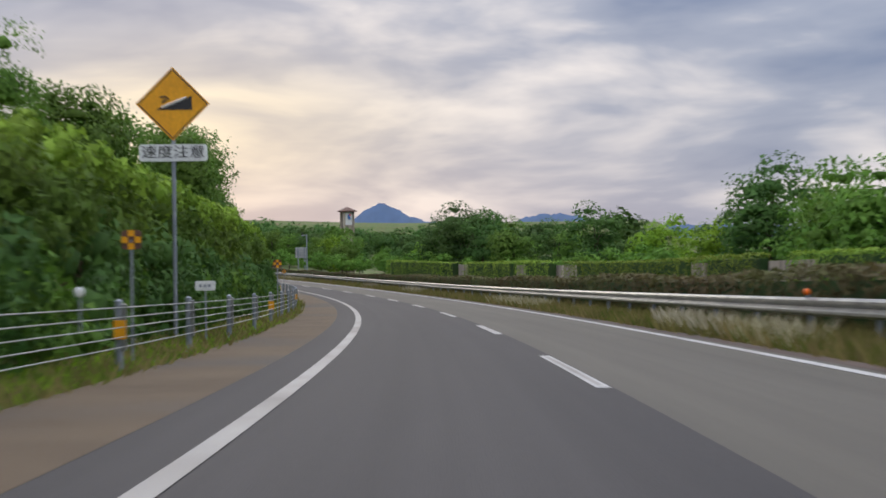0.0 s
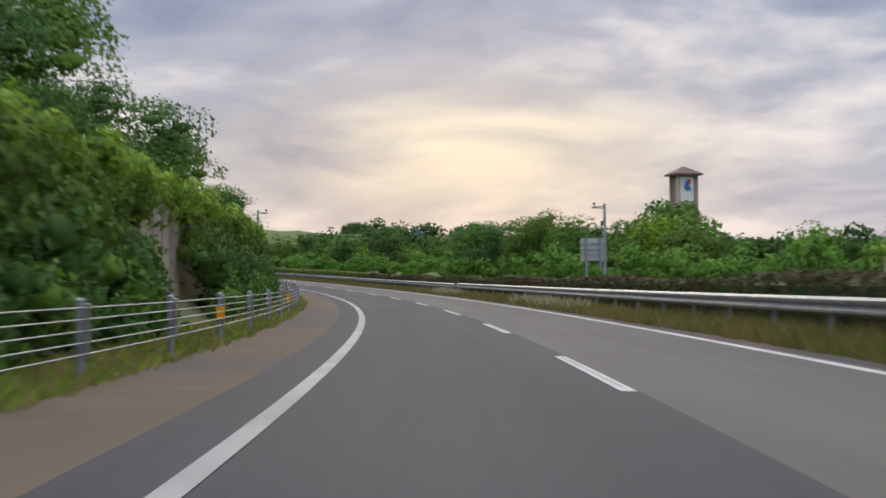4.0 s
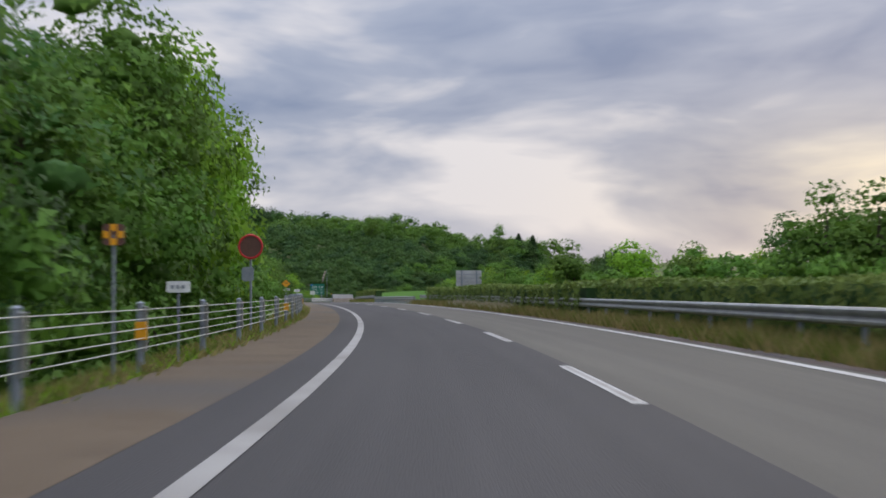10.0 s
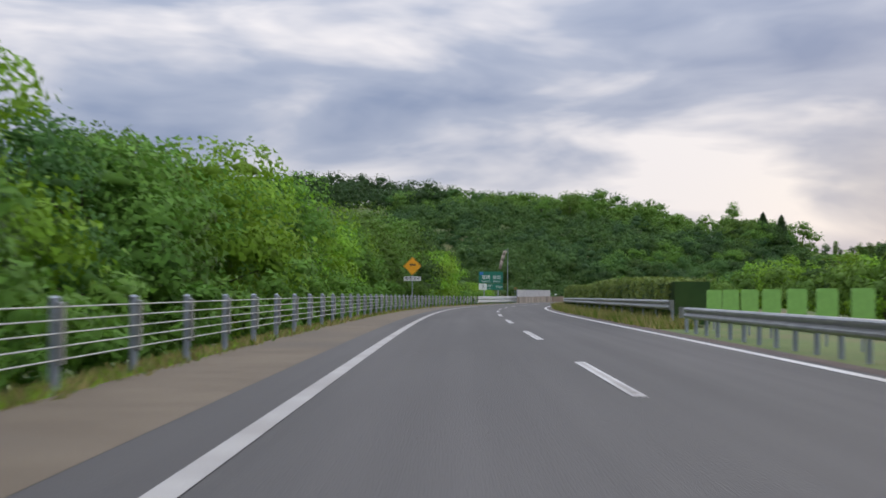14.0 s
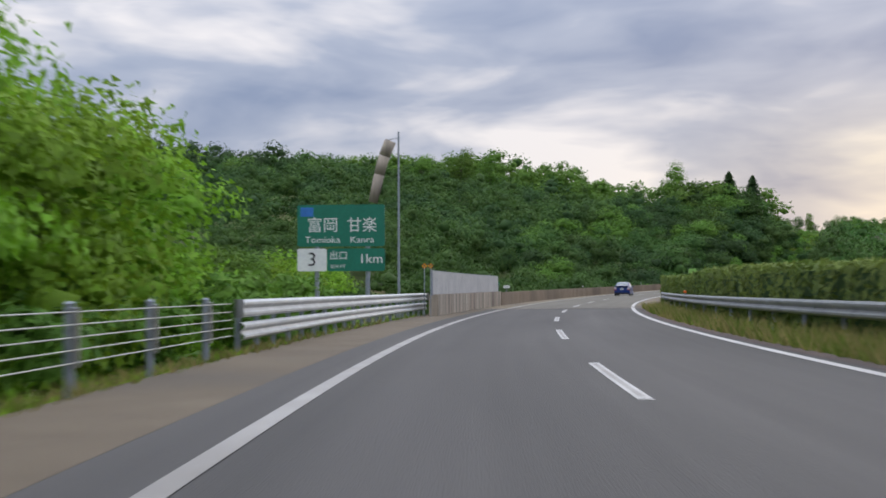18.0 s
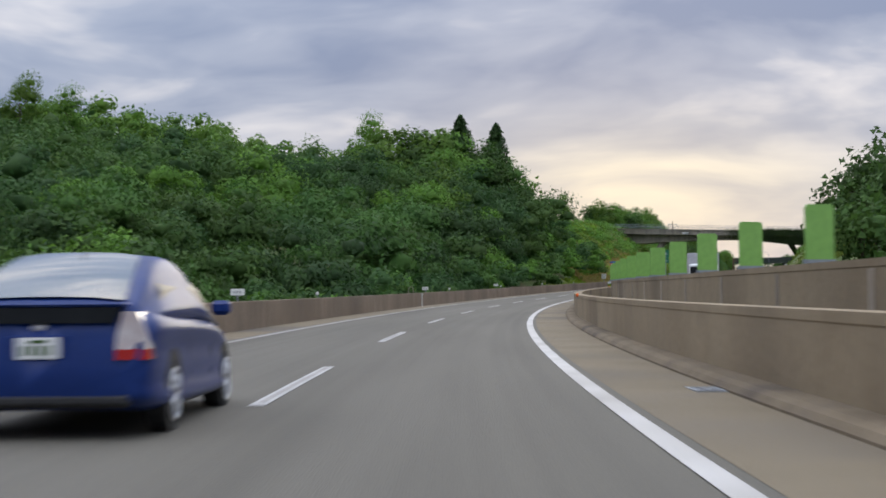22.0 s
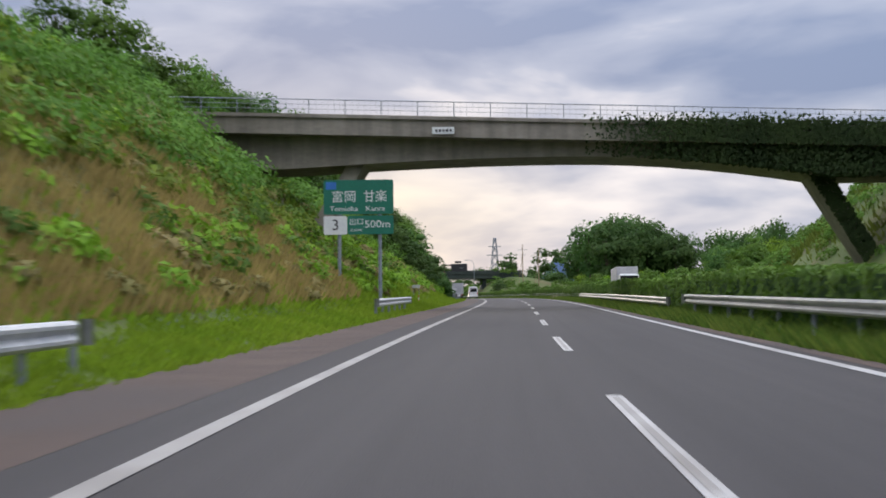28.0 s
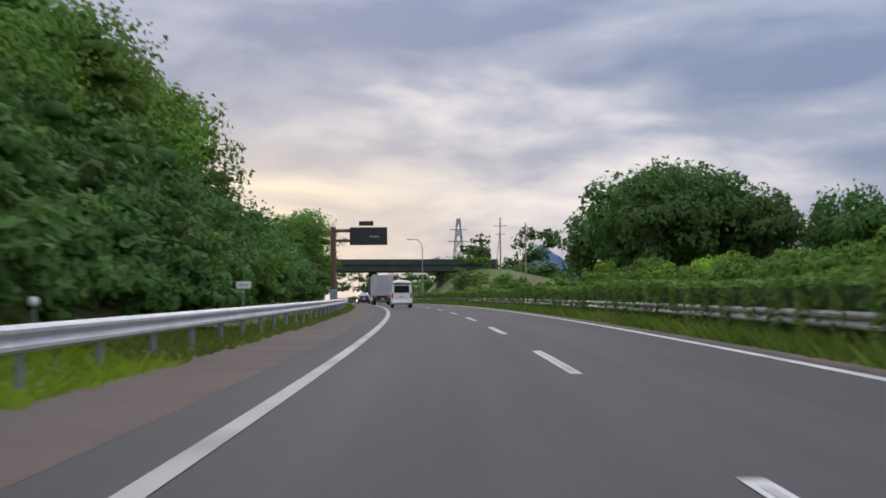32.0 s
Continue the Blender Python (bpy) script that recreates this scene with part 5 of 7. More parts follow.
for s0, s1 in ((28, 42), (66, 84), (120, 130), (150, 158), (205, 225), (250, 262), (452, 480), (1215, 1222)):
    tufts("seed_grass", "pale feathery seed heads in the median grass", s0, s1, 4.4, 5.0, 110, 0.55, M["grass_pale"], width=0.03)


tufts("slope_grass", "bright green grass on the slope beside the bridge", 1008, 1200, 18.6, 36, 16, 0.55, M["grass"], width=0.09)
tufts("slope_grass", "green and brown grass on the cutting slope", 1040, 1226, -20, -8.2, 10, 0.28, M["grass_lime"], width=0.08)

tufts("slope_weeds", "pale brown dry weeds at the foot of the cutting", 1042, 1118, -14.5, -8.4, 120, 0.46, M["weed_brown"], width=0.034)
tufts("slope_weeds", "brown dry weeds on the end of the cutting", 1185, 1226, -16.5, -9.6, 55, 0.45, M["weed_brown"], width=0.03)
tufts("slope_grass", "yellow-green rough grass over the cutting slope", 1040, 1190, -21, -12.5, 22, 0.5, M["vine_light"], width=0.045)


def slope_shrubs():
    for n, s0, s1, o0, o1, r0, r1, mt, lab in ((300, 1040, 1200, -24, -13.0, 1.0, 2.2, "leaf", "thick green shrubs on the upper cutting slope"), (250, 1040, 1225, -24, -9.5, 0.5, 1.2, "leaf", "green shrubs covering the cutting slope"), (220, 1040, 1130, -22, -12.0, 0.5, 1.1, "vine_light", "yellow-green weeds and creepers spread over the cutting"), (400, 1040, 1228, -22, -8.8, 0.4, 1.0, "leaf_light", "yellow-green weeds on the cutting slope"),
                                               (230, 1045, 1190, -18, -8.6, 0.3, 0.8, "grass_dry", "dry brown weeds on the cutting slope"), (120, 1195, 1240, -19, -13.0, 0.7, 1.5, "leaf_dark", "dark bushes on top of the cutting"), (240, 1040, 1200, 19.5, 32, 0.5, 1.2, "leaf", "grass and weeds on the slope beside the bridge"), (330, 1100, 1200, 18.8, 34, 0.5, 1.1, "leaf", "green weeds on the slope beside the bridge"),
                                               (160, 330, 720, -11.5, -8.2, 0.4, 0.9, "leaf", "low bushes below the verge")):
        P, D = [], []
        for s, off, r in zip(RNG.uniform(s0, s1, n), RNG.uniform(o0, o1, n), RNG.uniform(r0, r1, n)):
            k = int(90 * r + 50)
            d = shell(k)
            d[:, 2] = np.abs(d[:, 2])
            P.append(on_road(s, off, float(terrain(s, off)) - 0.1) + d * np.array([r, r, r * 0.75]) * RNG.uniform(0.7, 1.1, (k, 1)))
            D.append(d)
        P, D = np.concatenate(P), np.concatenate(D)
        v, f, nv = leaf_quads(P, D + np.array([0, 0, 0.4]), 0.125 * (0.7 + 0.7 * RNG.random(len(P))), 0.65)
        tagged(link_mesh("slope_shrubs", v, f, M[mt], soft=nv), lab, "shrubs", kind="stuff")


slope_shrubs()


def underwood():
    woods("underwood", "thick green underwood below the roadside trees", [(s, o, r) for s, o, r in zip(np.arange(300, 735, 2.6), RNG.uniform(-11.5, -9.0, 400), RNG.uniform(1.0, 1.9, 400)) if not 472 < s < 516], 420, M["leaf"], 0.14)
    woods("underwood", "dark underwood behind the guard rail", [(s, o, r) for s, o, r in zip(np.arange(1172, 1300, 1.1), RNG.uniform(-18.5, -12, 400), RNG.uniform(1.2, 2.3, 400))] + [(s, o, r) for s, o, r in zip(np.arange(1200, 1430, 2.6), RNG.uniform(-12, -9.2, 400), RNG.uniform(1.1, 2.0, 400))], 300, M["leaf_dark"], 0.16)
    woods("underwood", "deep green thicket of bushes and young trees crowding the guard rail", [(s, o, r) for s, o, r in zip(np.arange(1228, 1345, 0.9), RNG.uniform(-11.5, -9.3, 400), RNG.uniform(1.0, 1.9, 400))] + [(s, o, r) for s, o, r in zip(np.arange(1227, 1330, 0.8), RNG.uniform(-16, -11.5, 400), RNG.uniform(2.0, 3.1, 400))] + [(s, o, r) for s, o, r in zip(np.arange(1219, 1250, 0.25), RNG.uniform(-11.5, -8.1, 400), RNG.uniform(0.6, 1.1, 400))], 420, M["leaf_dark"], 0.13)
    woods("underwood", "fresh green sprays of young leaves at the edge of the thicket", [(s, o, r) for s, o, r in zip(np.arange(1232, 1300, 3.1), RNG.uniform(-11.0, -9.6, 400), RNG.uniform(0.9, 2.3, 400))], 420, M["leaf"], 0.13)
    woods("underwood", "green bushes between the far trees", [(s, o, r) for s, o, r in zip(np.arange(30, 560, 3.4), RNG.uniform(20.8, 25, 400), RNG.uniform(1.3, 2.2, 400))], 300, M["leaf"], 0.19)
    woods("underwood", "green bushes beside the opposite carriageway", [(s, o, r) for s, o, r in zip(np.arange(565, 740, 3.4), RNG.uniform(20.8, 25, 400), RNG.uniform(1.3, 2.2, 400))], 300, M["leaf"], 0.19)
    woods("underwood", "green bushes before the dark tree group", [(s, o, r) for s, o, r in zip(np.arange(1190, 1560, 3.6), RNG.uniform(21, 30, 400), RNG.uniform(1.2, 2.4, 400))], 300, M["leaf"], 0.19)


underwood()


def mountains():
    """Blue ranges far off, each laid out as seen from one place on the road; a crest is a sum of a few bell curves."""
    for name, lab, eye, b0, b1, dist, level, peaks in (
            ("mountain_range", "hazy blue mountain range on the horizon", (0, 0, 1), -13, 9, 4300, 0.30, ((3.05, 0.62, 0.9), (2.2, 0.35, 1.6), (-3.2, 0.42, 1.2), (-4.6, 0.3, 1.0), (5.0, 0.15, 2.0))),
            ("mountain_range", "large hazy blue mountain flank", (-130, 420, -3), 44, 64, 3600, 4.4, ((53, 0.7, 3.0), (49.5, 0.25, 1.2), (58, 1.2, 4.0))),
            ("mountain_range", "pale blue mountain beyond the straight", (-365, 1005, 5), -2.8, 2.0, 620, 1.8, ((0.1, 0.95, 0.55), (-0.9, 0.5, 0.8)))):
        b = np.arange(b0, b1, 0.12)
        e = level + sum(h * np.exp(-((b - c) / w) ** 2) for c, h, w in peaks) + 0.03 * np.sin(b * 9) + 0.02 * np.sin(b * 23)
        e *= np.clip((b - b0) / 1.2, 0, 1) ** 0.5 * np.clip((b1 - b) / 1.2, 0, 1) ** 0.5
        x, y = -np.sin(np.radians(b)) * dist, np.cos(np.radians(b)) * dist
        rows = [np.stack([eye[0] + x * k, eye[1] + y * k, z], -1) for k, z in ((0.97, np.full(len(b), -40.0)), (1.0, eye[2] + dist * np.tan(np.radians(e))), (1.05, np.full(len(b), -40.0)))]
        v = np.concatenate(rows)
        n = len(b)
        i = np.arange(n - 1)
        f = np.concatenate([np.stack([i + q * n, i + 1 + q * n, i + 1 + (q + 1) * n, i + (q + 1) * n], -1) for q in (0, 1)])
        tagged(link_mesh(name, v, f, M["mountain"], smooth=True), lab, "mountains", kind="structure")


mountains()


# crowns closing in round the conifers on the hill's shoulder
for s, o, t, k in ((1034, -34, 26.0, "dark"), (1036, -30.5, 25.6, "round"), (1038, -28.8, 25.4, "dark"), (1041, -32, 25.4, "round"), (1040, -25.2, 24.4, "dark"), (1036, -26.4, 24.8, "round"), (1045, -21.4, 21.8, "round"), (1032, -37.5, 26.0, "round"), (1039, -23.4, 23.4, "round")):
    plant("dark" if k == "round" and s % 2 else k, s, o, t - 1.6, wide_most=2.3)

# ---- overbridge ----


def overbridge():
    root = tagged(empty("overbridge", stand(1133, 0)), "weathered concrete road bridge over the expressway with slanted legs", "bridge")
    Z = 8.6
    # arched girder: soffit lowest at the legs
    bm = bmesh.new()
    xs = np.linspace(-34, 34, 35)

    def soffit(x):
        return 8.55 - 1.35 * min(1.0, abs(x - 1.5) / 15.0) ** 2 * (1 if x > 1.5 else 0.35)

    def deck(x):
        return 10.58 - 0.037 * x

    rows = []
    for x in xs:
        lo, hi = soffit(x), deck(x) - 1.12
        rows.append([bm.verts.new((x, y, z)) for y, z in ((-2.2, lo), (2.2, lo), (2.2, hi), (-2.2, hi))])
    for a, b in zip(rows[:-1], rows[1:]):
        for i in range(4):
            bm.faces.new((a[i], a[(i + 1) % 4], b[(i + 1) % 4], b[i]))
    bmesh.ops.recalc_face_normals(bm, faces=bm.faces)
    part("girder", bm, M["concrete_bridge"], root)
    bm = bmesh.new()
    rows = []
    for x in xs:
        d = deck(x)
        rows.append([bm.verts.new((x, y, z)) for y, z in ((-3.4, d - 1.15), (3.4, d - 1.15), (3.4, d - 0.2), (3.55, d - 0.2), (3.55, d), (-3.55, d), (-3.55, d - 0.2), (-3.4, d - 0.2))])
    for a, b in zip(rows[:-1], rows[1:]):
        for i in range(8):
            bm.faces.new((a[i], a[(i + 1) % 8], b[(i + 1) % 8], b[i]))
    bmesh.ops.recalc_face_normals(bm, faces=bm.faces)
    part("deck_slab", bm, M["concrete_bridge"], root)
    for x0, x1, zt, zb in ((-10.0, -15.9, 8.4, 1.0), (16.3, 21.2, 7.4, 1.2)):
        bm = bmesh.new()
        w = 0.52
        a = [bm.verts.new((x, y, z)) for x, y, z in ((x0 - w, -1.6, zt), (x0 + w, -1.6, zt), (x0 + w, 1.6, zt), (x0 - w, 1.6, zt))]
        b = [bm.verts.new((x, y, z)) for x, y, z in ((x1 - w * .7, -1.3, zb - 2), (x1 + w * .7, -1.3, zb - 2), (x1 + w * .7, 1.3, zb - 2), (x1 - w * .7, 1.3, zb - 2))]
        bm.faces.new(a)
        for i in range(4):
            bm.faces.new((a[i], a[(i + 1) % 4], b[(i + 1) % 4], b[i]))
        bmesh.ops.recalc_face_normals(bm, faces=bm.faces)
        part("slanted_leg", bm, M["concrete_bridge"], root)
    for y in (-3.45, 3.45):
        post = None
        bm = bmesh.new()
        rod(bm, (0, 0, -0.05), (0, 0, 0.83), 0.025, sides=6)
        for x in np.arange(-33, 33.5, 2.05):
            m = Matrix.Translation((x, y, deck(x)))
            if post is None:
                post = part("railing_post", bm, M["galv_dull"], root)
                post.matrix_local = m
            else:
                again("railing_post", post, root, m)
        bm = bmesh.new()
        for h, r in ((0.83, 0.03), (0.55, 0.012), (0.28, 0.012)):
            rod(bm, (-33.5, y, deck(-33.5) + h), (33.5, y, deck(33.5) + h), r, sides=6)
        part("railing", bm, M["galv_dull"], root)
        bm = bmesh.new()
        for x in np.arange(-33.5, 33.5, 0.34):
            rod(bm, (x, y, deck(x)), (x, y, deck(x) + 0.82), 0.005, sides=4)
        part("railing_mesh", bm, M["galv_dull"], root)
    bm = bmesh.new()
    box(bm, -4.9 - 0.62, -4.9 + 0.62, -3.62, -3.57, 9.75, 10.15, 0.01)
    nb = part("name_board", bm, M["white"], root, "white name board")
    bm = bmesh.new()
    for i in range(5):
        box(bm, -5.35 + i * 0.2, -5.22 + i * 0.2, -3.635, -3.622, 9.88, 10.02)
    part("name_bars", bm, M["black"], nb)
    # ivy that has grown over one half
    n = 26000
    x = 3 + 31 * RNG.random(n) ** 0.8
    cover = np.clip((x - 3) / 9, 0.1, 1)
    keep = RNG.random(n) < cover
    x = x[keep]
    n = len(x)
    d = 10.58 - 0.037 * x
    top = d + 0.15 + 0.5 * (RNG.random(n) ** 6)
    low = np.array([soffit(q) for q in x]) - 0.1
    z = low + (top - low) * RNG.random(n)
    y = np.where(z > d - 1.15, -3.62, -2.3 - 1.2 * RNG.random(n))
    p = np.stack([x, y - 0.08 * RNG.random(n), z], -1)
    # and down the leg on that side
    k = RNG.random(3200)
    leg = np.stack([16.3 + 4.9 * k + RNG.uniform(-0.6, 0.6, 3200), RNG.uniform(-1.75, -1.5, 3200), 7.4 - 8.2 * k], -1)
    p = np.concatenate([p, leg])
    n = len(p)
    v, f, nv = leaf_quads(p, np.tile([0, -1.0, 0.3], (n, 1)), 0.105, 0.8)
    ivy = link_mesh("ivy", v, f, M["ivy"], root, "dark ivy over the girder", soft=nv)
    ivy["kind"] = "stuff"


overbridge()


# ---- signs, masts, small roadside things ----


def posts(root, xs, top, r=0.05, mt="galv_dull", low=-1.2, y=0.06):
    for x in xs:
        bm = bmesh.new()
        rod(bm, (x, y, low), (x, y, top), r, sides=10)
        part("post", bm, M[mt], root)


def board(root, x0, x1, z0, z1, mt, name="board", y=0.0, edge=None):
    bm = bmesh.new()
    c = min(0.06, 0.12 * (z1 - z0))
    plate(bm, [(x0 + c, z0), (x1 - c, z0), (x1, z0 + c), (x1, z1 - c), (x1 - c, z1), (x0 + c, z1), (x0, z1 - c), (x0, z0 + c)], y - 0.015, y + 0.015)
    return part(name, bm, M[mt], root)


def warning_sign(s, off, low, side, word, kind):
    root = tagged(empty("warning_sign", stand(s, off)), "yellow diamond warning sign above a white word plate on steel post", "road sign")
    c = low + side / 2
    h = side / 2
    posts(root, [0.0], c + h * 0.6, 0.045)
    bm = bmesh.new()
    plate(bm, [(0, c - h), (h, c), (0, c + h), (-h, c)], -0.012, 0.012)
    d = part("diamond", bm, M["yellow"], root, "yellow diamond board")
    bm = bmesh.new()
    k = h * 0.93
    q = h * 0.88
    for a, b in (((0, -k), (k, 0)), ((k, 0), (0, k)), ((0, k), (-k, 0)), ((-k, 0), (0, -k))):
        rod(bm, (a[0], -0.014, c + a[1]), (b[0], -0.014, c + b[1]), 0.012, sides=4)
    part("border", bm, M["black"], d)
    bm = bmesh.new()
    if kind == "slope":
        plate(bm, [(-0.48 * h, c - 0.16 * h), (0.52 * h, c - 0.16 * h), (0.52 * h, c + 0.22 * h)], -0.022, -0.014)
        rod(bm, (-0.28 * h, -0.02, c + 0.03 * h), (-0.1 * h, -0.02, c + 0.16 * h), 0.02, sides=4)
        rod(bm, (-0.34 * h, -0.02, c + 0.18 * h), (-0.16 * h, -0.02, c + 0.2 * h), 0.02, sides=4)
    else:
        for i in range(3):
            x = (-0.2 + 0.22 * i) * h
            plate(bm, [(x - 0.02 * h, c + 0.02 * h), (x + 0.12 * h, c + 0.0 * h), (x + 0.06 * h, c + 0.28 * h), (x - 0.12 * h, c + 0.22 * h)], -0.022, -0.014)
    part("symbol", bm, M["black"], d)
    if kind == "slope":
        bm = bmesh.new()
        rod(bm, (-0.30 * h, -0.03, c - 0.10 * h), (0.38 * h, -0.03, c + 0.17 * h), 0.025, sides=4)
        part("arrow", bm, M["white"], d)
    pl = board(root, -side * 0.46, side * 0.46, low - 0.45, low - 0.08, "white", "word_plate", 0.0)
    lettering(word, 0.30, M["black"], pl, 0, low - 0.265, -0.02, side * 0.84)
    return root


warning_sign(35.8, -7.3, 4.42, 1.62, "速度注意", "slope")
warning_sign(643, -7.5, 2.66, 1.55, "横風注意", "wind")


def exit_sign(s, off0, off1, low, top, dist):
    w = off1 - off0
    root = tagged(empty("exit_sign", stand(s, (off0 + off1) / 2)), "large green expressway exit sign with white lettering on two posts", "road sign")
    x0, x1 = -w / 2, w / 2
    posts(root, [x0 + w * 0.22, x0 + w * 0.80], top - 0.2, 0.09, y=0.13)
    split = low + (top - low) * 0.36
    up = board(root, x0, x1, split + 0.03, top, "green", "upper_board")
    dn = board(root, x0 + w * 0.34, x1, low, split - 0.05, "green", "lower_board")
    num = board(root, x0, x0 + w * 0.335, low, split - 0.05, "white", "number_board")
    hh = top - split
    lettering("富岡", 0.62, M["white"], up, x0 + w * 0.29, split + hh * 0.50, -0.02, w * 0.33)
    lettering("甘楽", 0.62, M["white"], up, x0 + w * 0.74, split + hh * 0.50, -0.02, w * 0.33)
    lettering("Tomioka", 0.34, M["white"], up, x0 + w * 0.29, split + hh * 0.17, -0.02, w * 0.40)
    lettering("Kanra", 0.34, M["white"], up, x0 + w * 0.74, split + hh * 0.17, -0.02, w * 0.27)
    bm = bmesh.new()
    box(bm, x0 + 0.12, x0 + 0.62, -0.022, -0.012, top - 0.45, top - 0.1, 0.004)
    part("route_badge", bm, M["blue"], up, "blue route badge")
    lettering("3", 0.75, M["black"], num, x0 + w * 0.168, (low + split) / 2 - 0.03, -0.02)
    lettering("出口", 0.36, M["white"], dn, x0 + w * 0.47, (low + split) / 2 + 0.12, -0.02, w * 0.19)
    lettering("EXIT", 0.17, M["white"], dn, x0 + w * 0.47, (low + split) / 2 - 0.28, -0.02, w * 0.17)
    lettering(dist, 0.5, M["white"], dn, x0 + w * (0.84 if len(dist) < 4 else 0.77), (low + split) / 2, -0.02, w * (0.24 if len(dist) < 4 else 0.36))


exit_sign(726.3, -9.97, -6.57, 1.86, 4.42, "1km")
exit_sign(1118.4, -10.2, -6.8, 3.85, 6.5, "500m")


def round_sign():
    root = tagged(empty("round_sign", stand(422, -7.0)), "round red-rimmed sign seen from behind foliage with small plate", "road sign")
    posts(root, [0], 2.9, 0.04)
    bm = bmesh.new()
    bmesh.ops.create_cone(bm, cap_ends=True, segments=28, radius1=0.40, radius2=0.40, depth=0.02, matrix=Matrix.Translation((0, 0, 2.6)) @ Matrix.Rotation(radians(90), 4, "X"))
    part("disc", bm, M["brown_steel"], root)
    bm = bmesh.new()
    seg = 28
    for i in range(seg):
        a, b = 2 * math.pi * i / seg, 2 * math.pi * (i + 1) / seg
        rod(bm, (0.37 * math.cos(a), -0.015, 2.6 + 0.37 * math.sin(a)), (0.37 * math.cos(b), -0.015, 2.6 + 0.37 * math.sin(b)), 0.035, sides=5)
    part("rim", bm, M["red"], root)
    board(root, -0.28, 0.1, 1.5, 1.95, "galv_dull", "small_plate")


round_sign()


def marker(s, off, h, mt="yellow", w=0.30):
    """Delineator: a chequered yellow plate on a slim pole."""
    root = tagged(empty("delineator", stand(s, off)), "yellow chequered delineator plate on a slim pole", "delineator", "delineators")
    bm = bmesh.new()
    rod(bm, (0, 0, -0.3), (0, 0, h), 0.022, sides=6)
    part("pole", bm, M["galv_dull"], root)
    p = board(root, -w / 2, w / 2, h - w / 2, h + w / 2, "brown_steel", "plate")
    u = w / 3
    for x, z in ((0, u), (0, -u), (-u, 0), (u, 0)):
        bm = bmesh.new()
        box(bm, x - u * 0.48, x + u * 0.48, -0.026, -0.016, h + z - u * 0.48, h + z + u * 0.48)
        part("yellow_square", bm, M[mt], p)
    return root


for s, h in ((26, 1.92), (57.7, 2.02), (118, 1.95), (372, 1.9), (395.5, 1.96)):
    marker(s, -6.45, h)
for d in (-0.13, 0.13):
    marker(731.2, -5.42 + d, 2.12, w=0.2)


def white_plate(s, off, h, w=0.42):
    root = tagged(empty("distance_plate", stand(s, off)), "small white distance plate on a thin post", "distance plate", "distance plates")
    bm = bmesh.new()
    rod(bm, (0, 0.02, -0.3), (0, 0.02, h), 0.02, sides=6)
    part("post", bm, M["galv_dull"], root)
    p = board(root, -w / 2, w / 2, h - 0.10, h + 0.10, "white", "plate")
    for i in range(3):
        bm = bmesh.new()
        box(bm, -w * 0.30 + i * w * 0.22, -w * 0.17 + i * w * 0.22, -0.024, -0.016, h - 0.03, h + 0.03)
        part("number_bar", bm, M["galv_dull"], p)


for s, o, h in ((34, -6.4, 1.22), (401, -6.4, 1.25), (492, -6.5, 1.25), (772, -5.3, 1.22), (863, -5.3, 1.15), (918, -5.3, 1.15), (957, -5.3, 1.2), (1244, -7.15, 1.35)):
    white_plate(s, o, h)


def roadside_reflectors():
    bm = bmesh.new()
    bmesh.ops.create_uvsphere(bm, u_segments=10, v_segments=6, radius=0.07, matrix=Matrix.Diagonal((1, 0.4, 1, 1)))
    first = None
    spots = [(s, -6.35, 1.12, "white") for s in (22, 245, 262)] + [(s, -5.28, 1.05, "white") for s in (829, 879, 930, 960, 988, 1012)] + [(1222.3, -7.25, 1.02, "white")]
    for s, o, h, mt in spots:
        if first is None:
            first = tagged(empty("reflector", stand(s, o, h)), "small round white reflector on a short stalk", "reflector", "round reflectors")
            part("lens", bm, M["white"], first)
            b2 = bmesh.new()
            rod(b2, (0, 0.03, -0.5), (0, 0.03, 0.02), 0.014, sides=6)
            part("stalk", b2, M["galv_dull"], first)
        else:
            copy_thing(first, stand(s, o, h))
    first = None
    for s, o, h in ((763.3, 5.3, 0.95), (874.2, 5.3, 0.93), (957.5, 5.3, 0.93), (990, 5.3, 0.9), (30, 5.1, 0.98), (272, 5.1, 0.95), (730, 5.1, 1.0), (1052, 5.1, 0.95)):
        if first is None:
            b3 = bmesh.new()
            bmesh.ops.create_uvsphere(b3, u_segments=10, v_segments=6, radius=0.065, matrix=Matrix.Diagonal((1, 0.5, 1, 1)))
            first = tagged(empty("reflector", stand(s, o, h)), "orange round reflector on the median barrier", "reflector", "orange reflectors")
            part("lens", b3, M["orange"], first)
            b4 = bmesh.new()
            box(b4, -0.02, 0.06, 0.02, 0.05, -0.12, 0.02)
            part("bracket", b4, M["galv_dull"], first)
        else:
            copy_thing(first, stand(s, o, h))


roadside_reflectors()


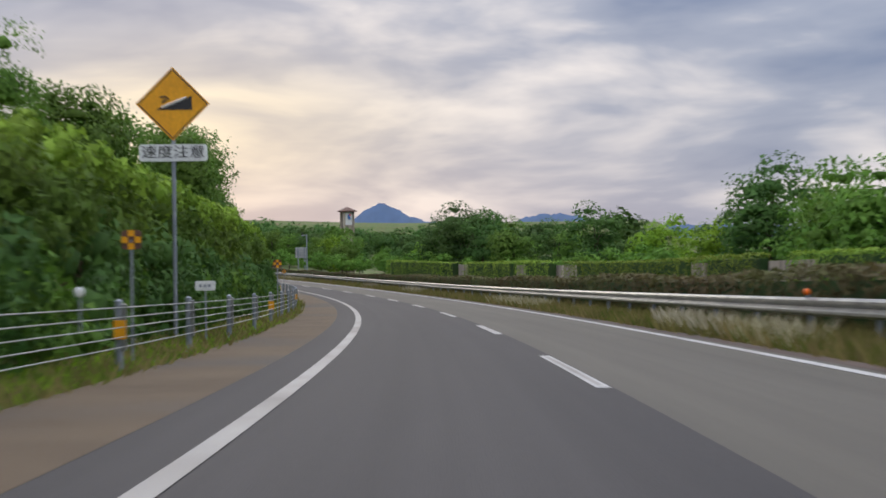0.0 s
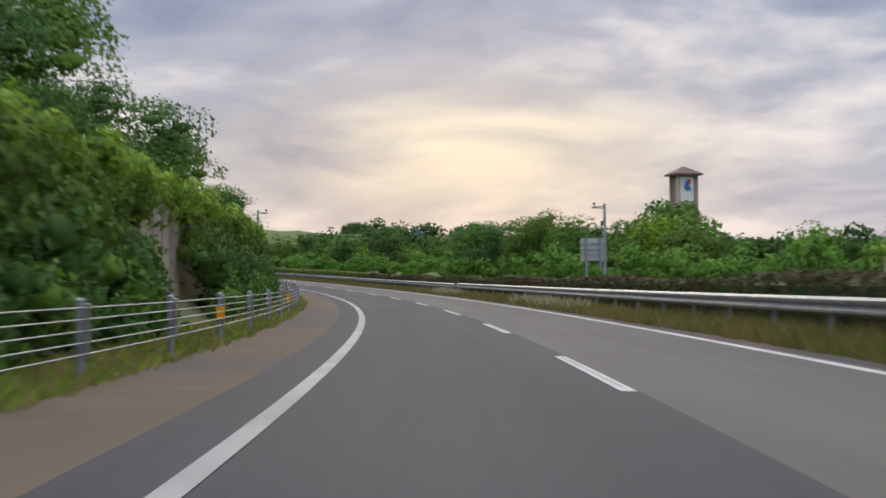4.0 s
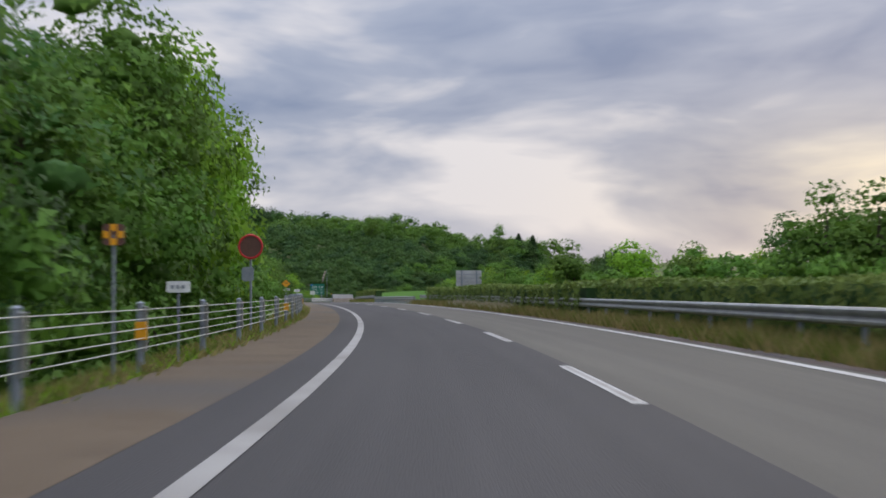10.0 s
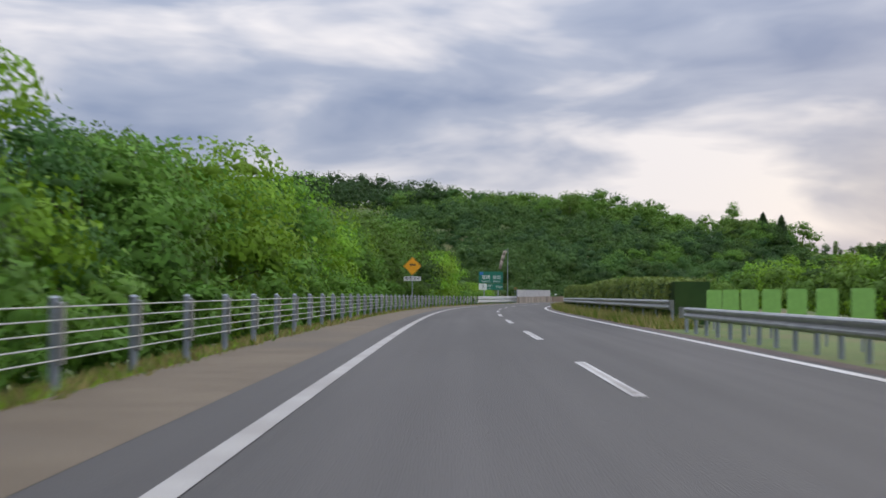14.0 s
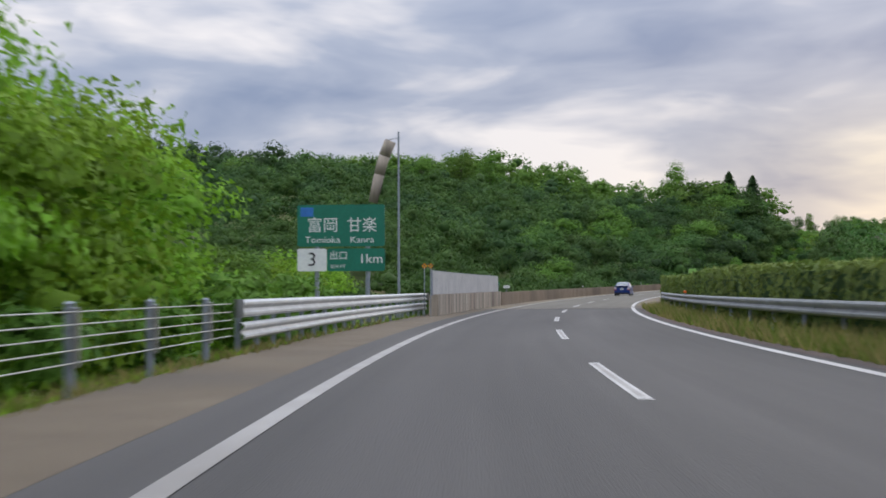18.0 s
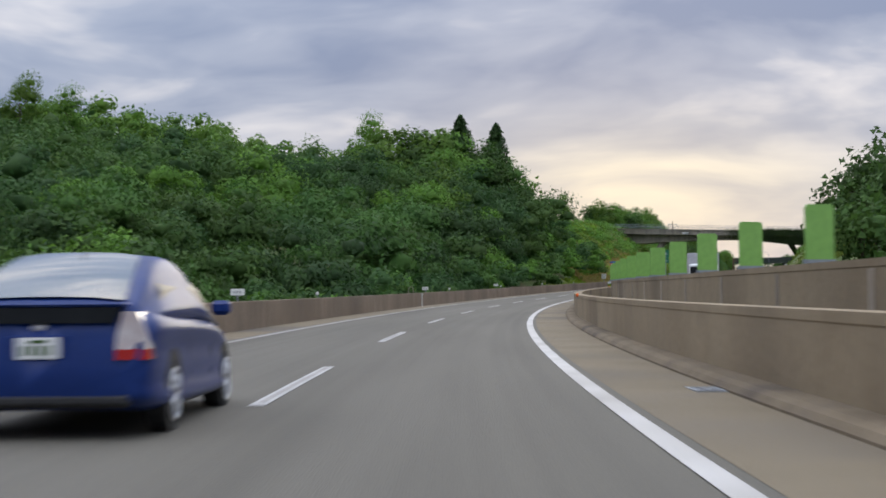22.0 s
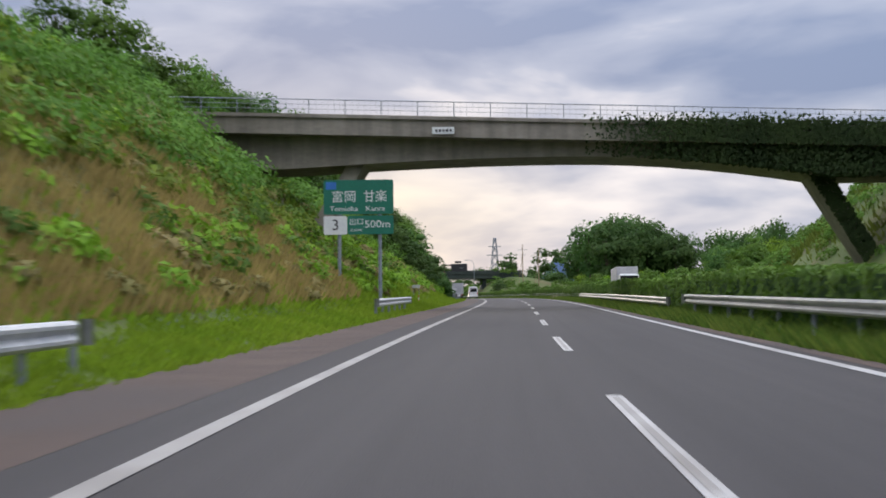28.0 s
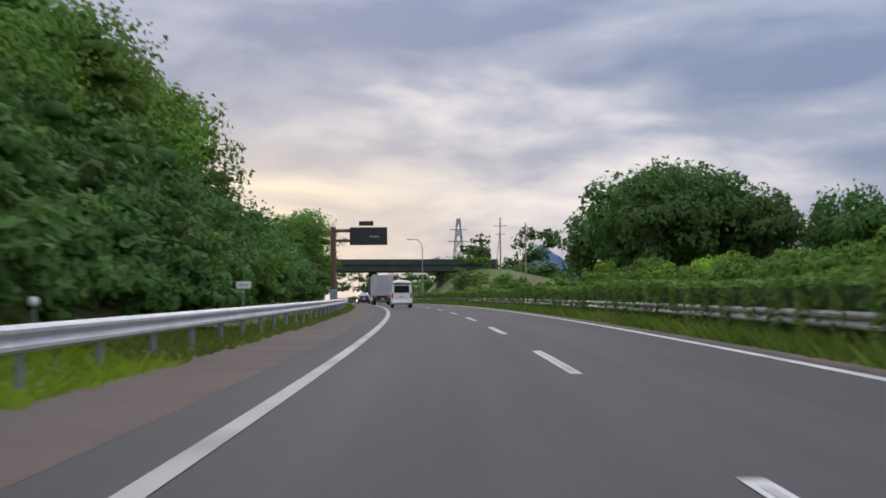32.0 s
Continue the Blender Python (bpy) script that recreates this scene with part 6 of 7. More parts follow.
def camera_mast(s, off, top, arm, cabinet=True):
    root = tagged(empty("camera_mast", stand(s, off)), "grey steel mast with a short arm and a small round device", "mast")
    bm = bmesh.new()
    rod(bm, (0, 0, -0.3), (0, 0, top), 0.15, 0.10, sides=12)
    part("mast", bm, M["galv_dull"], root)
    bm = bmesh.new()
    rod(bm, (-0.1 * arm, 0, top - 0.22), (1.05 * arm, 0, top - 0.3), 0.05, sides=8)
    rod(bm, (-0.1 * arm, 0, top - 0.38), (0.9 * arm, 0, top - 0.36), 0.03, sides=8)
    part("arm", bm, M["galv_dull"], root)
    bm = bmesh.new()
    bmesh.ops.create_uvsphere(bm, u_segments=12, v_segments=8, radius=0.11, matrix=Matrix.Translation((0.85 * arm, 0, top - 0.02)))
    rod(bm, (0.85 * arm, 0, top - 0.3), (0.85 * arm, 0, top), 0.03, sides=6)
    part("device", bm, M["trim"], root)
    if cabinet:
        bm = bmesh.new()
        box(bm, -0.32, 0.12, -0.42, -0.12, 0.2, 1.75, 0.02)
        part("cabinet", bm, M["galv_dull"], root)


camera_mast(304.4, -6.85, 8.0, 1)
camera_mast(266.5, 18.9, 7.0, -1, cabinet=False)


def emergency_phone(s, off, h):
    root = tagged(empty("emergency_phone_sign", stand(s, off)), "white emergency telephone sign box on a post", "phone sign")
    posts(root, [0], h, 0.05)
    bm = bmesh.new()
    box(bm, -0.33, 0.33, -0.08, 0.04, h - 0.05, h + 0.75, 0.02)
    b = part("box", bm, M["white"], root)
    bm = bmesh.new()
    for x0, x1, z0, z1 in ((-0.24, -0.21, 0.08, 0.60), (0.21, 0.24, 0.08, 0.60), (-0.24, 0.24, 0.05, 0.08), (-0.24, 0.24, 0.60, 0.63)):
        box(bm, x0, x1, -0.09, -0.081, h + z0, h + z1)
    part("frame", bm, M["black"], b)
    bm = bmesh.new()
    rod(bm, (-0.10, -0.09, h + 0.48), (-0.06, -0.09, h + 0.26), 0.03, sides=6)
    rod(bm, (-0.06, -0.09, h + 0.26), (0.11, -0.09, h + 0.16), 0.03, sides=6)
    part("handset", bm, M["black"], b)


emergency_phone(1049.5, -7.3, 1.28)
emergency_phone(309, -7.2, 1.0)


def town_board():
    s, x0, x1 = 1063.5, -0.72, 0.72
    root = tagged(empty("town_board", stand(s, -8.0)), "tall town welcome board with red and blue picture on posts", "sign board")
    posts(root, [x0 + 0.02, x1 - 0.02], 3.7, 0.035, "brown_steel", -0.6)
    pic = board(root, x0, x1, 2.7, 3.95, "red", "picture")
    bm = bmesh.new()
    plate(bm, [(x0, 3.70), (x1, 3.80), (x1, 4.06), (x0 + 0.1, 3.98), (x0, 3.90)], -0.03, -0.016)
    part("picture_roof", bm, M["blue"], pic)
    bm = bmesh.new()
    plate(bm, [(0.25, 2.72), (0.66, 2.72), (0.62, 3.25), (0.45, 3.45), (0.28, 3.2)], -0.03, -0.017)
    part("picture_shape", bm, M["blue"], pic)
    bm = bmesh.new()
    for i in range(3):
        for z in (2.75, 3.2, 3.45):
            if i == 2 and z < 3.4:
                continue
            box(bm, -0.62 + 0.28 * i, -0.44 + 0.28 * i, -0.028, -0.016, z, z + (0.28 if z < 3 else 0.15))
    part("picture_windows", bm, M["white"], pic)
    pl = board(root, x0, x1, 1.78, 2.68, "panel_grey", "name_panel")
    lettering("富岡市", 0.5, M["black"], pl, 0, 2.30, -0.02, 1.1)
    white = board(root, -1.25, -0.7, 1.0, 1.28, "white", "small_plate")


town_board()


def back_of_sign(s, o0, o1, low, top):
    w = o1 - o0
    root = tagged(empty("large_road_sign", stand(s, (o0 + o1) / 2)), "grey back of a large road sign for the opposite carriageway", "road sign")
    posts(root, [-w * 0.28, w * 0.30], top, 0.11)
    pn = board(root, -w / 2, w / 2, low, top, "panel_grey", "board", 0.22)
    for z in (0.25, 0.5, 0.75):
        bm = bmesh.new()
        box(bm, -w / 2 + 0.05, w / 2 - 0.05, 0.14, 0.20, low + (top - low) * z - 0.04, low + (top - low) * z + 0.04)
        part("stiffener", bm, M["galv_dull"], root)


back_of_sign(590.8, 18.6, 22.4, 2.3, 4.6)
back_of_sign(279, 20.2, 22.4, 2.5, 4.5)


def torn_banner_pole():
    s, off = 733, -6.85
    root = tagged(empty("wind_sock_pole", stand(s, off)), "tall thin pole with a limp grey wind sock", "wind sock")
    bm = bmesh.new()
    rod(bm, (0, 0, -0.5), (0, 0, 7.95), 0.06, 0.04, sides=10)
    part("pole", bm, M["galv_dull"], root)
    bm = bmesh.new()
    pts = [Vector((-0.35, 0, 7.55)), Vector((-0.62, 0.02, 6.9)), Vector((-0.85, 0.04, 6.1)), Vector((-1.12, 0.05, 4.9))]
    for a, b, r0, r1 in zip(pts[:-1], pts[1:], (0.26, 0.25, 0.23), (0.25, 0.23, 0.20)):
        rod(bm, a, b, r0, r1, sides=12)
    part("sock", bm, M["concrete_pale"], root, "faded grey cloth sock", smooth=True)
    bm = bmesh.new()
    rod(bm, (-0.62, 0, 7.56), (0.06, 0, 7.7), 0.02, sides=6)
    part("hoop", bm, M["galv_dull"], root)


torn_banner_pole()


def message_gantry():
    s = 1320
    root = tagged(empty("message_sign", stand(s, -7.5)), "dark brown cantilever gantry with an unlit message board", "message sign")
    bm = bmesh.new()
    rod(bm, (0, 0, -0.4), (0, 0, 6.5), 0.24, 0.20, sides=12)
    part("column", bm, M["brown_steel"], root)
    bm = bmesh.new()
    rod(bm, (0, 0, 6.2), (4.2, 0, 6.2), 0.14, sides=10)
    rod(bm, (0, 0, 5.4), (4.2, 0, 5.4), 0.12, sides=10)
    part("arm", bm, M["brown_steel"], root)
    bm = bmesh.new()
    box(bm, 1.3, 4.3, -0.35, 0.25, 5.05, 6.45, 0.03)
    b = part("message_board", bm, M["trim"], root)
    bm = bmesh.new()
    box(bm, 2.05, 3.2, -0.2, 0.1, 6.6, 6.95, 0.02)
    part("top_plate", bm, M["trim"], root)
    bm = bmesh.new()
    for i in range(6):
        box(bm, 2.9 + i * 0.13, 2.98 + i * 0.13, -0.36, -0.352, 5.65, 5.75)
    part("display_bars", bm, M["panel_grey"], b)
    bm = bmesh.new()
    box(bm, -0.3, 0.3, -0.55, -0.2, 0.3, 1.5, 0.02)
    part("control_box", bm, M["galv_dull"], root)


message_gantry()


def pylon(s, off, height, kind, lean=0.0):
    root = tagged(empty("utility_pole", stand(s, off, float(terrain(s, off)) - 0.3)), "concrete utility pole with crossarms and insulators" if kind == "pole" else "distant lattice power pylon", "utility pole")
    bm = bmesh.new()
    if kind == "pole":
        rod(bm, (0, 0, 0), (0, 0, height), 0.19, 0.11, sides=10)
        part("pole", bm, M["concrete"], root)
        bm = bmesh.new()
        rod(bm, (-0.06, 0, height * 0.84), (-1.6, 0, 0.0), 0.06, sides=6)
        part("stay", bm, M["concrete"], root)
        for z, w in ((height * 0.90, 1.3), (height * 0.80, 0.9)):
            bm = bmesh.new()
            box(bm, -w, w, -0.05, 0.05, z - 0.06, z + 0.06)
            a = part("crossarm", bm, M["galv_dull"], root)
            bm = bmesh.new()
            for x in (-w * 0.9, -w * 0.4, w * 0.4, w * 0.9):
                rod(bm, (x, 0, z + 0.05), (x, 0, z + 0.28), 0.05, 0.03, sides=6)
            part("insulators", bm, M["white"], a)
    else:
        t = height * 0.10
        for sx in (-1, 1):
            for sy in (-1, 1):
                rod(bm, (sx * t, sy * t, 0), (sx * 0.4, sy * 0.4, height), 0.22, 0.12, sides=5)
        part("legs", bm, M["galv_dull"], root)
        bm = bmesh.new()
        n = 8
        for i in range(n):
            za, zb = height * i / n, height * (i + 1) / n
            ta, tb = t + (0.4 - t) * i / n, t + (0.4 - t) * (i + 1) / n
            for sy in (-1, 1):
                rod(bm, (-ta, sy * ta, za), (tb, sy * tb, zb), 0.1, sides=4)
                rod(bm, (ta, sy * ta, za), (-tb, sy * tb, zb), 0.1, sides=4)
        part("bracing", bm, M["galv_dull"], root)
        for z, w in ((0.72, 3.4), (0.86, 2.6)):
            bm = bmesh.new()
            rod(bm, (-w, 0, height * z), (w, 0, height * z), 0.16, 0.16, sides=5)
            part("crossarm", bm, M["galv_dull"], root)


for s, o, top, kind in ((1157, -23.5, 18.0, "pole"), (1116, 31, 19.8, "pole"), (1102, 36, 17.5, "pole"), (1180, 40, 14.5, "pole"), (1228, -20, 16.2, "pole"), (1330, -17.0, 13.0, "pole"), (1476.6, 27.4, 16.3, "pole"), (1470, 31, 15.0, "pole"), (1640, 48, 26.0, "pylon")):
    pylon(s, o, top - float(terrain(s, o)), kind)


def bell_tower():
    s, o, top = 304, 39, 12.8
    root = tagged(empty("sign_tower", stand(s, o, -1.0)), "beige advertising tower with a small hipped roof and picture board", "tower")
    H = top + 1.0
    for sx in (-1, 1):
        for sy in (-1, 1):
            bm = bmesh.new()
            box(bm, sx * 1.0 - 0.2, sx * 1.0 + 0.2, sy * 1.0 - 0.2, sy * 1.0 + 0.2, 0, H - 1.1)
            part("pillar", bm, M["concrete_pale"], root)
    bm = bmesh.new()
    box(bm, -0.95, 0.95, -0.95, 0.95, 0, H - 1.0)
    part("shaft", bm, M["concrete_pale"], root)
    bm = bmesh.new()
    bmesh.ops.create_cone(bm, cap_ends=True, segments=4, radius1=2.3, radius2=0.05, depth=0.85, matrix=Matrix.Translation((0, 0, H - 0.5)) @ Matrix.Rotation(radians(45), 4, "Z"))
    box(bm, -1.6, 1.6, -1.6, 1.6, H - 1.12, H - 0.92)
    part("roof", bm, M["brown_steel"], root)
    p = board(root, -0.78, 0.78, H - 3.9, H - 1.25, "white", "picture_board", -1.02)
    bm = bmesh.new()
    plate(bm, [(-0.35, H - 2.4), (0.0, H - 2.8), (0.45, H - 2.6), (0.2, H - 2.2), (0.3, H - 1.7), (-0.1, H - 1.6)], -1.16, -1.14)
    part("picture_shape", bm, M["blue"], p)
    bm = bmesh.new()
    plate(bm, [(0.05, H - 1.9), (0.35, H - 2.1), (0.4, H - 1.6), (0.15, H - 1.5)], -1.17, -1.155)
    part("picture_patch", bm, M["red"], p)


bell_tower()


def grey_shed(s, off, w, d, h):
    root = tagged(empty("roadside_shed", stand(s, off, float(terrain(s, off)) - 0.2)), "low grey flat-roofed building behind the trees", "building")
    bm = bmesh.new()
    box(bm, -w / 2, w / 2, -d / 2, d / 2, 0, h)
    part("walls", bm, M["concrete_pale"], root)
    bm = bmesh.new()
    box(bm, -w / 2 - 0.3, w / 2 + 0.3, -d / 2 - 0.3, d / 2 + 0.3, h, h + 0.25)
    part("roof", bm, M["panel_grey"], root)


grey_shed(128, 34, 10, 14, 3.0)
grey_shed(176, 33, 8, 10, 2.6)


# ---- vehicles ----


def loft(sections, close=True):
    """sections: (y, [(x, z), ...]) half outlines from the bottom middle round to the top middle, mirrored."""
    bm = bmesh.new()
    rings = []
    for y, half in sections:
        full = [(x, z) for x, z in half] + [(-x, z) for x, z in half[::-1]]
        rings.append([bm.verts.new((x, y, z)) for x, z in full])
    n = len(rings[0])
    for a, b in zip(rings[:-1], rings[1:]):
        for i in range(n):
            bm.faces.new((a[i], a[(i + 1) % n], b[(i + 1) % n], b[i]))
    bm.faces.new(rings[0])
    bm.faces.new(rings[-1][::-1])
    bmesh.ops.recalc_face_normals(bm, faces=bm.faces)
    return bm


def wheels(root, xs, ys, r, w):
    for y in ys:
        for x in xs:
            sx = 1 if x > 0 else -1
            bm = bmesh.new()
            bmesh.ops.create_cone(bm, cap_ends=True, segments=26, radius1=r, radius2=r, depth=w, matrix=Matrix.Translation((x, y, r)) @ Matrix.Rotation(radians(90), 4, "Y"))
            bmesh.ops.bevel(bm, geom=[e for e in bm.edges if len(e.link_faces) == 2 and e.calc_face_angle(0) > 1], offset=0.03, segments=2, affect="EDGES")
            wh = part("wheel", bm, M["rubber"], root)
            bm = bmesh.new()
            xo = x + sx * (w / 2 + 0.004)
            bmesh.ops.create_cone(bm, cap_ends=True, segments=22, radius1=r * 0.30, radius2=r * 0.24, depth=0.03, matrix=Matrix.Translation((xo, y, r)) @ Matrix.Rotation(radians(90), 4, "Y"))
            for i in range(7):
                a = 2 * math.pi * i / 7
                rod(bm, (xo, y, r), (xo - sx * 0.01, y + r * 0.66 * math.cos(a), r + r * 0.66 * math.sin(a)), r * 0.10, r * 0.07, sides=5)
            for i in range(22):
                a, b = 2 * math.pi * i / 22, 2 * math.pi * (i + 1) / 22
                rod(bm, (xo, y + r * 0.66 * math.cos(a), r + r * 0.66 * math.sin(a)), (xo, y + r * 0.66 * math.cos(b), r + r * 0.66 * math.sin(b)), r * 0.05, sides=5)
            part("rim", bm, M["alloy"], wh)


def plate_bars(root, x, y, z, w=0.33, h=0.165):
    bm = bmesh.new()
    box(bm, x - w / 2, x + w / 2, y - 0.015, y, z - h / 2, z + h / 2, 0.004)
    p = part("number_plate", bm, M["white"], root)
    for i in range(4):
        bm = bmesh.new()
        box(bm, x - w * 0.36 + i * w * 0.19, x - w * 0.26 + i * w * 0.19, y - 0.02, y - 0.0155, z - h * 0.32, z + h * 0.12)
        part("plate_bar", bm, M["leaf_dark"], p)
    bm = bmesh.new()
    box(bm, x - w * 0.2, x + w * 0.2, y - 0.02, y - 0.0155, z + h * 0.24, z + h * 0.38)
    part("plate_bar", bm, M["leaf_dark"], p)


def spline(a, n):
    """Smooth curve through the rows of a, n pieces between each two."""
    a = np.asarray(a, float)
    p = np.concatenate([2 * a[:1] - a[1:2], a, 2 * a[-1:] - a[-2:-1]])
    out = []
    for i in range(len(a) - 1):
        for k in range(n):
            u = k / n
            b = ((2 - u) * u - 1) * u / 2, ((3 * u - 5) * u * u + 2) / 2, ((4 - 3 * u) * u + 1) * u / 2, (u - 1) * u * u / 2
            out.append(sum(w * p[i + q] for q, w in enumerate(b)))
    out.append(a[-1])
    return np.array(out)


def soft_loft(sections, along=4, round_=4):
    """Like loft, with the outlines and the run between them rounded off."""
    ys = [y for y, _ in sections]
    rows = np.array([np.concatenate([np.full((len(h), 1), y), np.array(h)], 1) for y, h in sections])
    rows = np.stack([spline(r, round_) for r in rows])
    k = rows.shape[1]
    dense = spline(rows.reshape(len(ys), -1), along).reshape(-1, k, 3)
    return loft([(float(r[0, 0]), [(max(0.0, float(x)), float(z)) for _, x, z in r]) for r in dense])


def hatchback(s, off, paint, label, turn=0.0):
    """Five-door hatchback, its tail at y = 0, driving along +y."""
    root = tagged(empty("car", stand(s, off, 0.0, turn)), label, "car")
    body = [
        (0.00, [(0.0, 0.34), (0.60, 0.35), (0.68, 0.44), (0.70, 0.52), (0.66, 0.58), (0.0, 0.60)]),
        (0.06, [(0.0, 0.28), (0.72, 0.29), (0.80, 0.44), (0.81, 0.60), (0.74, 0.90), (0.0, 0.98)]),
        (0.35, [(0.0, 0.22), (0.79, 0.23), (0.852, 0.45), (0.860, 0.66), (0.81, 0.97), (0.0, 1.03)]),
        (1.10, [(0.0, 0.18), (0.81, 0.20), (0.862, 0.45), (0.862, 0.68), (0.83, 0.94), (0.0, 0.98)]),
        (2.60, [(0.0, 0.18), (0.81, 0.20), (0.862, 0.42), (0.860, 0.66), (0.83, 0.90), (0.0, 0.95)]),
        (3.40, [(0.0, 0.18), (0.80, 0.20), (0.855, 0.42), (0.850, 0.62), (0.80, 0.82), (0.0, 0.92)]),
        (4.05, [(0.0, 0.20), (0.75, 0.22), (0.815, 0.40), (0.795, 0.55), (0.72, 0.68), (0.0, 0.78)]),
        (4.40, [(0.0, 0.26), (0.55, 0.28), (0.62, 0.40), (0.60, 0.50), (0.50, 0.58), (0.0, 0.64)]),
    ]
    part("body", soft_loft(body), paint, root, smooth=True)
    cabin = [
        (0.14, [(0.0, 0.90), (0.74, 0.90), (0.72, 0.96), (0.66, 1.01), (0.4, 1.045), (0.0, 1.05)]),
        (0.75, [(0.0, 0.90), (0.80, 0.92), (0.74, 1.12), (0.65, 1.27), (0.4, 1.32), (0.0, 1.335)]),
        (1.50, [(0.0, 0.90), (0.81, 0.92), (0.74, 1.20), (0.61, 1.42), (0.4, 1.47), (0.0, 1.49)]),
        (2.20, [(0.0, 0.90), (0.81, 0.92), (0.74, 1.20), (0.61, 1.42), (0.4, 1.46), (0.0, 1.48)]),
        (2.80, [(0.0, 0.90), (0.80, 0.90), (0.74, 1.08), (0.64, 1.24), (0.4, 1.29), (0.0, 1.31)]),
        (3.60, [(0.0, 0.84), (0.76, 0.84), (0.72, 0.86), (0.66, 0.88), (0.4, 0.91), (0.0, 0.92)]),
    ]
    part("cabin", soft_loft(cabin), paint, root, smooth=True)
    # tailgate window follows the roof's slope
    bm = bmesh.new()
    rows = [[bm.verts.new((x * w, y, z + 0.022 - 0.03 * abs(x) ** 3)) for x in (-1, -0.6, -0.2, 0.2, 0.6, 1)] for y, z, w in ((0.20, 1.085, 0.62), (0.45, 1.205, 0.60), (0.75, 1.325, 0.57), (1.10, 1.425, 0.53), (1.34, 1.475, 0.50))]
    for a, b in zip(rows[:-1], rows[1:]):
        for i in range(5):
            bm.faces.new((a[i], a[i + 1], b[i + 1], b[i]))
    part("rear_window", bm, M["glass_rear"], root, "rear window with sky reflection put into its pale colour", smooth=True)
    bm = bmesh.new()
    plate(bm, [(-0.58, 0.90), (0.58, 0.90), (0.62, 1.02), (-0.62, 1.02)], -0.005, 0.12)
    part("tail_pane", bm, M["glass"], root, "black lower tailgate pane")
    bm = bmesh.new()
    box(bm, -0.66, 0.66, -0.02, 0.26, 1.025, 1.06, 0.015)
    part("spoiler", bm, paint, root)
    for sx in (-1, 1):
        for y0, y1, y2, y3, lo, hi, hb, nm in ((0.70, 1.58, 1.52, 1.05, 0.97, 1.385, 1.30, "rear_side_window"), (1.66, 3.02, 2.30, 1.62, 0.95, 1.385, 1.385, "front_side_window")):
            bm = bmesh.new()
            edge = lambda z: 0.822 - 0.075 * max(0.0, (z - 0.92) / 0.28) - 0.13 * max(0.0, (z - 1.2) / 0.22) ** 1.2
            low = [(y0 + (y1 - y0) * k / 4, lo) for k in range(5)]
            mid = [(y0 + (y1 - y0) * k / 4, 1.2) for k in range(5)]
            top = [(y3 + (y2 - y3) * k / 4, hb + (hi - hb) * k / 4) for k in range(5)]
            mid = [((a[0] + b[0]) / 2, (a[1] + b[1]) / 2 + 0.02) for a, b in zip(low, top)]
            rows = [[bm.verts.new((sx * edge(z), y, z)) for y, z in r] for r in (low, mid, top)]
            for a, b in zip(rows[:-1], rows[1:]):
                for i in range(4):
                    bm.faces.new((a[i], a[i + 1], b[i + 1], b[i]))
            part(nm, bm, M["glass"], root)
        bm = bmesh.new()
        plate(bm, [(sx * 0.60, 0.70), (sx * 0.845, 0.70), (sx * 0.825, 0.82), (sx * 0.76, 0.985), (sx * 0.66, 0.99), (sx * 0.61, 0.82)], 0.0, 0.28)
        for v in bm.verts:
            v.co.y += -0.03 + 0.55 * max(0.0, abs(v.co.x) - 0.70)
        part("tail_lamp", bm, M["lamp_clear"], root, "clear tail lamp")
        bm = bmesh.new()
        plate(bm, [(sx * 0.60, 0.62), (sx * 0.85, 0.62), (sx * 0.845, 0.70), (sx * 0.60, 0.70)], -0.004, 0.28)
        for v in bm.verts:
            v.co.y += -0.032 + 0.55 * max(0.0, abs(v.co.x) - 0.70)
        part("tail_lamp_foot", bm, M["lamp_red"], root, "red foot of the tail lamp")
        bm = bmesh.new()
        box(bm, sx * 0.84 if sx > 0 else -1.02, 1.02 if sx > 0 else -0.84, 2.90, 3.02, 0.95, 1.09, 0.035)
        part("mirror", bm, paint, root)
        for y in (1.05, 2.15):
            bm = bmesh.new()
            box(bm, min(sx * 0.850, sx * 0.885), max(sx * 0.850, sx * 0.885), y, y + 0.18, 0.80, 0.83, 0.008)
            part("door_handle", bm, M["alloy"], root)
        bm = bmesh.new()
        for y in (0.62, 1.6, 2.75):
            box(bm, min(sx * 0.855, sx * 0.866), max(sx * 0.855, sx * 0.866), y, y + 0.014, 0.35, 0.90)
        part("door_gaps", bm, M["trim"], root)
        bm = bmesh.new()
        box(bm, min(sx * 0.84, sx * 0.868), max(sx * 0.84, sx * 0.868), 1.25, 3.2, 0.22, 0.30, 0.01)
        part("sill", bm, M["trim"], root)
        for y in (0.92, 3.62):
            bm = bmesh.new()
            bmesh.ops.create_cone(bm, cap_ends=True, segments=28, radius1=0.355, radius2=0.355, depth=0.06, matrix=Matrix.Translation((sx * (0.838 if y < 2 else 0.826), y, 0.335)) @ Matrix.Rotation(radians(90), 4, "Y"))
            part("wheel_arch", bm, M["trim"], root)
    bm = bmesh.new()
    box(bm, -0.70, 0.70, -0.012, 0.25, 0.25, 0.37, 0.04)
    part("rear_valance", bm, M["trim"], root)
    bm = bmesh.new()
    box(bm, -0.23, 0.23, 0.0, 0.09, 0.62, 0.81, 0.01)
    part("plate_recess", bm, paint, root)
    plate_bars(root, 0, -0.003, 0.71)
    bm = bmesh.new()
    bmesh.ops.create_uvsphere(bm, u_segments=14, v_segments=8, radius=0.06, matrix=Matrix.Translation((0, 0.035, 0.865)) @ Matrix.Diagonal((1.1, 0.3, 0.75, 1)))
    part("badge", bm, M["alloy"], root)
    bm = bmesh.new()
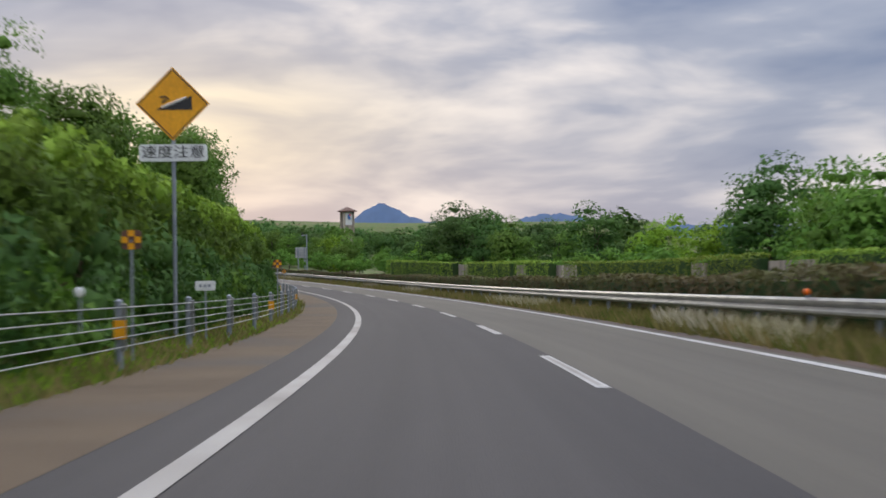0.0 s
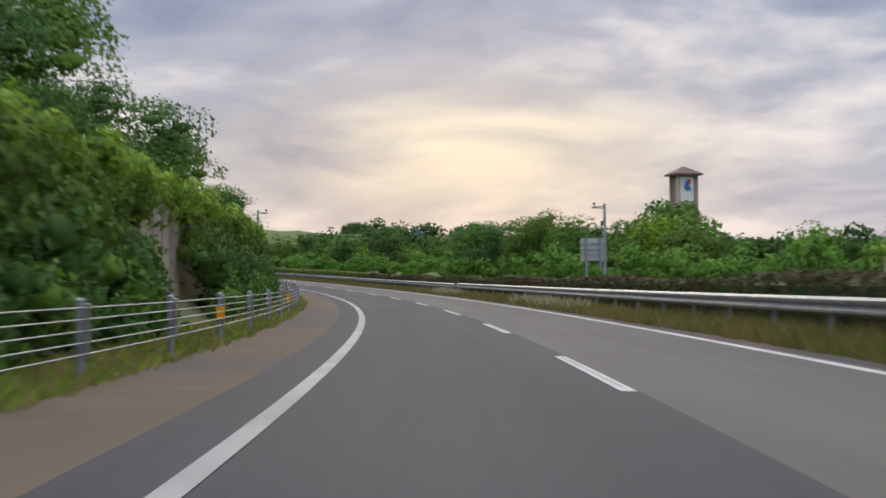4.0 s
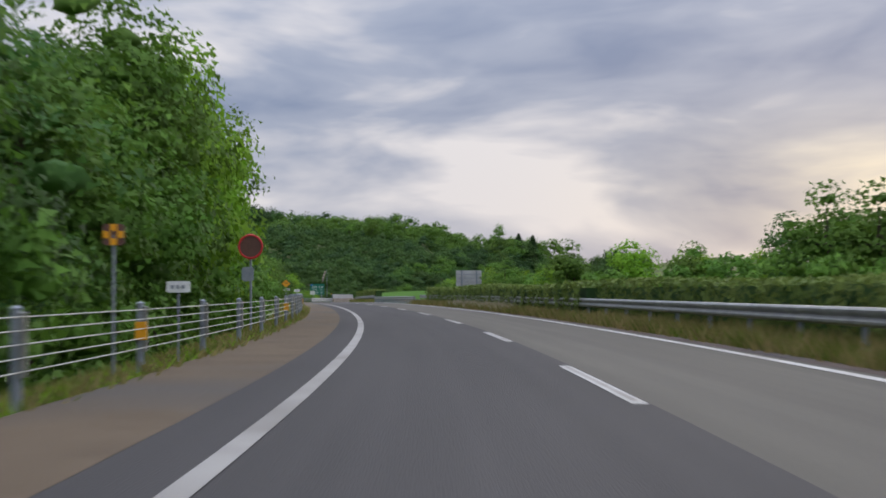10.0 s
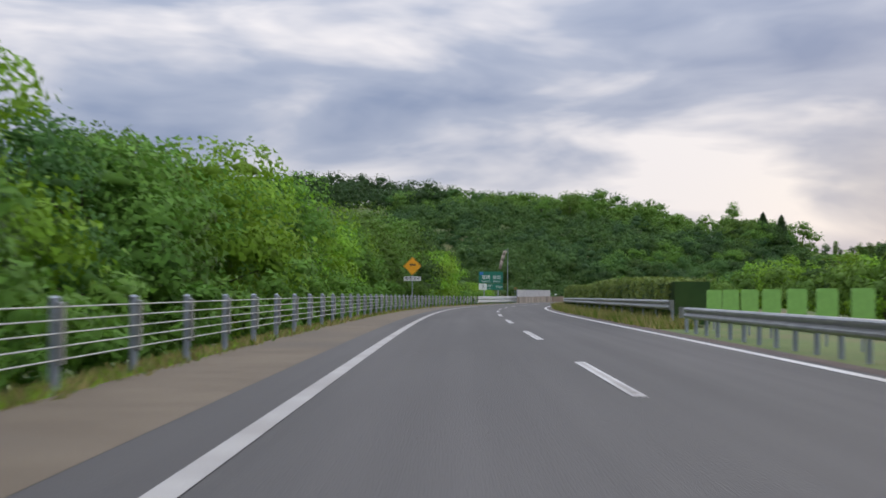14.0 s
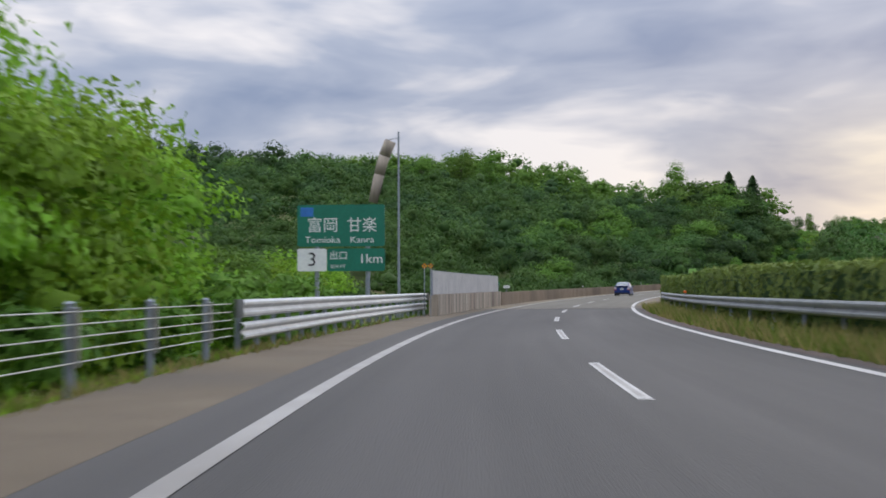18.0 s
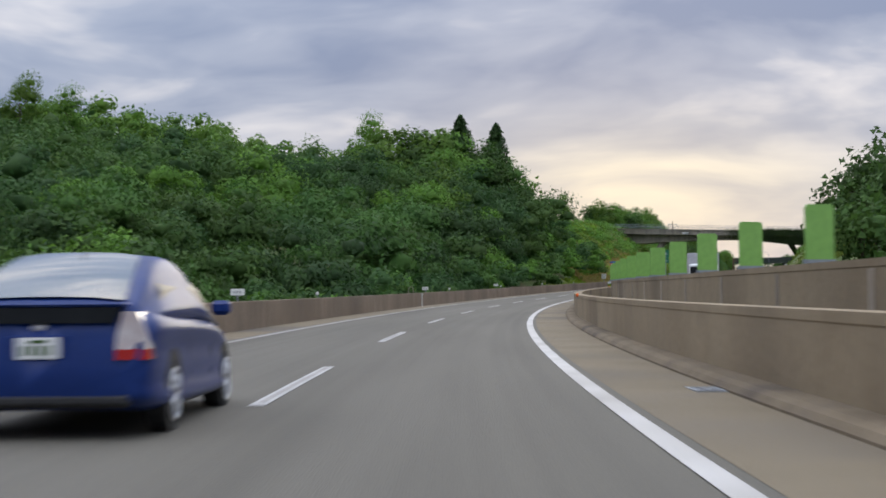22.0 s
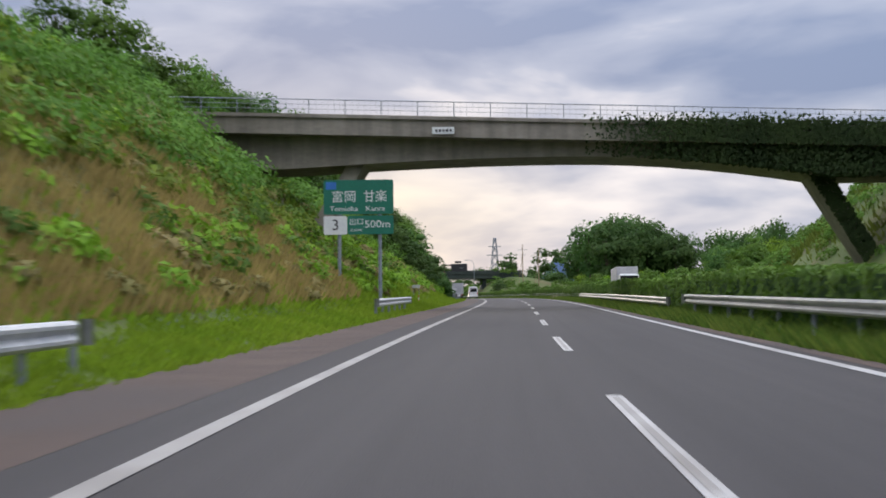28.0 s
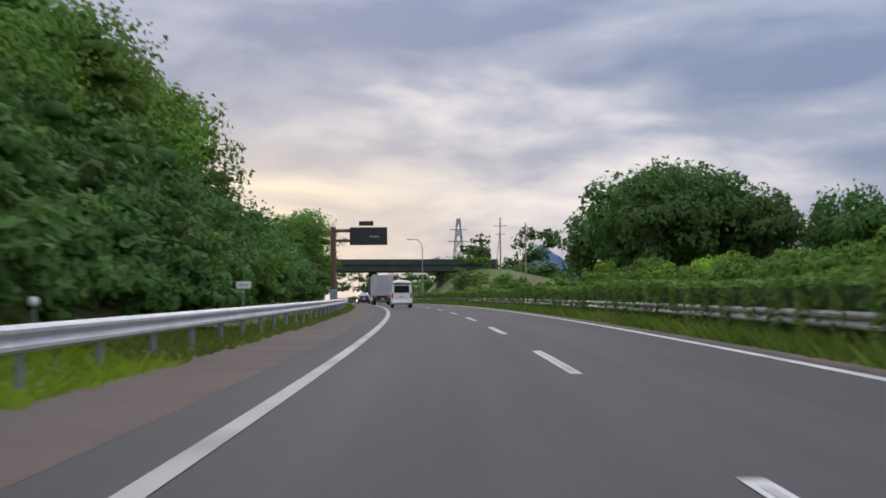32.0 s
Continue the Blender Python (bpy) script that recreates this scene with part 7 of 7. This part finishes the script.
    for z, w in ((0.70, 0.16), (0.665, 0.10)):
        box(bm, 0.40, 0.40 + w, 0.012, 0.03, z, z + 0.018)
    part("name_bars", bm, M["alloy"], root)
    bm = bmesh.new()
    rod(bm, (0, 1.45, 1.47), (0, 1.32, 1.60), 0.008, sides=5)
    part("aerial", bm, M["trim"], root)
    wheels(root, (-0.77, 0.77), (0.92, 3.62), 0.31, 0.20)
    return root


hatchback(830.1, -1.2, M["car_blue"], "dark blue five-door hatchback with pale rear window and clear lamps")
hatchback(1404, -3.0, M["car_dark"], "dark hatchback far ahead in the slow lane")
hatchback(908, 14.2, M["car_white"], "white hatchback on the opposite viaduct", turn=180)


def van(s, off, label):
    root = tagged(empty("van", stand(s, off)), label, "van")
    half = lambda w, lo, hi: [(0.0, lo), (w - 0.06, lo), (w, lo + 0.15), (w, 1.15), (w - 0.12, hi - 0.18), (w - 0.3, hi - 0.04), (0.0, hi)]
    secs = [(0.0, half(0.80, 0.36, 2.14)), (0.12, half(0.845, 0.30, 2.22)), (2.6, half(0.85, 0.28, 2.24)), (3.7, half(0.85, 0.28, 2.18)), (4.2, [(0.0, 0.28), (0.79, 0.28), (0.83, 0.43), (0.83, 1.0), (0.76, 1.35), (0.6, 1.5), (0.0, 1.55)]), (4.65, [(0.0, 0.34), (0.68, 0.34), (0.74, 0.45), (0.74, 0.8), (0.68, 0.95), (0.5, 1.0), (0.0, 1.05)])]
    part("body", loft(secs), M["car_white"], root)
    bm = bmesh.new()
    plate(bm, [(-0.62, 1.22), (0.62, 1.22), (0.58, 1.78), (-0.58, 1.78)], -0.03, 0.01)
    part("rear_window", bm, M["glass"], root)
    bm = bmesh.new()
    box(bm, -0.70, 0.70, -0.035, 0.0, 1.86, 1.98, 0.01)
    part("high_lamp_panel", bm, M["trim"], root)
    for sx in (-1, 1):
        bm = bmesh.new()
        box(bm, min(sx * 0.68, sx * 0.82), max(sx * 0.68, sx * 0.82), -0.02, 0.06, 0.78, 1.18, 0.015)
        part("tail_lamp", bm, M["lamp_red"], root)
        bm = bmesh.new()
        plate(bm, [(0, 0), (0, 0.01), (0.01, 0.01)], 0, 0.01)
        bm.clear()
        vs = [(sx * 0.852, 0.35, 1.22), (sx * 0.852, 3.6, 1.22), (sx * 0.765, 3.5, 1.82), (sx * 0.765, 0.45, 1.82)]
        bm.faces.new([bm.verts.new(v) for v in vs])
        part("side_window", bm, M["glass"], root)
    bm = bmesh.new()
    box(bm, -0.82, 0.82, -0.10, 0.06, 0.34, 0.56, 0.03)
    part("bumper", bm, M["car_white"], root)
    plate_bars(root, 0, -0.02, 0.92)
    wheels(root, (-0.74, 0.74), (0.95, 3.55), 0.32, 0.2)
    return root


van(1320.5, -2.05, "white high-roof van driving ahead in the slow lane")


def box_truck(s, off, label, turn=0.0, cab_col="car_white", length=7.0):
    root = tagged(empty("box_truck", stand(s, off, 0, turn)), label, "truck")
    bm = bmesh.new()
    box(bm, -1.15, 1.15, 0, length, 1.0, 3.35, 0.04)
    cargo = part("cargo_box", bm, M["panel_grey"], root)
    bm = bmesh.new()
    for x in (-0.02, 0.02):
        box(bm, x - 0.008, x + 0.008, -0.012, 0.0, 1.08, 3.25)
    for x in (-0.5, 0.5):
        rod(bm, (x, -0.03, 1.05), (x, -0.03, 3.3), 0.02, sides=6)
    part("door_bars", bm, M["galv_dull"], cargo)
    bm = bmesh.new()
    box(bm, -1.05, 1.05, length + 0.15, length + 1.9, 0.6, 2.5, 0.12)
    cab = part("cab", bm, M[cab_col], root)
    bm = bmesh.new()
    box(bm, -0.95, 0.95, length + 1.87, length + 1.93, 1.55, 2.3, 0.02)
    part("windscreen", bm, M["glass"], cab)
    bm = bmesh.new()
    box(bm, -0.45, 0.45, 0.1, length + 1.6, 0.62, 1.0)
    box(bm, -1.1, 1.1, -0.02, 0.08, 0.55, 0.72)
    part("chassis", bm, M["trim"], root)
    for sx in (-1, 1):
        bm = bmesh.new()
        box(bm, sx * 0.85 - 0.2, sx * 0.85 + 0.2, -0.04, 0.0, 0.78, 0.94, 0.01)
        part("tail_lamp", bm, M["lamp_red"], root)
    plate_bars(root, 0, -0.04, 0.64)
    wheels(root, (-0.9, 0.9), (1.4, length + 0.9), 0.42, 0.28)
    return root


def far_overpass(s):
    root = tagged(empty("far_overpass", stand(s, 8)), "concrete flyover crossing the road in the distance, shade painted as dark colour", "bridge")
    # slab, parapets and piers all take the colour with shade painted in
    bm = bmesh.new()
    box(bm, -26, 26, -4, 4, 6.6, 8.2, 0.05)
    part("deck_slab", bm, M["girder_dark"], root)
    for y in (-4.1, 4.1):
        bm = bmesh.new()
        box(bm, -26, 26, y - 0.12, y + 0.12, 8.0, 9.2, 0.03)
        part("parapet", bm, M["girder_dark"], root)
    for x in (-15.5, -0.9, 14.0):
        bm = bmesh.new()
        box(bm, x - 0.6, x + 0.6, -2.5, 2.5, -0.5, 6.65, 0.1)
        part("pier", bm, M["girder_dark"], root)


far_overpass(1520)
box_truck(1366, -2.3, "grey box truck ahead of the white van")
box_truck(1214.5, 11.9, "white box truck on the opposite carriageway", turn=180)
box_truck(938, 13.8, "white box truck on the opposite viaduct", turn=180, length=8.5)


# two lamps on tall curved poles by the junction ahead
def street_lamp(s, off, h):
    root = tagged(empty("street_lamp", stand(s, off)), "tall grey street lamp with a curved arm", "street lamp", "street lamps")
    bm = bmesh.new()
    rod(bm, (0, 0, -0.3), (0, 0, h * 0.86), 0.10, 0.07, sides=8)
    pts = [Vector((0, 0, h * 0.86)), Vector((-0.3, 0, h * 0.95)), Vector((-0.9, 0, h)), Vector((-2.0, 0, h))]
    for a, b in zip(pts[:-1], pts[1:]):
        rod(bm, a, b, 0.06, sides=8)
    part("pole", bm, M["galv_dull"], root)
    bm = bmesh.new()
    box(bm, -2.6, -1.9, -0.15, 0.15, h - 0.08, h + 0.08, 0.03)
    part("lamp_head", bm, M["galv_dull"], root)


street_lamp(1445, 9.0, 10.5)
street_lamp(1475, -8.0, 10.0)


# ---- small roadside pieces ----


def small_pieces():
    root = tagged(empty("kilometre_plate", stand(766.9, -5.33)), "small green plate on a short post above the parapet", "plate")
    bm = bmesh.new()
    rod(bm, (0, 0.02, 0.85), (0, 0.02, 1.45), 0.018, sides=6)
    part("post", bm, M["galv_dull"], root)
    p = board(root, -0.1, 0.1, 1.34, 1.52, "green", "plate")
    bm = bmesh.new()
    box(bm, -0.05, 0.05, -0.022, -0.016, 1.41, 1.45)
    part("number_bar", bm, M["white"], p)

    root = tagged(empty("white_post", stand(914.8, -5.06)), "slim white pipe standing against the parapet", "pipe")
    bm = bmesh.new()
    rod(bm, (0, 0, 0.0), (0, 0, 0.84), 0.035, sides=8)
    part("pipe", bm, M["white"], root)
    bm = bmesh.new()
    rod(bm, (0, 0, 0.84), (0, 0, 0.87), 0.042, 0.02, sides=8)
    part("cap", bm, M["galv_dull"], root)

    root = tagged(empty("steel_hoop", stand(911.3, -5.28)), "bent steel hoop standing on the parapet", "hoop")
    bm = bmesh.new()
    pts = [(-0.16, 0.84), (-0.16, 1.15), (-0.10, 1.26), (0.0, 1.30), (0.10, 1.26), (0.16, 1.15), (0.16, 0.84)]
    for a, b in zip(pts[:-1], pts[1:]):
        rod(bm, (a[0], 0, a[1]), (b[0], 0, b[1]), 0.02, sides=6)
    part("hoop", bm, M["concrete_pale"], root)

    root = tagged(empty("marker_post", stand(1149.7, -7.7)), "short white marker post with red bands in the weeds", "marker post")
    for i in range(5):
        bm = bmesh.new()
        rod(bm, (0, 0, -0.1 + i * 0.18), (0, 0, 0.08 + i * 0.18), 0.035, sides=8)
        part("band", bm, M["white" if i % 2 else "red"], root)

    root = tagged(empty("blank_sign", stand(1153.2, -8.1)), "weathered blank plate seen from behind on two thin posts", "road sign")
    posts(root, [-0.2, 0.2], 1.5, 0.02, low=-0.5)
    board(root, -0.28, 0.28, 1.3, 1.52, "panel_grey", "plate")

    for s in (957.5, 996.0):
        root = tagged(empty("drain_pipe", stand(s, 5.31)), "dark rusty drain pipe in a joint of the median parapet", "pipe", "median drain pipes")
        bm = bmesh.new()
        rod(bm, (0, 0, 0.18), (0, 0, 0.84), 0.045, sides=8)
        part("pipe", bm, M["trim"], root)
        bm = bmesh.new()
        box(bm, -0.06, 0.06, -0.06, 0.06, 0.46, 0.52, 0.01)
        part("clamp", bm, M["brown_steel"], root)

    first = None
    for s, o in ((835.5, 4.78), (793, 4.78)):
        if first is None:
            first = tagged(empty("drain_grate", stand(s, o)), "pale steel drain grate beside the median kerb", "drain grate", "drain grates")
            bm = bmesh.new()
            for x in (-0.17, 0.14):
                box(bm, x, x + 0.03, -0.4, 0.4, -0.02, 0.016)
            for y in (-0.4, 0.37):
                box(bm, -0.14, 0.14, y, y + 0.03, -0.02, 0.016)
            part("frame", bm, M["galv_dull"], first)
            for i in range(7):
                bm = bmesh.new()
                box(bm, -0.14, 0.14, -0.34 + i * 0.1, -0.30 + i * 0.1, -0.02, 0.012)
                part("bar", bm, M["galv_dull"], first)
        else:
            copy_thing(first, stand(s, o))


small_pieces()
